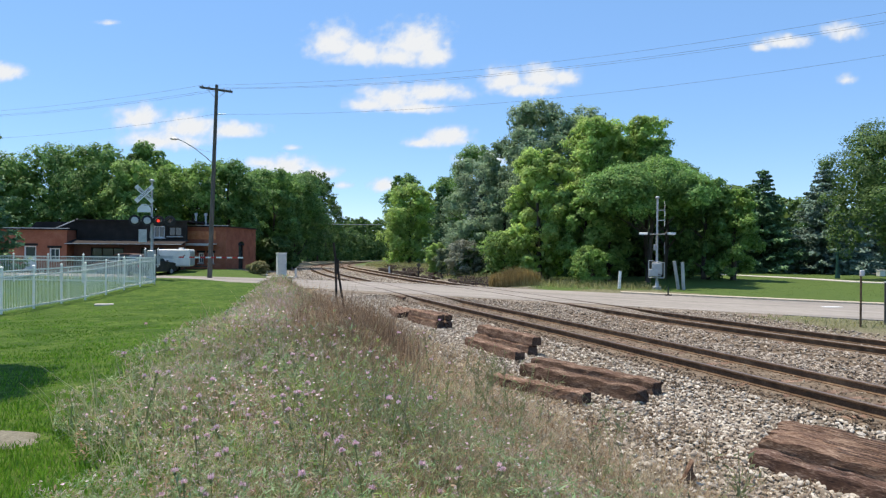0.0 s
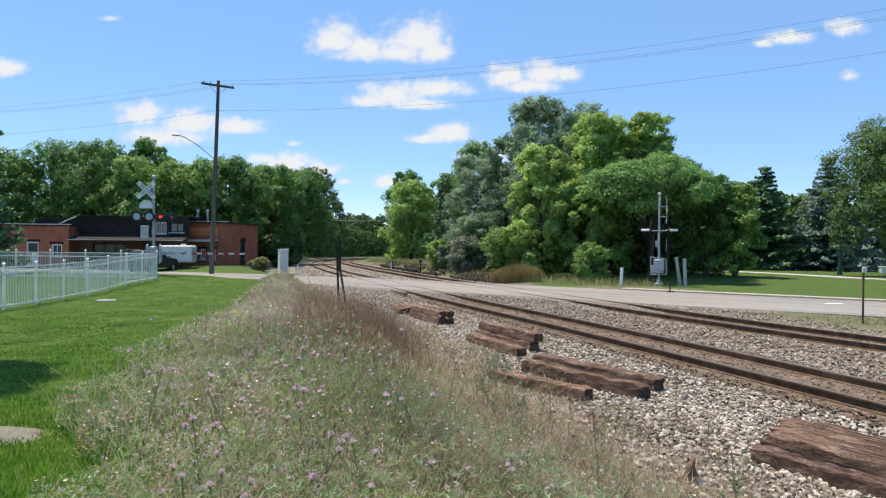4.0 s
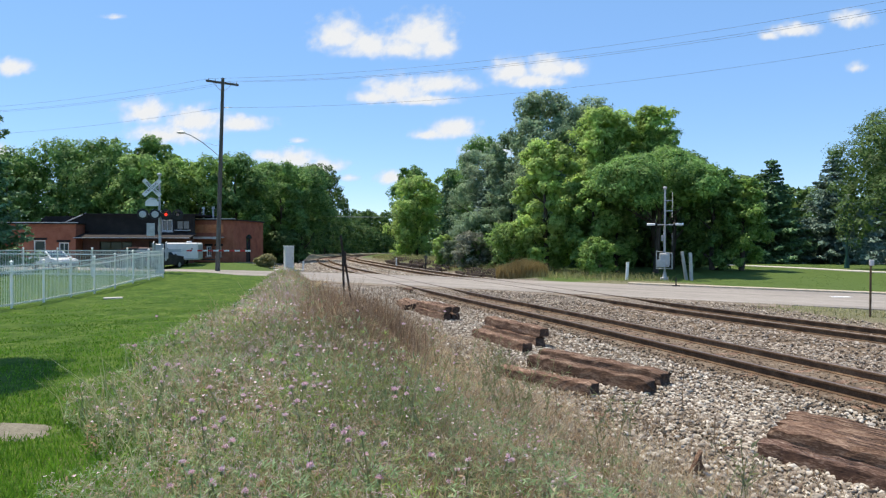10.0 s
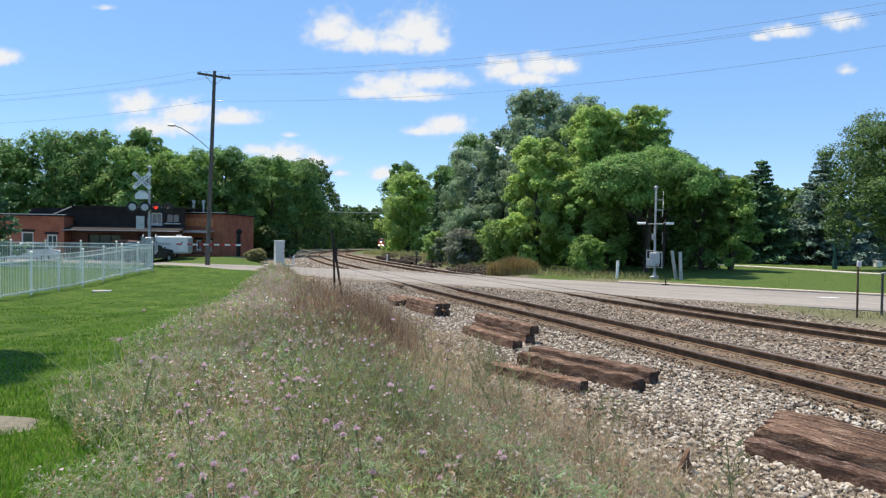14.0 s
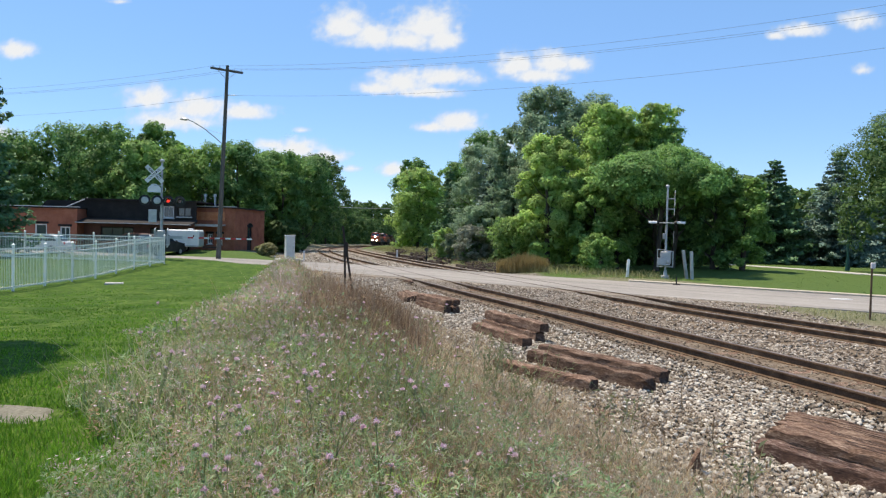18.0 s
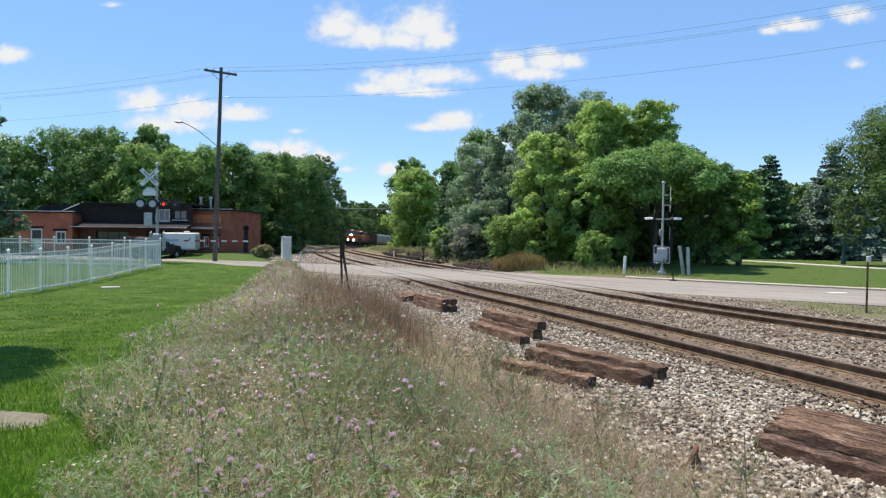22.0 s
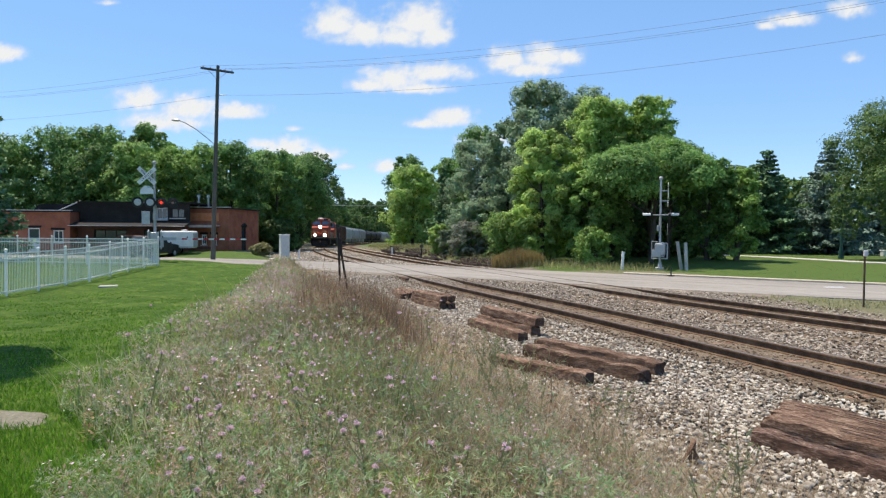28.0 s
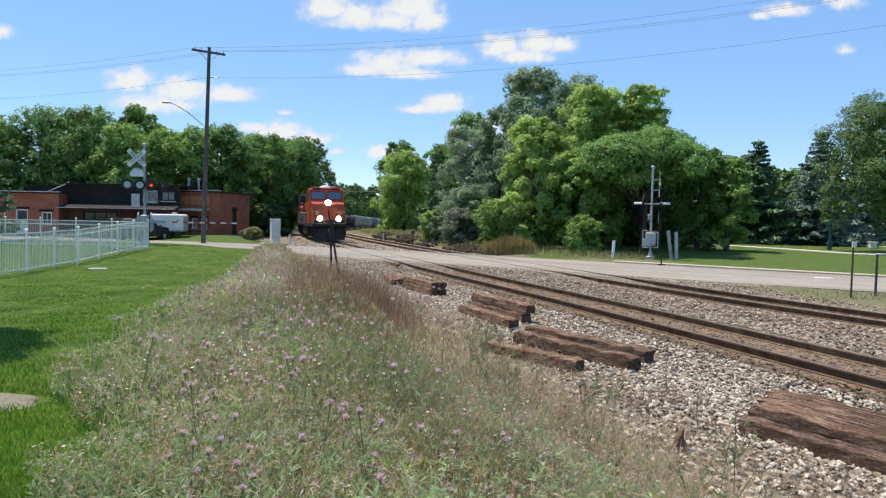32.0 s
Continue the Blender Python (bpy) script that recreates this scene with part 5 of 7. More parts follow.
tree(18, 64, 10, 4.6, L_SHADED, "dark green tree in the thicket", 15, 0.04, leaves=8000, leaf=0.32)
tree(24.6, 66, 7.6, 3.4, L_SHADED, "dark green tree in the thicket", 16, 0.04, leaves=7000, leaf=0.32)
tree(33.2, 49, 11.2, 5.9, L_SHADED, "broad honey-locust tree on the lawn", 17, 0.2, leaves=22000, droop=0.7, leaf=0.2, lobes=44)
spruce(30.3, 65, 10.2, 4.3, L_SPRUCE, "dark green spruce tree at the lawn's edge", 18, 13000)
spruce(35.8, 64, 11.0, 4.9, L_BSPRUCE, "blue-grey spruce tree at the lawn's edge", 19, 13000)
spruce(33.6, 71, 7.5, 2.4, L_SPRUCE, "dark green spruce tree at the lawn's edge", 20, 6000)
spruce(41.5, 67, 10.5, 3.1, L_BSPRUCE, "blue-grey spruce tree at the lawn's edge", 21, 6000)
spruce(-27.9, 38.5, 16.0, 3.9, L_SPRUCE, "tall dark spruce tree behind the white fence", 22, 14000)
tree(-8.55, 10.25, 8.8, 1.5, L_DEEP, "slim tree shading the lawn's edge", 24, 0.62, leaves=9000, leaf=0.12, lobes=50, trunk=0.1)
# dark leaf colour stands for the shade on these trees' near sides
for k, (y, h) in enumerate(((91, 7.5), (97, 9), (104, 10.5), (112, 12), (121, 13.5), (132, 15), (145, 17), (160, 20), (176, 23), (193, 25.5), (208, 27), (223, 26), (240, 20))):
    tree(float(across(LINE_A, y)) - (8.3 if y < 150 else 9.6), y, h, 4.0 if y < 150 else 5.0, L_SHADED, "dark green tree close beside the far track", 90 + k, 0.0, leaves=6000, leaf=0.4, lobes=30)
for i, (x, y, h, r, base, leafage) in enumerate(((-57, 76, 12.6, 5.5, 0.05, L_DEEP), (-50, 77, 12.4, 5.4, 0.05, L_DEEP), (-44.5, 79, 13.6, 5.0, 0.05, L_MIDDARK), (-38.8, 77, 13.5, 4.6, 0.05, L_DEEP), (-35.2, 81, 14.3, 3.6, 0.1, L_MIDDARK),
                                                 (-33.5, 74.5, 11.2, 4.4, 0.05, L_MID), (-29.0, 78, 11.6, 4.6, 0.05, L_MID), (-25.3, 80, 12.2, 4.4, 0.08, L_DEEP), (-22.0, 88, 12.6, 4.6, 0.2, L_DEEP), (-21.0, 96, 13.2, 4.8, 0.3, L_DEEP),
                                                 (-27, 98, 13.6, 5.5, 0.05, L_DEEP), (-34, 130, 17, 6.5, 0.05, L_SHADED), (-36, 165, 21, 6.5, 0.05, L_SHADED), (-39, 195, 24, 7, 0.05, L_SHADED), (-20.5, 84, 4.0, 2.6, 0.0, L_SHADED), (-25.5, 108, 6, 3.4, 0.0, L_SHADED))):
    far = y > 120
    tree(x, y, h, r * (1.0 if far or i > 9 else 1.1), leafage, "leafy mid-green tree behind the brick buildings" if leafage is L_MID else "dark green tree behind the brick buildings", 30 + i, base, leaves=11500, leaf=0.46 if far else 0.3, lobes=30)
tree(1.7, 56.5, 2.9, 1.7, L_GREYBUSH, "dry grey bush among the trackside brush", 50, 0.0, "bush", "bush", leaves=3000, leaf=0.18, lobes=26, trunk=0.04)
tree(-0.6, 62, 2.7, 1.15, L_YELLOW, "bright green bush beside the track", 51, 0.0, "bush", "bush", leaves=2600, leaf=0.2, lobes=26, trunk=0.04)
tree(9.7, 45.6, 2.5, 1.5, L_MID, "rounded bright green bush by the road", 52, 0.0, "bush", "bush", leaves=3000, leaf=0.17, lobes=26, trunk=0.04)
tree(4.6, 53, 3.6, 2.0, L_MID, "green bush in the trackside brush", 53, 0.0, "bush", "bush", leaves=3600, leaf=0.2, lobes=30, trunk=0.05)
tree(3.3, 57.5, 2.4, 1.5, L_SILVER, "pale silvery bush among the trackside brush", 55, 0.0, "bush", "bush", leaves=3000, leaf=0.18, lobes=20, trunk=0.04)
tree(0.4, 59.5, 2.2, 1.3, L_SILVER, "pale silvery bush among the trackside brush", 56, 0.0, "bush", "bush", leaves=2600, leaf=0.18, lobes=20, trunk=0.04)
tree(-16.9, 62.5, 1.15, 1.1, L_ROUGH, "low dry scrub at the brick building's corner", 57, 0.0, "bush", "bush", leaves=2200, leaf=0.14, lobes=20, trunk=0.03)
tree(2.6, 63, 4.8, 2.6, L_BLUE, "grey-green bush in the trackside brush", 54, 0.0, "bush", "bush", leaves=4200, leaf=0.22, lobes=34, trunk=0.05)


def far_woods():
    rng = np.random.default_rng(77)
    cs, ns, ss = [], [], []
    spots = [(x, rng.uniform(430, 480), rng.uniform(13, 19)) for x in np.arange(-90, -32, 2.6)]
    spots += [(x, rng.uniform(500, 560), rng.uniform(28, 31.5)) for x in np.arange(-120, -24, 2)]
    spots += [(x, rng.uniform(360, 410), rng.uniform(19, 23)) for x in np.arange(-78, -38, 2.2)]
    spots += [(across(LINE_B, y) + rng.uniform(13, 18), y, rng.uniform(10, 14)) for y in np.arange(120, 430, 8)]
    spots += [(across(LINE_A, y) - rng.uniform(12, 17), y, rng.uniform(12, 15)) for y in np.arange(215, 430, 9)]
    spots += [(x, rng.uniform(72, 84), rng.uniform(8, 10)) for x in np.arange(14, 130, 3.2)]
    spots += [(x, rng.uniform(92, 104), rng.uniform(12, 14.2)) for x in np.arange(-140, -29, 4)]
    spots += [(x, rng.uniform(105, 125), rng.uniform(9, 12)) for x in np.arange(3, 60, 6)]
    for x, y, h in spots:
        r = rng.uniform(4, 5.5)
        c, n, big = crown_arrays(rng, h, r, 0.0, 20, 1500 if y < 90 else 1050 if y > 200 else 600)
        cs.append(c + [x, y, float(grade(y))])
        ns.append(n)
        ss.append(rng.uniform(0.5, 1.0, len(c)) * np.minimum(big, 2.2) * (0.75 if y < 90 else 1.35 if y > 200 else 1.4))
    me = leaf_mesh("far_woods", np.concatenate(cs), np.concatenate(ns), np.concatenate(ss), L_SHADED, rng)
    tagged(new("far_woods", me), "distant dark green woods along the line", "woods", kind="stuff")
    cs, ns, ss = [], [], []
    # undergrowth inside the roadside thicket, its deep shade put into the leaf colour
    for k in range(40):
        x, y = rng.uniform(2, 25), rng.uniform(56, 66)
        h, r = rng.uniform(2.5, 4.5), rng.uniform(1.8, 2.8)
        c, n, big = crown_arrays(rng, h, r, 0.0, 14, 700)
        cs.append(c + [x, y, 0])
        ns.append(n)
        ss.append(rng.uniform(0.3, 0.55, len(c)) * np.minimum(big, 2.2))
    me = leaf_mesh("undergrowth", np.concatenate(cs), np.concatenate(ns), np.concatenate(ss), L_SHADED, rng)
    tagged(new("undergrowth", me), "undergrowth below the roadside trees, shade put into its colour", "undergrowth", kind="stuff")


far_woods()


# ---------------------------------------------------------------- small things across the tracks
def roadside_things():
    z = float(ground_z(13.7, 22.4))
    ob = thing("sign_post", pose(13.7, 22.4, z), "rusty steel post with a small pale box on top", "post")
    part("post", Shape().box(0, 0, 0.85, 0.06, 0.045, 1.75, None, 0.01), M_RUST, ob)
    part("box", Shape().box(0.02, -0.02, 1.76, 0.13, 0.1, 0.2, None, 0.02), M_TRIM, ob, "small pale grey box")
    z = float(ground_z(14.9, 23.0))
    ob = thing("pipe_barrier", pose(14.9, 23.0, z, 0, 0, -35), "grey galvanised pipe barrier beside the road", "barrier")
    for x in (0, 2.6):
        part("upright", Shape().box(x, 0, 0.7, 0.08, 0.06, 1.45, None, 0.02), M_POLE, ob)
    part("top_rail", Shape().tube((-0.05, 0, 1.42), (2.7, 0, 1.42), 0.035, 0.035, 10), M_STEEL, ob)
    z = float(ground_z(30.0, 52.0))
    ob = thing("park_lamp", pose(30.0, 52.0, z), "dark green park lamp post with white head", "street lamp")
    part("base", Shape().tube((0, 0, 0), (0, 0, 0.9), 0.2, 0.12, 12), M_DARKGREEN, ob, "", True)
    part("post", Shape().tube((0, 0, 0.9), (0, 0, 5.2), 0.09, 0.07, 12), M_DARKGREEN, ob, "", True)
    part("head", Shape().tube((0, 0, 5.2), (0, 0, 5.55), 0.1, 0.17, 12).ball(0, 0, 5.55, 0.19, 0.19, 0.11, 12, 6), M_WHITE, ob, "white lamp head", True)
    z = float(ground_z(36, 56))
    ob = thing("utility_box", pose(36.5, 57, z, 0, 0, 10), "low pale grey utility box on the lawn", "utility box")
    part("case", Shape().box(0, 0, 0.25, 0.55, 0.45, 0.5, None, 0.05), M_WHITE, ob)
    part("lid", Shape().box(0, 0, 0.53, 0.62, 0.52, 0.07, None, 0.02), M_WHITE, ob)
    z = float(ground_z(25.6, 38.4))
    ob = thing("white_bollard", pose(25.6, 38.4, z), "low white rounded bollard on the grass", "bollard")
    part("dome", Shape().tube((0, 0, 0), (0, 0, 0.2), 0.15, 0.15, 14).ball(0, 0, 0.2, 0.15, 0.15, 0.1, 14, 6), M_WHITE, ob, "", True)
    ob = part("stop_line", Shape().box(16.9, 29.7, 0.0, 0.8, 0.35, 0.012, pose(0, 0, 0)), M_WHITE)
    tagged(ob, "worn white painted mark on the road", "road marking", kind="structure")
    z = float(ground_z(-11.9, 23.9))
    ob = part("stone_slab", Shape().box(0, 0, 0.02, 0.6, 0.35, 0.07, None, 0.02), M_CONCRETE)
    ob.matrix_world = pose(-11.9, 23.9, z, 0, 0, 20)
    tagged(ob, "flat pale stone slab lying on the lawn", "slab")
    ob = thing("road_delineator", pose(12.05, 36.6, -0.02), "small dark delineator post at the road's edge", "post")
    part("stem", Shape().tube((0, 0, 0), (0, 0, 0.45), 0.04, 0.03, 8), M_BLACK, ob)
    part("foot", Shape().box(0, 0, 0.03, 0.35, 0.2, 0.06, None, 0.01), M_BLACK, ob)


roadside_things()


# ---------------------------------------------------------------- brick buildings
def wall_shape(length, height, thick, openings, m):
    """A wall along x from 0, its outer face at y = 0, with openings (x0, x1, z0, z1) cut right through."""
    xs = sorted({0, length, *[o[0] for o in openings], *[o[1] for o in openings]})
    zs = sorted({0, height, *[o[2] for o in openings], *[o[3] for o in openings]})
    nx, nz = len(xs), len(zs)
    vs = [(x, y, z) for y in (0, thick) for z in zs for x in xs]

    def solid(i, j):
        if not (0 <= i < nx - 1 and 0 <= j < nz - 1):
            return False
        cx, cz = (xs[i] + xs[i + 1]) / 2, (zs[j] + zs[j + 1]) / 2
        return not any(o[0] < cx < o[1] and o[2] < cz < o[3] for o in openings)

    fs, back = [], nx * nz
    for j in range(nz - 1):
        for i in range(nx - 1):
            if not solid(i, j):
                continue
            a, b, c, d = j * nx + i, j * nx + i + 1, (j + 1) * nx + i + 1, (j + 1) * nx + i
            fs += [(a, b, c, d), (a + back, d + back, c + back, b + back)]
            for (p, q), nb in (((b, a), (i, j - 1)), ((c, b), (i + 1, j)), ((d, c), (i, j + 1)), ((a, d), (i - 1, j))):
                if not solid(*nb):
                    fs.append((p, q, q + back, p + back))
    return Shape().add(vs, fs, m)


def window(parent, m, x0, x1, z0, z1, frame_mat, bars=1, door=False):
    """A framed window, or a door with a glazed upper half, set in an opening of the wall."""
    w, h, cx = x1 - x0, z1 - z0, (x0 + x1) / 2
    top = part("door" if door else "window", Shape().box(x0 + 0.05, 0.12, (z0 + z1) / 2, 0.1, 0.1, h, m).box(x1 - 0.05, 0.12, (z0 + z1) / 2, 0.1, 0.1, h, m).box(cx, 0.12, z1 - 0.05, w - 0.2, 0.1, 0.1, m).box(cx, 0.12, z0 + 0.05, w - 0.2, 0.1, 0.1, m), frame_mat, parent)
    if door:
        part("panel", Shape().box(cx, 0.15, z0 + 0.1 + (h - 0.2) * 0.28, w - 0.2, 0.05, (h - 0.2) * 0.56, m), frame_mat, top)
        part("pane", Shape().box(cx, 0.15, z0 + 0.1 + (h - 0.2) * 0.78, w - 0.2, 0.02, (h - 0.2) * 0.44, m), M_GLASS, top)
    else:
        part("pane", Shape().box(cx, 0.15, (z0 + z1) / 2, w - 0.2, 0.02, h - 0.2, m), M_GLASS, top)
        for i in range(bars):
            part("glazing_bar", Shape().box(x0 + w * (i + 1) / (bars + 1), 0.12, (z0 + z1) / 2, 0.05, 0.06, h - 0.2, m), frame_mat, top)
        part("sill", Shape().box(cx, -0.04, z0 - 0.05, w + 0.16, 0.2, 0.09, m), M_TRIM, top)
    return top


def brick_house(label, m, length, depth, height, front, right=(), brick=None):
    """A flat-roofed brick block; front and right: openings (x0, x1, z0, z1, is_door)."""
    ob = thing("brick_building", m, label, "building", "brick buildings by the crossing")
    brick = brick or M_BRICK
    i = Matrix()
    part("front_wall", wall_shape(length, height, 0.3, [o[:4] for o in front], i), brick, ob)
    rm = pose(length, 0.3, 0, 0, 0, 90)
    part("side_wall", wall_shape(depth - 0.3, height, 0.3, [o[:4] for o in right], rm), brick, ob)
    part("side_wall", wall_shape(depth - 0.3, height, 0.3, [], pose(0.3, 0.3, 0, 0, 0, 90)), brick, ob)
    part("back_wall", wall_shape(length - 0.6, height, 0.3, [], pose(0.3, depth - 0.3, 0)), brick, ob)
    part("roof", Shape().box(length / 2, depth / 2, height + 0.06, length + 0.3, depth + 0.3, 0.12), M_ROOF, ob)
    part("coping", Shape().box(length / 2, -0.03, height + 0.15, length + 0.36, 0.36, 0.07), M_TRIM, ob, "pale metal roof edge")
    for q, ops in ((i, front), (rm, right)):
        for o in ops:
            window(ob, q, *o[:4], M_WHITE if not (len(o) > 5) else M_ROOF, 1, bool(o[4]))
            part("lintel", Shape().box((o[0] + o[1]) / 2, -0.025, o[3] + 0.12, o[1] - o[0] + 0.3, 0.07, 0.2, q), M_ROOF, ob)
    return ob


def build_town():
    h = brick_house("low red brick building with a white door", pose(-46.6, 60.6, 0.05, 0, 0, 4), 12.6, 10, 3.75,
                    [(8.9, 9.95, 0.05, 2.3, 1), (11.1, 12.0, 1.0, 2.1, 0), (4.2, 5.4, 1.0, 2.2, 0)])
    # the dark gabled shop with a long awning
    shop = thing("dark_gabled_shop", pose(-34.0, 62.6, 0.05, 0, 0, 3), "low shop with black siding and a long dark awning", "building")
    part("lower_wall", wall_shape(10.0, 2.7, 0.3, [(1.5, 4.5, 0.6, 2.2), (6, 8.6, 0.3, 2.2)], Matrix()), M_BROWNCAR, shop, "shaded dark brown shop front")
    window(shop, Matrix(), 1.5, 4.5, 0.6, 2.2, M_ROOF, 2)
    window(shop, Matrix(), 6.0, 8.6, 0.3, 2.2, M_ROOF, 2)
    part("upper_wall", wall_shape(10.0, 1.75, 0.3, [(7.0, 8.0, 0.25, 1.35), (8.3, 9.6, 0.4, 1.3)], pose(0, 0.5, 2.9)), M_ROOF, shop, "black upper siding")
    window(shop, pose(0, 0.5, 2.9), 7.0, 8.0, 0.25, 1.35, M_TRIM, 1)
    window(shop, pose(0, 0.5, 2.9), 8.3, 9.6, 0.4, 1.3, M_ROOF, 1)
    part("awning", Shape().prism([(-1.5, 2.45), (-1.5, 2.55), (0.5, 2.98), (0.5, 2.85)], -0.1, 10.2, pose(0, 0, 0, 0, 0, 90) @ Matrix.Diagonal((1, -1, 1, 1))), M_ROOF, shop)
    part("awning_edge", Shape().box(5.05, -1.53, 2.53, 10.3, 0.05, 0.06), M_TRIM, shop, "pale awning edge")
    part("roof", Shape().box(5.1, 4.4, 4.72, 10.4, 8.2, 0.14), M_ROOF, shop)
    part("lean_to_roof", Shape().prism([(-4.6, 3.9), (-4.0, 4.55), (0.1, 4.6), (0.1, 3.9)], 1.2, 8), M_ROOF, shop)
    part("gable", Shape().prism([(-1.9, 3.9), (0.1, 4.78), (0.1, 3.9)], 0.5, 0.8), M_ROOF, shop)
    part("rear_wall", wall_shape(10.0, 4.5, 0.3, [], pose(0, 8.2, 0)), M_ROOF, shop)
    part("roof_edge", Shape().box(5.1, 0.42, 4.74, 10.2, 0.06, 0.1).tube((-1.95, 0.46, 3.9), (0.1, 0.46, 4.82), 0.05, 0.05, 6), M_TRIM, shop, "thin pale roof edge")
    h = brick_house("low red brick building with arched side door", pose(-25.2, 66.2, 0.05, 0, 0, -3), 4.1, 8.8, 4.25,
                    [(1.4, 1.9, 0.75, 1.75, 0), (2.4, 2.9, 0.75, 1.75, 0)], [(3.2, 4.6, 0.05, 2.5, 1, 1)], M_BRICK)
    # upper brick strip in brighter orange: sunlight on it is put into the colour
    part("pale_band", Shape().box(1.6, -0.03, 3.45, 3.0, 0.04, 0.8), M_BRICK_SUNLIT, h, "upper brick band, sunlight put into its colour")
    part("canopy", Shape().box(1.5, -0.55, 2.6, 3.4, 1.2, 0.12).box(1.5, -1.15, 2.55, 3.4, 0.06, 0.22), M_TRIM, h)
    arc = [(3.9 + 0.72 * math.cos(a), 2.5 + 0.42 * math.sin(a)) for a in np.linspace(0, math.pi, 13)]
    side = pose(4.1, 0.3, 0, 0, 0, 90)
    part("door_arch", Shape().prism(arc, -0.06, 0.04, side), M_GLASS, h, "dark arched light over the side door")
    for x in (0.2, 1.2):
        part("roof_vent", Shape().tube((x, 2.2, 4.0), (x, 2.2, 5.45), 0.09, 0.09, 10).tube((x, 2.2, 5.45), (x, 2.2, 5.7), 0.17, 0.15, 10), M_STEEL, h)


build_town()


# ---------------------------------------------------------------- road vehicles
def wheel(parent, x, y, r, w=0.22):
    t = part("wheel", Shape().tube((x, y - w / 2, r), (x, y + w / 2, r), r, r, 18), M_BLACK, parent, "black rubber tyre", True)
    part("rim", Shape().tube((x, y - w / 2 - 0.01, r), (x, y + w / 2 + 0.01, r), r * 0.58, r * 0.58, 14), M_STEEL, t)


def passenger_car(m, paint, label, length=4.6, height=1.5, name="car"):
    """x ahead, origin on the ground under its middle."""
    ob = thing(name, m, label, "car")
    L, H = length / 2, height
    low = [(-L, 0.35), (-L, 0.9), (-L + 0.1, H * 0.66), (L * 0.45, H * 0.64), (L - 0.15, H * 0.55), (L, 0.55), (L - 0.05, 0.3)]
    part("body", Shape().prism(low, -0.88, 0.88), paint, ob)
    cab = [(-L + 0.25, H * 0.64), (-L + 0.7, H * 0.95), (-L + 1.3, H), (L * 0.02, H), (L * 0.45, H * 0.63)]
    part("roof", Shape().prism([(x * 0.98, z) for x, z in cab], -0.72, 0.72), paint, ob)
    for s in (-0.735, 0.725):
        part("side_window", Shape().prism([(-L + 0.62, H * 0.68), (-L + 0.86, H * 0.92), (-L * 0.3, H * 0.95), (-L * 0.3, H * 0.67)], s, s + 0.01), M_GLASS, ob)
        part("side_window", Shape().prism([(-L * 0.26, H * 0.67), (-L * 0.26, H * 0.95), (L * 0.0, H * 0.95), (L * 0.36, H * 0.67)], s, s + 0.01), M_GLASS, ob)
    part("windscreen", Shape().add([(L * 0.43, -0.62, H * 0.66), (L * 0.43, 0.62, H * 0.66), (L * 0.06, 0.58, H * 0.965), (L * 0.06, -0.58, H * 0.965)], [(0, 1, 2, 3)], pose(0.025, 0, 0.01)), M_GLASS, ob)
    part("rear_window", Shape().add([(-L + 0.3, -0.6, H * 0.7), (-L + 0.3, 0.6, H * 0.7), (-L + 0.68, 0.56, H * 0.94), (-L + 0.68, -0.56, H * 0.94)], [(0, 1, 2, 3)], pose(-0.03, 0, 0.01)), M_GLASS, ob)
    for s in (-1, 1):
        part("headlight", Shape().box(L - 0.06, s * 0.62, 0.68, 0.12, 0.36, 0.14, None, 0.03), M_WHITE, ob)
        part("tail_light", Shape().box(-L + 0.02, s * 0.68, 0.85, 0.08, 0.26, 0.2, None, 0.03), M_GATE_RED, ob)
        part("mirror", Shape().box(L * 0.36, s * 0.95, H * 0.68, 0.12, 0.16, 0.12, None, 0.03), paint, ob)
        for x in (-L * 0.6, L * 0.62):
            wheel(ob, x, s * 0.8, 0.33)
    part("bumper", Shape().box(L - 0.02, 0, 0.42, 0.14, 1.66, 0.2, None, 0.04), M_BLACK, ob)
    return ob


def trailer(m):
    ob = thing("enclosed_trailer", m, "white enclosed cargo trailer with a silver front", "trailer")
    part("box", Shape().box(0, 0, 1.25, 2.7, 1.8, 1.5, None, 0.1), M_CABINET, ob)
    part("roof_vent", Shape().box(0.4, 0, 2.06, 0.4, 0.4, 0.14, None, 0.03), M_WHITE, ob)
    part("front_panel", Shape().box(1.36, 0, 1.2, 0.03, 1.7, 1.2, None, 0.01), M_SILVER, ob)
    part("side_trim", Shape().box(0, -0.91, 0.6, 2.6, 0.03, 0.12), M_STEEL, ob)
    for s in (-1, 1):
        wheel(ob, -0.2, s * 0.9, 0.33)
    part("tongue", Shape().box(2.1, 0, 0.5, 1.3, 0.12, 0.1), M_BLACK, ob)


trailer(pose(-23.6, 60.2, float(ground_z(-23.6, 60.2)), 0, 0, 8))
passenger_car(pose(-24.6, 57.2, float(ground_z(-24.6, 57.2)), 0, 0, 80), M_SOOT, "dark parked pickup with red tail lights beside the trailer", 5.2, 1.8)
passenger_car(pose(-28.3, 59.8, float(ground_z(-28.3, 59.8)), 0, 0, 178), M_BROWNCAR, "dark red parked car behind the fence", 4.8, 1.75)
MOVING_CAR = passenger_car(pose(-40, 47, 0.1, 0, 0, 170), M_WHITE, "white car driving away behind the fence", 4.7, 1.5)


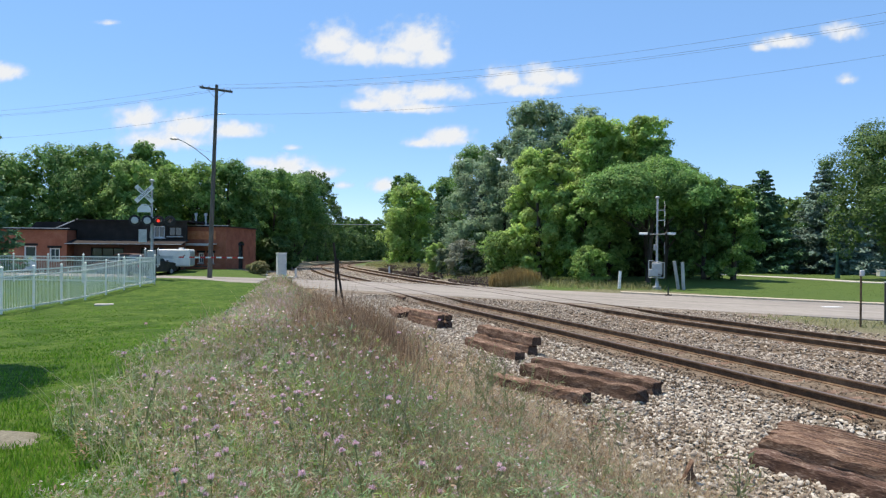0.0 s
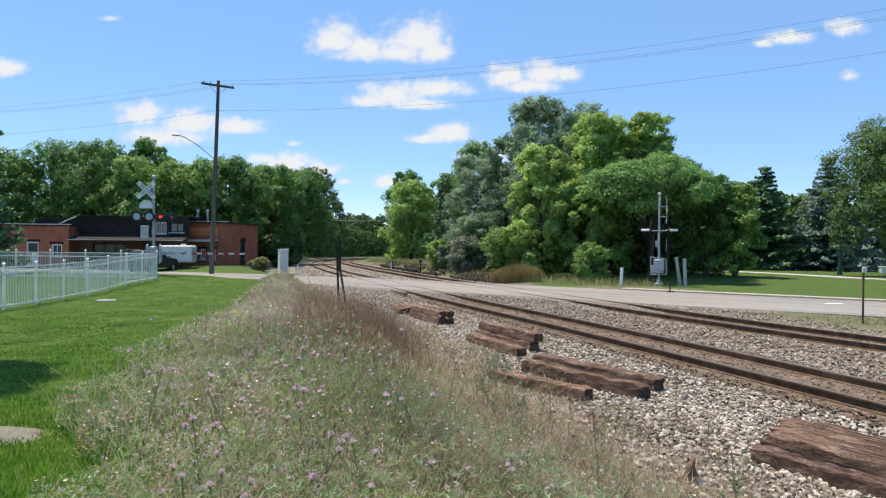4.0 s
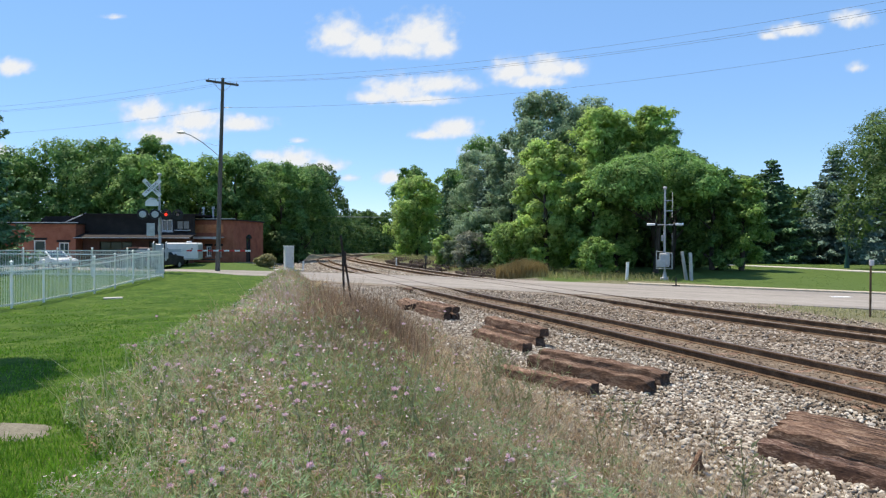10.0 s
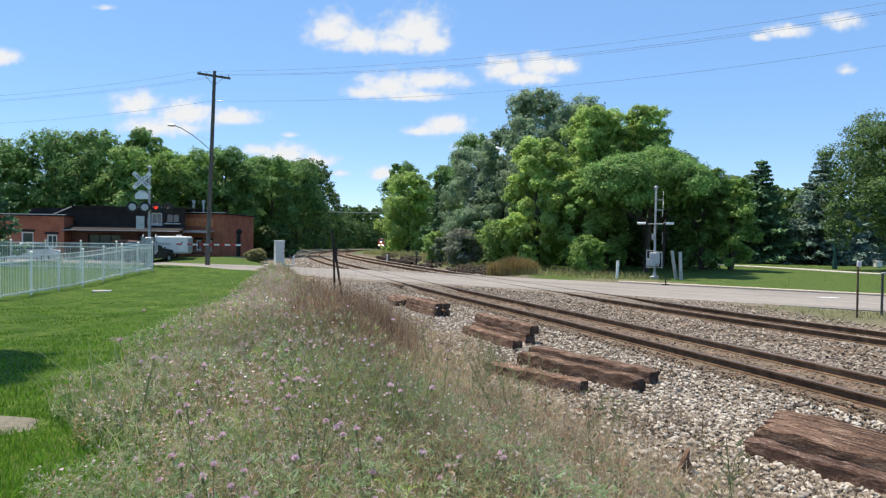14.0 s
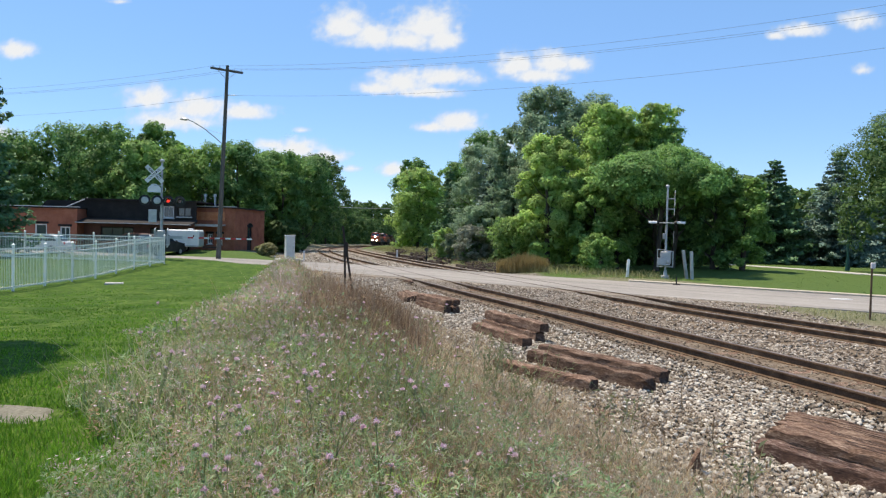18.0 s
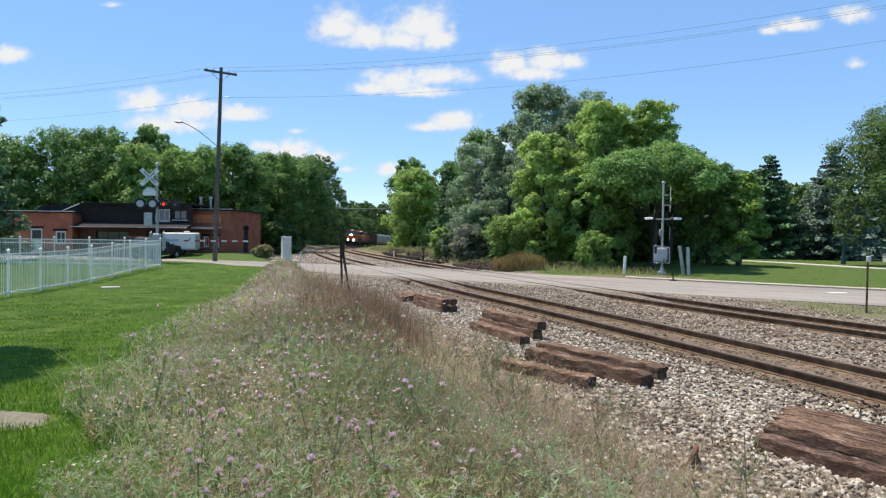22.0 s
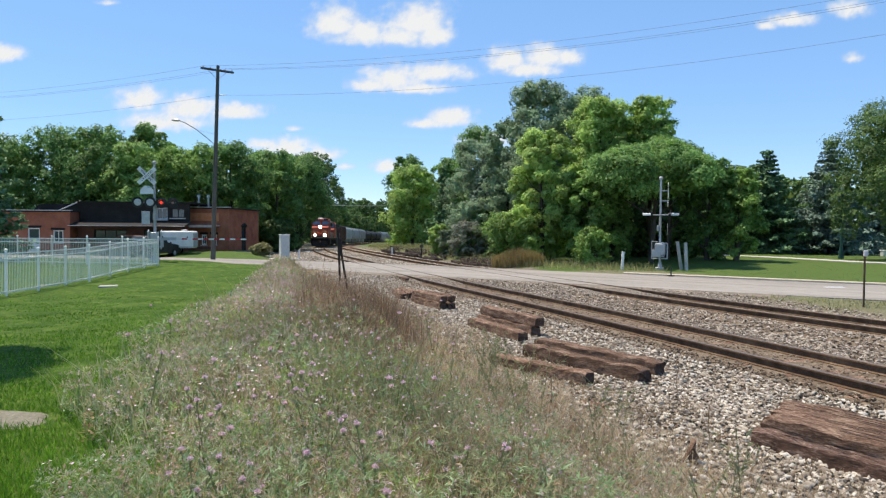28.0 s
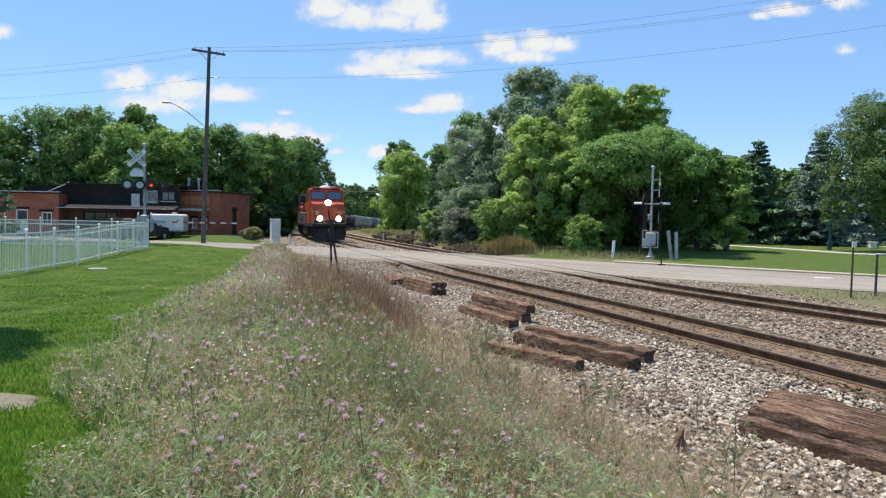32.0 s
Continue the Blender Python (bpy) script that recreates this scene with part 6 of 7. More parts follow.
# ---------------------------------------------------------------- weeds and lawn
def weed_points(rng, n, y0, y1, d0=0.0, d1=1.0, power=1.0):
    """Places between the gravel (0) and the lawn (1), more of them near the camera."""
    y = y0 * (y1 / y0) ** (rng.uniform(0, 1, n) ** power)
    lo, hi = 4.9 + 0.3 * np.sin(y * 1.7), weeds_left(y) + 0.35 * np.sin(y * 2.3) + 0.2 * np.sin(y * 5.1)
    d = lo + (hi - lo) * rng.uniform(d0, d1, n)
    x = across(LINE_A, y) - d / 0.957
    ok = (np.hypot(x, y) > 0.75) & (road_gap(x, y) > 4.6)
    x, y, f = x[ok], y[ok], ((d - lo) / (hi - lo))[ok]
    return np.stack([x, y, ground_z(x, y) - 0.02], 1), f


def patch_noise(p, scale, seed):
    return np.array([noise.noise(Vector((a * scale, b * scale, seed))) for a, b in p[:, :2]])


def weed_height(f, y):
    """Low and sparse by the gravel, full in the middle, lower again at the lawn and far off."""
    edge = 0.47 - 0.22 * smooth(12, 21, y)
    return (0.12 + 0.88 * smooth(0, 1, (f - edge) / 0.17)) * (1 - 0.45 * smooth(0.86, 1.0, f)) * (1 - 0.2 * smooth(16, 34, y)) * (1 - 0.55 * smooth(11, 17, y) * (1 - smooth(0.4, 0.75, f))) * (1 + 0.25 * smooth(20, 28, y) * smooth(0.35, 0.65, f))


def in_dead_stand(p):
    """1 within the stand of dead stalks round the bent posts, and along the dry edge of the weeds, 0 outside."""
    x, y = p[:, 0] + 1.85 + 0.14 * (p[:, 1] - 15), p[:, 1]
    return np.clip(1 - smooth(0.55, 1.15, np.hypot(x / 1.2, (y - 13) / 5.5)) + (1 - smooth(0.0, 0.9, 0.25 - x - 0.1 * y)) * smooth(5.5, 7.5, y) * 0.8, 0, 1)


def build_weeds():
    rng = np.random.default_rng(21)
    for label, material, n, hmin, hmax, width, lean, seed, cut, d0, d1 in (
            ("tangled grey-green weeds beside the gravel", L_WEED, 20000, 0.2, 0.72, 0.009, 0.9, 1.0, -0.2, 0.12, 1.0),
            ("yellow-green grass among the weeds", L_GRASS, 10000, 0.2, 0.55, 0.008, 1.1, 14.0, 0.05, 0.2, 1.0),
            ("dry tan grass among the weeds", L_TAN, 16000, 0.2, 0.7, 0.005, 0.6, 5.0, -0.3, 0.0, 1.0),
            ("dead brown weed stalks by the gravel", L_BROWN, 26000, 0.2, 0.75, 0.006, 0.6, 9.0, -0.25, 0.0, 0.85),
            ("grey-brown dry stalks among the weeds", L_DRY, 22000, 0.3, 0.85, 0.0045, 0.6, 3.0, -0.2, 0.1, 0.95)):
        p, f = weed_points(rng, n, 1.1, 46, d0, d1)
        k = patch_noise(p, 0.45, seed) + 0.6 * patch_noise(p, 1.7, seed + 3)
        dry = material not in (L_WEED, L_GRASS)
        ok = (k > cut + rng.uniform(-0.4, 0.4, len(p))) & (rng.uniform(0, 1, len(p)) < np.where(dry & (f > 0.42), 0.6 + 0.4 * smooth(5, 13, p[:, 1]), 1.0)) & (rng.uniform(0, 1, len(p)) < 0.16 + 0.84 * smooth(0.36, 0.6, f))
        p, f, k = p[ok], f[ok], k[ok]
        dist = np.hypot(p[:, 0], p[:, 1])
        tall = rng.uniform(hmin, hmax, len(p)) * weed_height(f, p[:, 1]) * np.clip(0.85 + 0.8 * k, 0.4, 1.5)
        w = width * np.clip(dist / 5, 0.7, 5)
        me = blade_mesh("weeds", p, tall, rng.uniform(0.1, lean, len(p)), w, material, rng)
        tagged(new("weeds", me), label, "weeds", kind="stuff")
    # leafy sprays up the stems: a few narrow leaves spread from one node
    for material, n, seed, cut, size, each, d0, label in (
            (L_HERB, 15000, 2.0, -0.15, 0.062, 6, 0.1, "silvery green leafy sprays of the weeds"), (L_WEED, 13000, 8.0, -0.2, 0.052, 6, 0.1, "grey-green leafy sprays of the weeds"),
            (L_GRASS, 5200, 14.0, 0.0, 0.056, 6, 0.1, "yellow-green leafy sprays among the weeds"), (L_BROWN, 8500, 12.0, -0.2, 0.04, 5, 0.1, "withered brown sprays of the weeds"),
            (L_TAN, 3600, 6.0, -0.2, 0.045, 5, 0.1, "dry tan sprays and seed heads of the weeds"), (L_MAUVE, 7000, 17.0, -0.25, 0.03, 5, 0.1, "faded mauve-brown spent flower heads of the weeds"),
            (L_MAUVE, 5000, 23.0, -0.3, 0.032, 5, 0.72, "faded mauve-brown spent flower heads of the weeds")):
        q, f = weed_points(rng, n, 1.4, 44, d0, 1.0)
        k = patch_noise(q, 0.5, seed) + 0.4 * patch_noise(q, 1.9, seed + 2)
        ok = (k > cut + rng.uniform(-0.25, 0.25, len(q))) & (rng.uniform(0, 1, len(q)) < (0.04 if material in (L_HERB, L_WEED, L_GRASS) else 0.25) + (0.96 if material in (L_HERB, L_WEED, L_GRASS) else 0.75) * smooth(0.4, 0.6, f))
        if material in (L_HERB, L_GRASS, L_WEED):
            ok &= rng.uniform(0, 1, len(q)) < 1 - (0.6 if material is not L_WEED else 0.2) * smooth(9, 15, q[:, 1])
        ok &= rng.uniform(0, 1, len(q)) < 1 - (0.9 if material in (L_HERB, L_GRASS, L_WEED) else 0.75 if material is L_MAUVE else 0) * in_dead_stand(q)
        q, f = q[ok], f[ok]
        top = 0.64 * weed_height(f, q[:, 1])
        q[:, 2] += top * (0.12 + 0.88 * rng.uniform(0, 1, len(q)) ** (0.55 if material is not L_MAUVE else 0.25))
        L = np.repeat(size * rng.uniform(0.55, 1.35, len(q)) * np.clip(np.hypot(q[:, 0], q[:, 1]) / 5.5, 0.85, 3.2), each)
        a = rng.uniform(0, 2 * math.pi, len(L))
        rise = rng.uniform(-0.2, 1.3, len(L))
        out = unit(np.stack([np.cos(a), np.sin(a), rise], 1))
        c = np.repeat(q, each, 0) + out * (L * 0.45)[:, None] + rng.normal(0, 0.008, (len(L), 3))
        side = np.stack([-np.sin(a), np.cos(a), 0 * a], 1) + rng.normal(0, 0.25, (len(L), 3))
        w = unit(side) * (L * rng.uniform(0.05, 0.1, len(L)))[:, None]
        v = np.stack([c - out * (L * 0.5)[:, None], c - w, c + out * (L * 0.5)[:, None] - [0, 0, 0.004], c + w], 1)
        tagged(new("weed_sprays", raw_mesh("weed_sprays", v.reshape(-1, 3), np.arange(4 * len(L)).reshape(-1, 4), material)), label, "weeds", kind="stuff")
    # the reddish-brown stand round the bent posts
    for material, n in ((L_RUSTY, 20000), (L_DRY, 7000)):
        a, q = rng.uniform(0, 2 * math.pi, n), np.sqrt(rng.uniform(0, 1, n))
        y = 14.2 + 7.4 * q * np.sin(a)
        x = -2.3 - 0.15 * (y - 16) + rng.normal(0, 0.55, n) * (0.6 + 0.4 * smooth(8, 14, y))
        p = np.stack([x, y, ground_z(x, y) - 0.02], 1)
        tuft = 0.75 + 0.7 * patch_noise(p, 1.3, 31.0)
        me = blade_mesh("dry_weed_stand", p, rng.uniform(0.5, 1.25, n) * (1.1 - 0.3 * q) * (1 - 0.65 * smooth(13.5, 17.5, y)) * (0.45 + 0.55 * smooth(8, 13.5, y)) * np.clip(tuft, 0.45, 1.2), rng.uniform(0.05, 0.45, n), 0.0008 * np.clip(y, 7, 18), material, rng)
        tagged(new("dry_weed_stand", me), "tall dead brown weeds round the bent posts", "weeds", kind="stuff")
        pick = rng.uniform(0, 1, n) < 0.5
        c = p[pick] + np.c_[rng.normal(0, 0.06, (pick.sum(), 2)), rng.uniform(0.25, 1.05, pick.sum()) * (1 - 0.65 * smooth(13.5, 17.5, y[pick])) * (0.45 + 0.55 * smooth(8, 13.5, y[pick])) * np.clip(tuft[pick], 0.4, 1.2)]
        me = leaf_mesh("dry_weed_stand", c, rng.normal(0, 1, c.shape), rng.uniform(0.03, 0.07, len(c)), material, rng, 0.35)
        tagged(new("dry_weed_stand", me), "dry seed heads of the dead brown weeds", "weeds", kind="stuff")
    # arching tussocks of long grass close by
    for material, count, seed, label in ((L_GRASS, 80, 41, "arching tussocks of long green grass"), (L_TAN, 40, 42, "dry tan tussocks of long grass")):
        tr = np.random.default_rng(seed)
        q, f = weed_points(tr, count, 1.6, 14, 0.3, 0.84, 0.9)
        each = 46
        p = np.repeat(q, each, 0) + np.c_[tr.normal(0, 0.06, (len(q) * each, 2)), np.zeros(len(q) * each)]
        me = blade_mesh("grass_tussocks", p, tr.uniform(0.25, 0.62, len(p)) * np.repeat(weed_height(f, q[:, 1]), each), tr.uniform(0.15, 1.1, len(p)), tr.uniform(0.004, 0.009, len(p)), material, tr)
        tagged(new("grass_tussocks", me), label, "grass", kind="stuff")
    # long dry stems leaning out of the weeds
    for material, count in ((L_TAN, 70), (L_WEED, 110)):
        q, f = weed_points(rng, count, 2.0, 9, 0.5, 0.98)
        me = blade_mesh("leaning_stems", q, rng.uniform(0.4, 0.75, len(q)) * weed_height(f, q[:, 1]), rng.uniform(0.4, 1.3, len(q)), np.full(len(q), 0.008), material, rng)
        tagged(new("leaning_stems", me), "long leaning stems standing out of the weeds", "weeds", kind="stuff")
    # leafy stems of the weeds close by
    for material, count, h0, h1, label in ((L_HERB, 1500, 0.3, 0.62, "leafy silver-green herb stems among the weeds"), (L_BROWN, 420, 0.35, 0.7, "withered brown herb stems among the weeds")):
        q, f = weed_points(rng, count, 1.7, 13, 0.22, 1.0)
        tall = rng.uniform(h0, h1, len(q)) * weed_height(f, q[:, 1])
        each = 22
        t = np.tile(np.linspace(0.12, 1, each), len(q))
        a = rng.uniform(0, 2 * math.pi, len(t))
        lean = np.repeat(rng.normal(0, 0.16, (len(q), 2)), each, 0) * (np.repeat(tall, each) * t)[:, None]
        L = rng.uniform(0.035, 0.085, len(t)) * (1.15 - 0.6 * t)
        out = np.stack([np.cos(a), np.sin(a), 0 * a], 1)
        c = np.repeat(q, each, 0) + np.c_[lean, np.repeat(tall, each) * t] + out * (L * 0.5)[:, None]
        n3 = np.c_[-np.cos(a) * 0.5, -np.sin(a) * 0.5, np.ones(len(a))] + rng.normal(0, 0.25, (len(a), 3))
        tagged(new("herb_leaves", leaf_mesh("herb_leaves", c, n3, L, material, rng, 0.3)), label, "weeds", kind="stuff")
    # short dry thatch between the weeds and the gravel
    for material, n, label in ((L_TAN, 26000, "short dry tan thatch on bare earth"), (L_BROWN, 20000, "short dead brown thatch on bare earth")):
        p, f = weed_points(rng, n, 2.0, 40, -0.12, 0.6)
        dist = np.hypot(p[:, 0], p[:, 1])
        me = blade_mesh("thatch", p, rng.uniform(0.03, 0.2, len(p)), rng.uniform(0.3, 1.6, len(p)), 0.006 * np.clip(dist / 6, 0.8, 4), material, rng)
        tagged(new("thatch", me), label, "dry grass", kind="stuff")
    # the brown clump by the road
    n = 5000
    a, q = rng.uniform(0, 2 * math.pi, n), np.sqrt(rng.uniform(0, 1, n))
    x, y = 4.7 + 1.7 * q * np.cos(a), 45.2 + 1.0 * q * np.sin(a)
    p = np.stack([x, y, ground_z(x, y) - 0.02], 1)
    me = blade_mesh("dry_grass_clump", p, rng.uniform(0.7, 1.35, n) * (1.1 - 0.4 * q), rng.uniform(0.05, 0.3, n), np.full(n, 0.03), L_RUSSET, rng)
    tagged(new("dry_grass_clump", me), "clump of dead brown grass by the road", "weeds", kind="stuff")
    # rough grass along the brush and the second track
    n = 16000
    y = rng.uniform(22, 110, n)
    d = np.where(y < 40, rng.uniform(2.9, 6.5, n), rng.uniform(2.8, 9.5, n))
    x = across(LINE_B, y) + d / 0.9
    ok = road_gap(x, y) > 4.8
    p = np.stack([x, y, ground_z(x, y) - 0.02], 1)[ok]
    me = blade_mesh("rough_grass", p, rng.uniform(0.1, 0.5, len(p)) * np.where(p[:, 1] < 40, 0.35, 1.1), rng.uniform(0.3, 1.2, len(p)), np.full(len(p), 0.03), L_ROUGH, rng)
    tagged(new("rough_grass", me), "rough yellowing grass along the second track", "grass", kind="stuff")
    # flower heads far off
    p, f = weed_points(rng, 2600, 3.2, 40, 0.45, 1.0)
    k = patch_noise(p, 0.5, 7.0) - 2 * (rng.uniform(0, 1, len(p)) < 0.9 * in_dead_stand(p))
    p = p[k > -0.1]
    p[:, 2] += rng.uniform(0.42, 0.72, len(p)) * weed_height(f[k > -0.1], p[:, 1])
    dist = np.hypot(p[:, 0], p[:, 1])
    me = leaf_mesh("far_flowers", p, rng.normal(0, 0.6, p.shape) + [0, 0, 1], rng.uniform(0.018, 0.032, len(p)) * np.clip(dist / 8, 1, 2.2), L_FLOWER, rng, 0.9)
    tagged(new("far_flowers", me), "small pink-purple flowers over the weeds", "flowers", kind="stuff")


build_weeds()


def knapweed(seed):
    """One plant: a forked stem with narrow leaves and shaggy pink heads."""
    rng = random.Random(seed)
    nr = np.random.default_rng(seed)
    ob = thing("knapweed", Matrix(), "grey-green knapweed with shaggy pink-purple flower heads", "wildflower", "flowering knapweeds")
    h = rng.uniform(0.55, 0.8)
    stem, leaves, heads = Shape(), [], []
    lean = Vector((rng.uniform(-0.4, 0.4), rng.uniform(-0.4, 0.4), 1))
    top = lean * h
    stem.pipe([(0, 0, -0.03), top * 0.5, top], 0.0035, 5)
    heads.append(top)
    for k in range(rng.randint(2, 5)):
        a = top * rng.uniform(0.3, 0.8)
        w = rng.uniform(0, 2 * math.pi)
        b = a + Vector((math.cos(w) * 0.7, math.sin(w) * 0.7, 1)) * rng.uniform(0.12, 0.36)
        part("side_stem", Shape().tube(a, b, 0.0025, 0.0016, 4, False), L_WEED, ob)
        heads.append(b)
        for t in (0.3, 0.6):
            leaves.append(a.lerp(b, t))
    for t in range(14):
        leaves.append(top * rng.uniform(0.05, 0.9))
    part("stem", stem, L_WEED, ob)
    c = np.array([tuple(v) for v in leaves]) + nr.normal(0, 0.02, (len(leaves), 3))
    lf = new("leaves", leaf_mesh("leaves", c, nr.normal(0, 1, c.shape), nr.uniform(0.05, 0.1, len(c)), L_WEED, nr, 0.18))
    lf.parent = ob
    for v in heads:
        q = part("flower_head", Shape().ball(v.x, v.y, v.z, 0.007, 0.007, 0.01, 7, 5), L_WEED, ob, "scaly bud with pink florets")
        n = 26
        d = nr.normal(size=(n, 3))
        d[:, 2] = np.abs(d[:, 2]) + 0.35
        d /= np.linalg.norm(d, axis=1, keepdims=True)
        nrm = np.cross(d, nr.normal(size=(n, 3)))
        f = new("petals", leaf_mesh("petals", np.array(v)[None] + [0, 0, 0.012] + d * 0.013, nrm, nr.uniform(0.018, 0.032, n), L_FLOWER, nr, 0.35))
        f.parent = q
    return ob


def wiry_weed(seed):
    """A thin upright weed with a few side shoots and narrow leaves."""
    rng, nr = random.Random(seed), np.random.default_rng(seed)
    ob = thing("wiry_weed", Matrix(), "thin wiry green weed growing at the gravel's edge", "weed", "wiry weeds by the gravel")
    h = rng.uniform(0.55, 0.9)
    top = Vector((rng.uniform(-0.35, 0.35), rng.uniform(-0.35, 0.35), 1)) * h
    part("stem", Shape().pipe([(0, 0, -0.03), top * 0.45 + Vector((0.015, 0, 0)), top], 0.0027, 5), L_WEED, ob)
    spots = [top * rng.uniform(0.05, 1.0) for k in range(16)]
    for k in range(rng.randint(4, 7)):
        a, w = top * rng.uniform(0.15, 0.8), rng.uniform(0, 2 * math.pi)
        b = a + Vector((math.cos(w) * 0.85, math.sin(w) * 0.85, 1)) * rng.uniform(0.14, 0.34)
        part("side_stem", Shape().tube(a, b, 0.003, 0.0015, 4, False), L_WEED, ob)
        spots += [a.lerp(b, t) for t in (0.3, 0.55, 0.8, 1.0)]
    c = np.array([tuple(v) for v in spots]) + nr.normal(0, 0.015, (len(spots), 3))
    lf = new("leaves", leaf_mesh("leaves", c, nr.normal(0, 1, c.shape), nr.uniform(0.04, 0.09, len(c)), L_WEED, nr, 0.2))
    lf.parent = ob
    return ob


def plant_wiry_weeds():
    rng = np.random.default_rng(18)
    kinds = [wiry_weed(s) for s in range(70, 74)]
    p, f = weed_points(rng, 60, 3.6, 13, 0.12, 0.5)
    out = []
    by_ties = [(x, y, float(ground_z(x, y))) for x, y in ((0.7, 7.7), (0.45, 8.6), (0.75, 7.25), (0.55, 7.45), (0.9, 8.0), (0.3, 7.9), (0.6, 6.9), (0.85, 7.6), (0.5, 8.1))]
    for i, q in enumerate([*by_ties, *p[:15]]):
        m = pose(q[0], q[1], q[2], rng.uniform(-9, 9), rng.uniform(-9, 9), rng.uniform(0, 360))
        if i < 4:
            kinds[i].matrix_world = m
            out.append((kinds[i], m))
        else:
            out.append((copy_thing(kinds[i % 4], m), m))
    return out


SWAYING = plant_wiry_weeds()


def plant_knapweed():
    rng = np.random.default_rng(8)
    kinds = [knapweed(s) for s in range(5)]
    p, f = weed_points(rng, 400, 1.7, 10, 0.42, 1.0, 0.9)
    p = p[(p[:, 1] > 2.3) & (p[:, 0] < 0.05 * p[:, 1]) & (p[:, 0] > -0.5 * p[:, 1])]
    out = []
    for i, q in enumerate(p[:28]):
        m = pose(q[0], q[1], q[2], 0, 0, rng.uniform(0, 360))
        if i < 5:
            kinds[i].matrix_world = m
            out.append((kinds[i], m))
        else:
            out.append((copy_thing(kinds[i % 5], m), m))
    return out


SWAYING += plant_knapweed()


def build_lawn():
    rng = np.random.default_rng(31)
    n = 140000
    y = 2.5 * (34 / 2.5) ** (rng.uniform(0, 1, n) ** 0.85)
    left = weeds_left(y) / 0.957
    x = across(LINE_A, y) - left - rng.uniform(-0.4, 1, n) * np.clip(0.9 * y, 2, 13)
    ok = (x > -13.9) & (rng.uniform(0, 1, n) > smooth(14, 34, np.hypot(x, y))) & (np.hypot((x + 3.95) / 0.56, (y - 6.0) / 0.28) > rng.uniform(0.6, 1.15, n))
    p = np.stack([x, y, ground_z(x, y) - 0.005], 1)[ok]
    dist = np.hypot(p[:, 0], p[:, 1])
    me = blade_mesh("lawn_grass", p, rng.uniform(0.025, 0.06, len(p)) * np.clip(8.5 / dist, 0.4, 1.0) * (1 + 0.9 * (1 - smooth(5.2, 6.4, p[:, 1]))), rng.uniform(0.2, 0.8, len(p)), 0.0055 * np.clip(dist / 4, 1, 5), L_LAWN, rng)
    tagged(new("lawn_grass", me), "short bright green mown lawn grass", "grass", kind="stuff")
    n = 26000
    x, y = rng.uniform(12, 50, n), rng.uniform(24, 64, n)
    far = y > np.interp(x, ROAD[::-1, 0], ROAD[::-1, 1])
    ok = far & (road_gap(x, y) > 4.5)
    p = np.stack([x, y, ground_z(x, y) - 0.01], 1)[ok]
    me = blade_mesh("lawn_grass", p, rng.uniform(0.015, 0.04, len(p)), rng.uniform(0.4, 1.2, len(p)), np.full(len(p), 0.035), L_PARK, rng)
    tagged(new("lawn_grass", me), "mown park lawn across the road", "grass", kind="stuff")


build_lawn()


def bare_patch():
    vs, fs = [(-3.95, 6.0)], []
    for ring in (0.5, 0.8, 1.0):
        for k in range(28):
            a = 2 * math.pi * k / 28
            e = ring * (1 + 0.45 * noise.noise(Vector((math.cos(a) * 2.4, math.sin(a) * 2.4, 4.4))) * ring)
            vs.append((-3.95 + 0.56 * e * math.cos(a), 6.0 + 0.28 * e * math.sin(a) - 0.12 * e * math.cos(a)))
    fs = [(0, 1 + k, 1 + (k + 1) % 28) for k in range(28)]
    for r in range(2):
        fs += [(1 + 28 * r + k, 29 + 28 * r + k, 29 + 28 * r + (k + 1) % 28, 1 + 28 * r + (k + 1) % 28) for k in range(28)]
    v = [(x, y, float(ground_z(x, y)) + (0.02 if i < 57 else -0.03)) for i, (x, y) in enumerate(vs)]
    ob = part("bare_earth", Shape().add(v, fs), M_EARTH, None, "", True)
    tagged(ob, "bare patch of trodden tan earth in the lawn", "earth", kind="structure")


bare_patch()


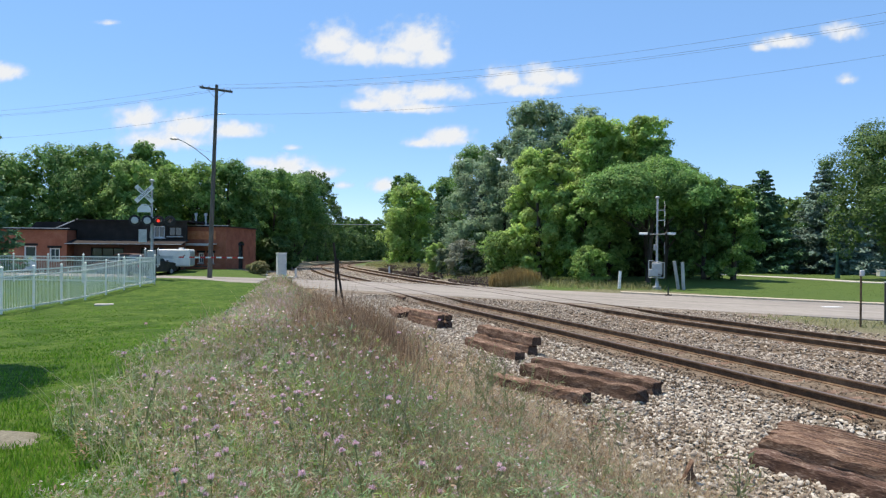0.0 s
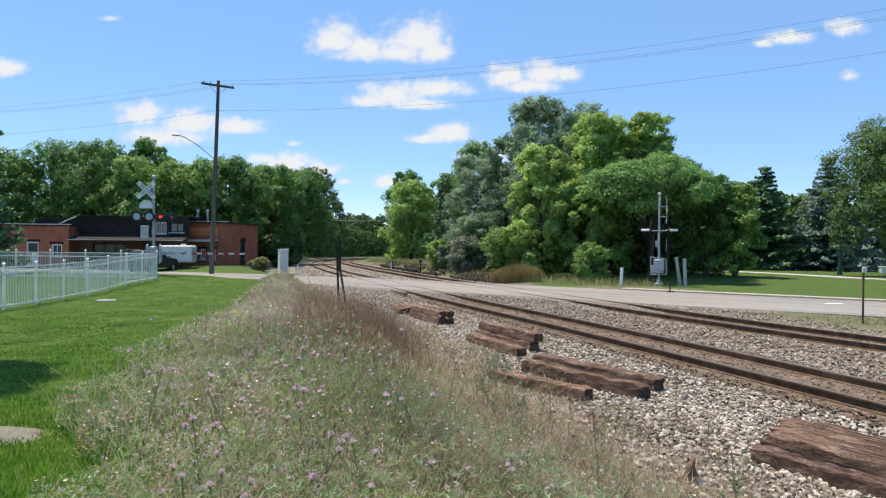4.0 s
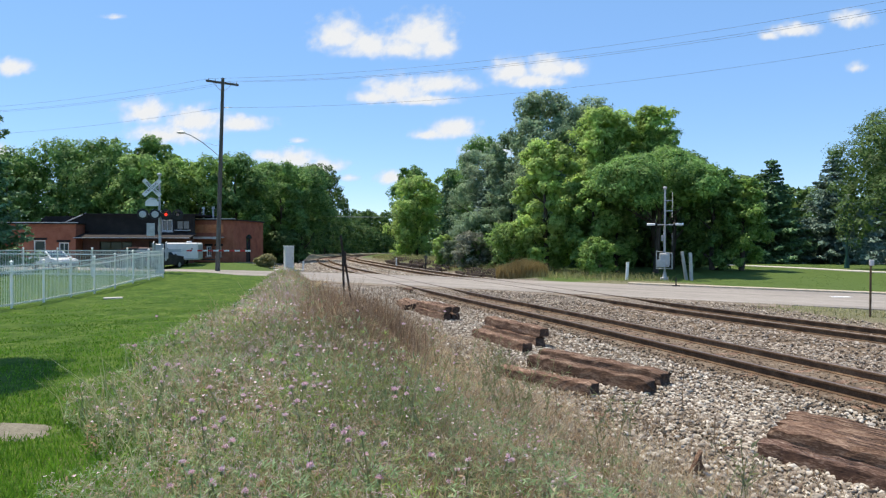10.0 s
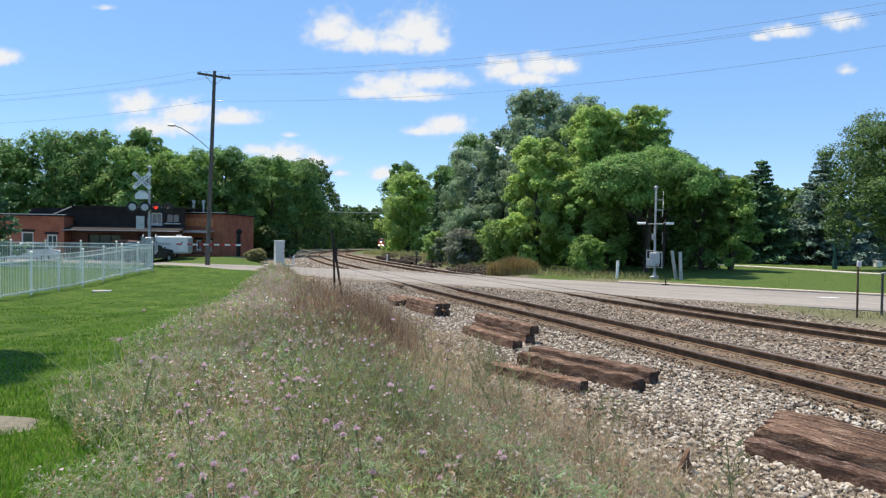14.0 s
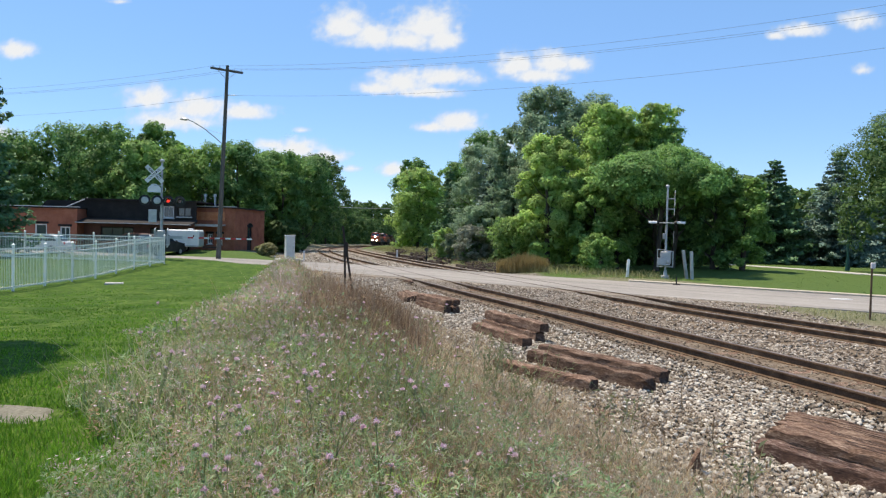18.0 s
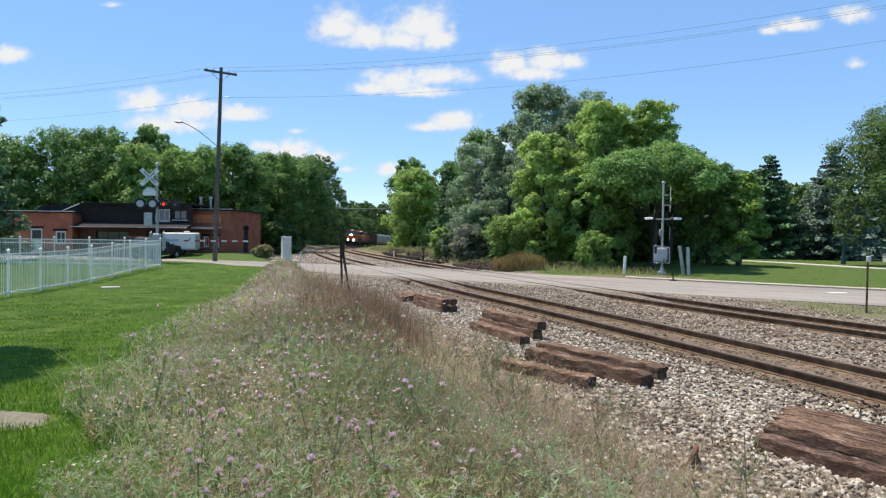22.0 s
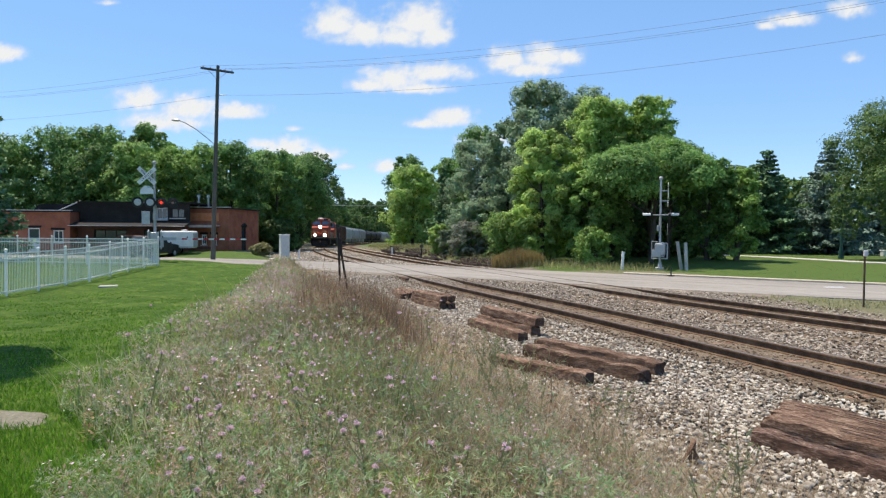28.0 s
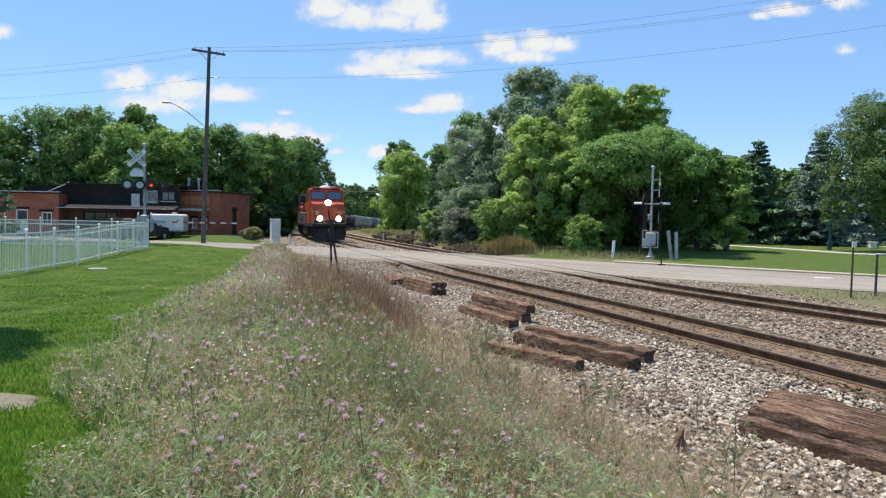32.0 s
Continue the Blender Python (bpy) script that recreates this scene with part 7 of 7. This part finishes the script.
# ---------------------------------------------------------------- clouds
def cloud_material():
    m = bpy.data.materials.new("cloud")
    m.use_nodes = True
    n, l = m.node_tree.nodes, m.node_tree.links
    n.remove(n["Principled BSDF"])
    at = n.new("ShaderNodeAttribute")
    at.attribute_name = "thickness"
    tc, tex = n.new("ShaderNodeTexCoord"), n.new("ShaderNodeTexNoise")
    tex.inputs["Scale"].default_value, tex.inputs["Detail"].default_value, tex.inputs["Roughness"].default_value = 0.03, 8, 0.58
    l.new(tc.outputs["Object"], tex.inputs["Vector"])
    ma = n.new("ShaderNodeMath")
    ma.operation = "MULTIPLY_ADD"
    ma.inputs[1].default_value = 0.6
    l.new(tex.outputs[0], ma.inputs[0])
    l.new(at.outputs["Fac"], ma.inputs[2])
    rng = n.new("ShaderNodeMapRange")
    rng.interpolation_type = "SMOOTHSTEP"
    rng.inputs[1].default_value, rng.inputs[2].default_value = 0.13, 1.15
    l.new(ma.outputs[0], rng.inputs[0])
    # clouds glow by themselves; sunlit white and blue-grey shade are put into the colour
    puff = n.new("ShaderNodeTexNoise")
    puff.inputs["Scale"].default_value, puff.inputs["Detail"].default_value = 0.014, 6
    l.new(tc.outputs["Object"], puff.inputs["Vector"])
    lit = n.new("ShaderNodeMath")
    lit.operation = "MULTIPLY_ADD"
    lit.inputs[1].default_value = 0.9
    l.new(puff.outputs[0], lit.inputs[0])
    l.new(at.outputs["Fac"], lit.inputs[2])
    col = n.new("ShaderNodeValToRGB")
    col.color_ramp.elements[0].position, col.color_ramp.elements[1].position = 0.25, 0.95
    col.color_ramp.elements[0].color, col.color_ramp.elements[1].color = (0.54, 0.71, 0.93, 1), (0.86, 0.93, 1, 1)
    l.new(lit.outputs[0], col.inputs[0])
    em, tr, mx = n.new("ShaderNodeEmission"), n.new("ShaderNodeBsdfTransparent"), n.new("ShaderNodeMixShader")
    em.inputs[1].default_value = 0.72
    l.new(col.outputs[0], em.inputs[0])
    l.new(rng.outputs[0], mx.inputs[0])
    l.new(tr.outputs[0], mx.inputs[1])
    l.new(em.outputs[0], mx.inputs[2])
    l.new(mx.outputs[0], n["Material Output"].inputs[0])
    return m


M_CLOUD = cloud_material()
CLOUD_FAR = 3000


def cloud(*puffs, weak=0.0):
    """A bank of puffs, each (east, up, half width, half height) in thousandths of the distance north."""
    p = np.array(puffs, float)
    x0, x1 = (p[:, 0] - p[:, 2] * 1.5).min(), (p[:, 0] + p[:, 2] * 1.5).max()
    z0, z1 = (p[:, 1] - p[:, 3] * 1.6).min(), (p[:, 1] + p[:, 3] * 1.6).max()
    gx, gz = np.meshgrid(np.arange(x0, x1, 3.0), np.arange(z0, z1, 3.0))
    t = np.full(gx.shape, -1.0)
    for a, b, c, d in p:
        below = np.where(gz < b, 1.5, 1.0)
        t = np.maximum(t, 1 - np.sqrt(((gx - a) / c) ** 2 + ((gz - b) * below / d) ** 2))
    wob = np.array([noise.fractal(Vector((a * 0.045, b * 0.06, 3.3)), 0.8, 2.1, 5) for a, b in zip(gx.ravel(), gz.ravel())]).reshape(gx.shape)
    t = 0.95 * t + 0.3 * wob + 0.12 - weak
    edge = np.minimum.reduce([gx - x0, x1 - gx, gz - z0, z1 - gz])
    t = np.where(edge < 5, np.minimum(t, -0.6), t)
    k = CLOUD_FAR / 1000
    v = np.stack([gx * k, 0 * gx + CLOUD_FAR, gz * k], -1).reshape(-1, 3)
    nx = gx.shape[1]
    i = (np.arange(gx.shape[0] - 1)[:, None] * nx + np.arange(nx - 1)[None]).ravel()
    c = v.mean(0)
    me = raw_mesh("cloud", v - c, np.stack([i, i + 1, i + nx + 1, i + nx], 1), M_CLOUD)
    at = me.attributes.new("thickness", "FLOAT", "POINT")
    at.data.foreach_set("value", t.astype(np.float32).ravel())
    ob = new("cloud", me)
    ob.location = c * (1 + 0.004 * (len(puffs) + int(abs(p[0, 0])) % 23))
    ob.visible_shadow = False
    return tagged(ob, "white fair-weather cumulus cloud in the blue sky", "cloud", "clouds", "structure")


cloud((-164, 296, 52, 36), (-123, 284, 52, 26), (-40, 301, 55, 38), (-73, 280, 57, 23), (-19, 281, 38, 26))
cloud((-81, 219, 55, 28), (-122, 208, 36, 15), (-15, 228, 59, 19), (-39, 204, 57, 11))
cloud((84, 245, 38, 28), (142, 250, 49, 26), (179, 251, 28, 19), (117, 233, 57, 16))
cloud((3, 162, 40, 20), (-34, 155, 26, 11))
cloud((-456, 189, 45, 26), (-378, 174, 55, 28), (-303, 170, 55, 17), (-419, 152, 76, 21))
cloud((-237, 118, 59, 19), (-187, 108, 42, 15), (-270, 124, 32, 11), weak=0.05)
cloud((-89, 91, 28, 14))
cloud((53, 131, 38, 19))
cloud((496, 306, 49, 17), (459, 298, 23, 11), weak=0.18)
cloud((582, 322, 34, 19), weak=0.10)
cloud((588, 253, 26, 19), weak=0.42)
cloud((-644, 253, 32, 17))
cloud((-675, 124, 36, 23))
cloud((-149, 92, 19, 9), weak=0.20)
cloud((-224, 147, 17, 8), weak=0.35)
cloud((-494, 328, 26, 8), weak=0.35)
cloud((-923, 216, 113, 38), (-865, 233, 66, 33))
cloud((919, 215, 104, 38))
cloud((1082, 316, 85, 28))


# ---------------------------------------------------------------- the train
def truck(parent, x, axles=2, r=0.46):
    gap = 1.75
    base = part("truck_frame", Shape().box(x, -0.95, 0.55, gap * (axles - 1) + 0.9, 0.14, 0.34, None, 0.03).box(x, 0.95, 0.55, gap * (axles - 1) + 0.9, 0.14, 0.34, None, 0.03).box(x, 0, 0.6, 0.5, 2.0, 0.3), M_SOOT, parent, "black wheel truck")
    for i in range(axles):
        wx = x + (i - (axles - 1) / 2) * gap
        part("wheelset", Shape().tube((wx, -0.82, r), (wx, -0.69, r), r, r, 16).tube((wx, 0.69, r), (wx, 0.82, r), r, r, 16).tube((wx, -0.8, r), (wx, 0.8, r), 0.08, 0.08, 8), M_RUST, base, "", True)


def locomotive(label, lit=True):
    ob = thing("locomotive", Matrix(), label, "locomotive", "train on the near track")
    part("underframe", Shape().box(0, 0, 1.42, 21.4, 3.0, 0.3, None, 0.04), M_SOOT, ob)
    part("fuel_tank", Shape().box(-0.2, 0, 0.82, 5.6, 2.7, 0.9, None, 0.12), M_SOOT, ob)
    for x in (-7.0, 6.6):
        truck(ob, x, 3, 0.52)
    part("long_hood", Shape().box(-2.6, 0, 3.0, 14.6, 1.9, 2.9, None, 0.15), M_SOOT, ob, "black engine hood")
    part("hood_band", Shape().box(-4.6, 0, 3.3, 9.5, 1.96, 0.9, None, 0.05), M_RED, ob)
    part("radiator", Shape().box(-7.9, 0, 4.25, 3.6, 2.9, 0.75, None, 0.1), M_SOOT, ob)
    part("dynamic_brake", Shape().box(1.5, 0, 4.2, 3.2, 2.3, 0.7, None, 0.1), M_SOOT, ob)
    part("exhaust", Shape().box(-2.2, 0, 4.6, 0.9, 0.6, 0.25, None, 0.04), M_SOOT, ob)
    # cab with sloping brow
    out = [(4.6, 1.55), (4.6, 4.62), (4.9, 4.78), (7.6, 4.78), (8.0, 4.62), (8.35, 3.62), (8.35, 1.55)]
    part("cab", Shape().prism(out, -1.52, 1.52), M_RED, ob, "red cab with a sloping brow")
    part("cab_roof", Shape().box(6.3, 0, 4.79, 3.2, 2.7, 0.14, None, 0.06), M_RED, ob)
    slope = math.degrees(math.atan2(0.35, 1.0))
    for s in (-1, 1):
        w = part("windscreen_frame", Shape().box(0, s * 0.76, 0, 0.05, 1.34, 0.84, pose(8.18, 0, 4.1, 0, -slope, 0), 0.02), M_SOOT, ob)
        part("windscreen", Shape().box(0.03, s * 0.76, 0, 0.03, 1.22, 0.72, pose(8.18, 0, 4.1, 0, -slope, 0), 0.02), M_CABGLASS, w)
        part("side_window", Shape().box(6.4, s * 1.53, 3.95, 1.8, 0.04, 0.7, None, 0.02), M_GLASS, ob)
        part("number_board", Shape().box(8.0, s * 0.85, 4.72, 0.12, 0.7, 0.2, None, 0.02), M_SOOT, ob)
    nose = [(8.3, 1.55), (8.3, 3.55), (9.5, 3.46), (9.82, 3.3), (10.3, 1.55)]
    part("nose", Shape().prism(nose, -1.42, 1.42), M_RED, ob, "red sloping short nose")
    part("nose_stripe", Shape().box(10.24, 0, 1.72, 0.14, 2.88, 0.34), M_SOOT, ob)
    part("brow_ledge", Shape().box(8.36, 0, 3.68, 0.08, 3.0, 0.07).box(8.06, 0, 4.6, 0.08, 2.9, 0.06), M_RED, ob)
    for s in (-1, 1):
        part("corner_post", Shape().tube((8.33, s * 1.5, 3.6), (8.0, s * 1.5, 4.66), 0.05, 0.05, 6), M_RED, ob)
        part("roof_light", Shape().box(7.6, s * 0.9, 4.92, 0.3, 0.2, 0.16, None, 0.04), M_RED, ob)
        part("marker_plate", Shape().box(10.15, s * 0.95, 2.5, 0.04, 0.3, 0.4, pose(0, 0, 0), 0.01), M_BRASS, ob, "tan plate on the nose")
    part("nose_door", Shape().box(10.09, 0.45, 2.4, 0.05, 0.6, 1.1, pose(0, 0, 0), 0.02), M_RED, ob)
    head = part("headlight", Shape().box(9.6, 0, 3.42, 0.4, 0.62, 0.36, None, 0.06), M_SOOT, ob)
    # lenses drawn wider than the lamps, to take in their glare
    for s in (-1, 1):
        part("headlight_lens", Shape().tube((9.78, 0.03 * s, 3.42), (9.84 + 0.002 * s, 0.03 * s, 3.42), 0.25, 0.25, 20), M_LAMP if lit else M_GLASS, head)
        d = part("ditch_light", Shape().box(10.75, s * 0.82, 2.0, 0.25, 0.36, 0.36, None, 0.05), M_SOOT, ob)
        part("ditch_lens", Shape().tube((10.86, s * 0.82, 2.0), (10.92, s * 0.82, 2.0), 0.23, 0.23, 18), M_LAMP if lit else M_GLASS, d)
        part("handrail", Shape().pipe([(10.95, s * 1.45, 1.55), (10.95, s * 1.45, 2.65), (9.6, s * 1.45, 2.75), (8.3, s * 1.5, 2.75)], 0.025, 6), M_BRASS, ob, "tan grab rail")
        part("front_rail", Shape().pipe([(11.0, s * 0.45, 1.55), (11.0, s * 0.45, 2.6), (11.0, s * 1.4, 2.6), (11.0, s * 1.4, 1.55)], 0.022, 6), M_BRASS, ob)
        for x in np.arange(-9.5, 4.5, 2.0):
            part("rail_stanchion", Shape().tube((x, s * 1.45, 1.55), (x, s * 1.45, 2.6), 0.02, 0.02, 5), M_TRIM, ob)
        part("walk_rail", Shape().tube((-10, s * 1.45, 2.6), (4.5, s * 1.45, 2.6), 0.022, 0.022, 5), M_TRIM, ob)
        for k in range(4):
            part("step", Shape().box(10.9, s * 1.28, 0.45 + 0.3 * k, 0.5, 0.45, 0.05), M_SOOT, ob)
    part("pilot_plate", Shape().box(10.72, 0, 0.85, 0.12, 3.0, 1.0, None, 0.03), M_SOOT, ob)
    part("anticlimber", Shape().box(11.0, 0, 1.45, 0.4, 2.9, 0.32, None, 0.05), M_SOOT, ob)
    part("plow", Shape().prism([(10.75, 0.16), (11.25, 0.14), (11.1, 0.6), (10.95, 1.1), (10.75, 1.1)], -1.35, 1.35), M_SOOT, ob, "black snow plow")
    part("coupler", Shape().box(11.5, 0, 0.9, 0.6, 0.3, 0.34, None, 0.06), M_RUST, ob)
    for s in (-0.5, 0.45, 0.9):
        part("hose", Shape().pipe([(11.2, s, 1.1), (11.35, s, 0.8), (11.3, s + 0.08, 0.5)], 0.025, 6), M_BLACK, ob)
    part("horn", Shape().tube((7.3, 0.5, 4.95), (7.8, 0.5, 4.97), 0.05, 0.1, 8).tube((7.3, 0.7, 4.95), (7.7, 0.7, 4.97), 0.05, 0.1, 8), M_STEEL, ob)
    part("antenna_dome", Shape().ball(7.2, -0.05, 4.84, 0.6, 0.55, 0.26, 14, 6), M_TRIM, ob, "pale antenna dome on the cab roof", True)
    return ob


M_CABGLASS = glassy("cab_glass", (0.09, 0.14, 0.2), 0.08)


def hopper(label, paint):
    ob = thing("hopper_car", Matrix(), label, "freight car", "train on the near track")
    half = [(-1.5, 1.5), (-1.58, 2.2), (-1.58, 3.9), (-1.15, 4.55), (1.15, 4.55), (1.58, 3.9), (1.58, 2.2), (1.5, 1.5)]
    turn = pose(0, 0, 0, 0, 0, 90)
    part("body", Shape().prism(half, -8.4, 8.4, turn), paint, ob, "", True)
    for k in np.arange(-7.6, 7.7, 1.9):
        for s in (-1.6, 1.6):
            part("side_rib", Shape().box(k, s, 2.9, 0.1, 0.08, 2.3), paint, ob)
    for k in (-5.4, -1.8, 1.8, 5.4):
        part("discharge_bay", Shape().prism([(-1.6, 1.5), (1.6, 1.5), (0.5, 0.55), (-0.5, 0.55)], -1.2, 1.2, pose(k, 0, 0)), paint, ob)
        part("roof_hatch", Shape().box(k, 0, 4.6, 1.6, 0.7, 0.14, None, 0.04), paint, ob)
    part("roof_walk", Shape().box(0, 0.75, 4.66, 16, 0.5, 0.05), M_STEEL, ob)
    part("sill", Shape().box(0, 0, 1.2, 17.4, 0.4, 0.4), M_SOOT, ob)
    for s in (-1, 1):
        part("end_ladder", Shape().box(s * 8.5, -1.1, 2.8, 0.05, 0.5, 2.6), M_SOOT, ob)
        truck(ob, s * 6.6)
    return ob


def tank_car(label, paint):
    ob = thing("tank_car", Matrix(), label, "freight car", "train on the near track")
    s = Shape().tube((-7.6, 0, 2.85), (7.6, 0, 2.85), 1.5, 1.5, 24).ball(7.6, 0, 2.85, 0.5, 1.5, 1.5, 24, 10).ball(-7.6, 0, 2.85, 0.5, 1.5, 1.5, 24, 10)
    part("tank", s, paint, ob, "", True)
    part("dome", Shape().tube((0, 0, 4.2), (0, 0, 4.75), 0.55, 0.55, 14), paint, ob)
    part("walkway", Shape().box(0, 0, 4.4, 3.0, 2.0, 0.06).tube((-1.5, -1, 4.4), (-1.5, -1, 5.1), 0.03).tube((1.5, -1, 4.4), (1.5, -1, 5.1), 0.03), M_STEEL, ob)
    part("sill", Shape().box(0, 0, 1.15, 16.4, 0.5, 0.4), M_SOOT, ob)
    for k in (-1, 1):
        part("saddle", Shape().box(k * 6, 0, 1.6, 1.2, 2.2, 0.7), M_SOOT, ob)
        truck(ob, k * 6.2)
    return ob


def box_car(label, paint):
    ob = thing("box_car", Matrix(), label, "freight car", "train on the near track")
    part("body", Shape().box(0, 0, 2.85, 16.4, 3.1, 3.3, None, 0.06), paint, ob)
    part("door", Shape().box(0, -1.58, 2.8, 3.0, 0.08, 3.0), paint, ob)
    for k in np.arange(-7.4, 7.5, 1.2):
        for s in (-1.57, 1.57):
            part("side_rib", Shape().box(k, s, 2.8, 0.08, 0.06, 3.1), paint, ob)
    part("roof", Shape().box(0, 0, 4.54, 16.5, 3.0, 0.1), M_STEEL, ob)
    part("sill", Shape().box(0, 0, 1.1, 16.6, 0.5, 0.4), M_SOOT, ob)
    for k in (-1, 1):
        truck(ob, k * 6.0)
    return ob


def build_train():
    """The cars in order, with the distance of each middle behind the engine's front."""
    lead = locomotive("red and black freight locomotive with lit headlights")
    second = copy_thing(lead, Matrix())
    second["label"] = "second red and black locomotive of the train"
    for o in second.children_recursive:
        if o.name.startswith(("headlight_lens", "ditch_lens")):
            o.data = o.data.copy()
            o.data.materials[0] = M_GLASS
    grey = hopper("pale grey covered hopper freight car", M_HOPPER)
    blue = hopper("blue-grey covered hopper freight car", M_BLUECAR)
    tank = tank_car("black tank car of the freight train", M_SOOT)
    brown = box_car("brown steel box car behind the engines", M_BROWNCAR)
    kinds = {"g": grey, "b": blue, "t": tank, "r": brown}
    out, back, used = [(lead, 11.3, 6.8), (second, 11.3 + 23.2, 6.8)], 11.3 + 23.2 + 11.6, set()
    for c in "rgggtttgggbgttggtttgggg":
        ob = kinds[c] if c not in used else copy_thing(kinds[c], Matrix())
        used.add(c)
        L = {"g": 18.2, "b": 18.2, "t": 17.6, "r": 17.4}[c]
        out.append((ob, back + L / 2, 6.3))
        back += L
    return out


TRAIN = build_train()
TRAIN_SPEED = 14.2
TRAIN_FRONT = s_at(LINE_A, 60.0)


def sway_in_wind():
    """Tall weeds lean with the wind and swing back, each in its own time."""
    rng = random.Random(4)
    for ob, m in SWAYING:
        a, b, slow, fast, lean = rng.uniform(0, 6.3), rng.uniform(0, 6.3), rng.uniform(0.5, 0.8), rng.uniform(1.5, 2.1), rng.uniform(2.5, 5)
        rows = []
        for i in range(49):
            t = 32 * i / 48
            gust = 0.55 + 0.45 * math.sin(0.42 * t + 0.25 * m.translation.x)
            turn = lean * gust * (0.6 + 0.6 * math.sin(slow * t + a) + 0.4 * math.sin(fast * t + b))
            side = 0.5 * lean * gust * math.sin(fast * t + a)
            rows.append((t, Matrix.Translation(m.translation) @ pose(0, 0, 0, side, turn, 0) @ m.to_3x3().to_4x4()))
        walk(ob, rows)


def motions():
    sway_in_wind()
    for ob, behind, reach in TRAIN:
        rows = []
        for t in range(0, 33):
            s = TRAIN_FRONT + (32 - t) * TRAIN_SPEED + behind
            a, _ = ahead(LINE_A, s - reach)
            b, _ = ahead(LINE_A, s + reach)
            mid = (a + b) / 2
            za, zb = float(grade(a[1])), float(grade(b[1]))
            turn = math.degrees(math.atan2(a[1] - b[1], a[0] - b[0]))
            rows.append((t, pose(mid[0], mid[1], (za + zb) / 2, 0, -math.degrees(math.atan2(za - zb, 2 * reach)), turn)))
        walk(ob, rows)
    walk(MOVING_CAR, [(0, pose(-75, 66.8, 0.0, 0, 0, -16)), (6, pose(-50, 60.2, 0.0, 0, 0, -16)), (9, pose(-35, 55.9, 0.0, 0, 0, -18)), (10, pose(-32.2, 54.9, 0.0, 0, 0, -35)), (11, pose(-31.4, 54.3, 0.0, 0, 0, -75)),
                      (12, pose(-31.6, 53.7, 0.0, 0, 0, -95)), (13, pose(-31.9, 53.5, 0.0, 0, 0, -115)), (14, pose(-32.9, 53.5, 0.0, 0, 0, -140)), (17, pose(-33.2, 54.2, 0.0, 0, 0, -160)), (18, pose(-33.2, 54.6, 0.0, 0, 0, -180)),
                      (19, pose(-36, 56, 0.0, 0, 0, -196)), (20.5, pose(-43, 58.4, 0.0, 0, 0, -196)), (32, pose(-120, 79, 0.0, 0, 0, -195))])


motions()
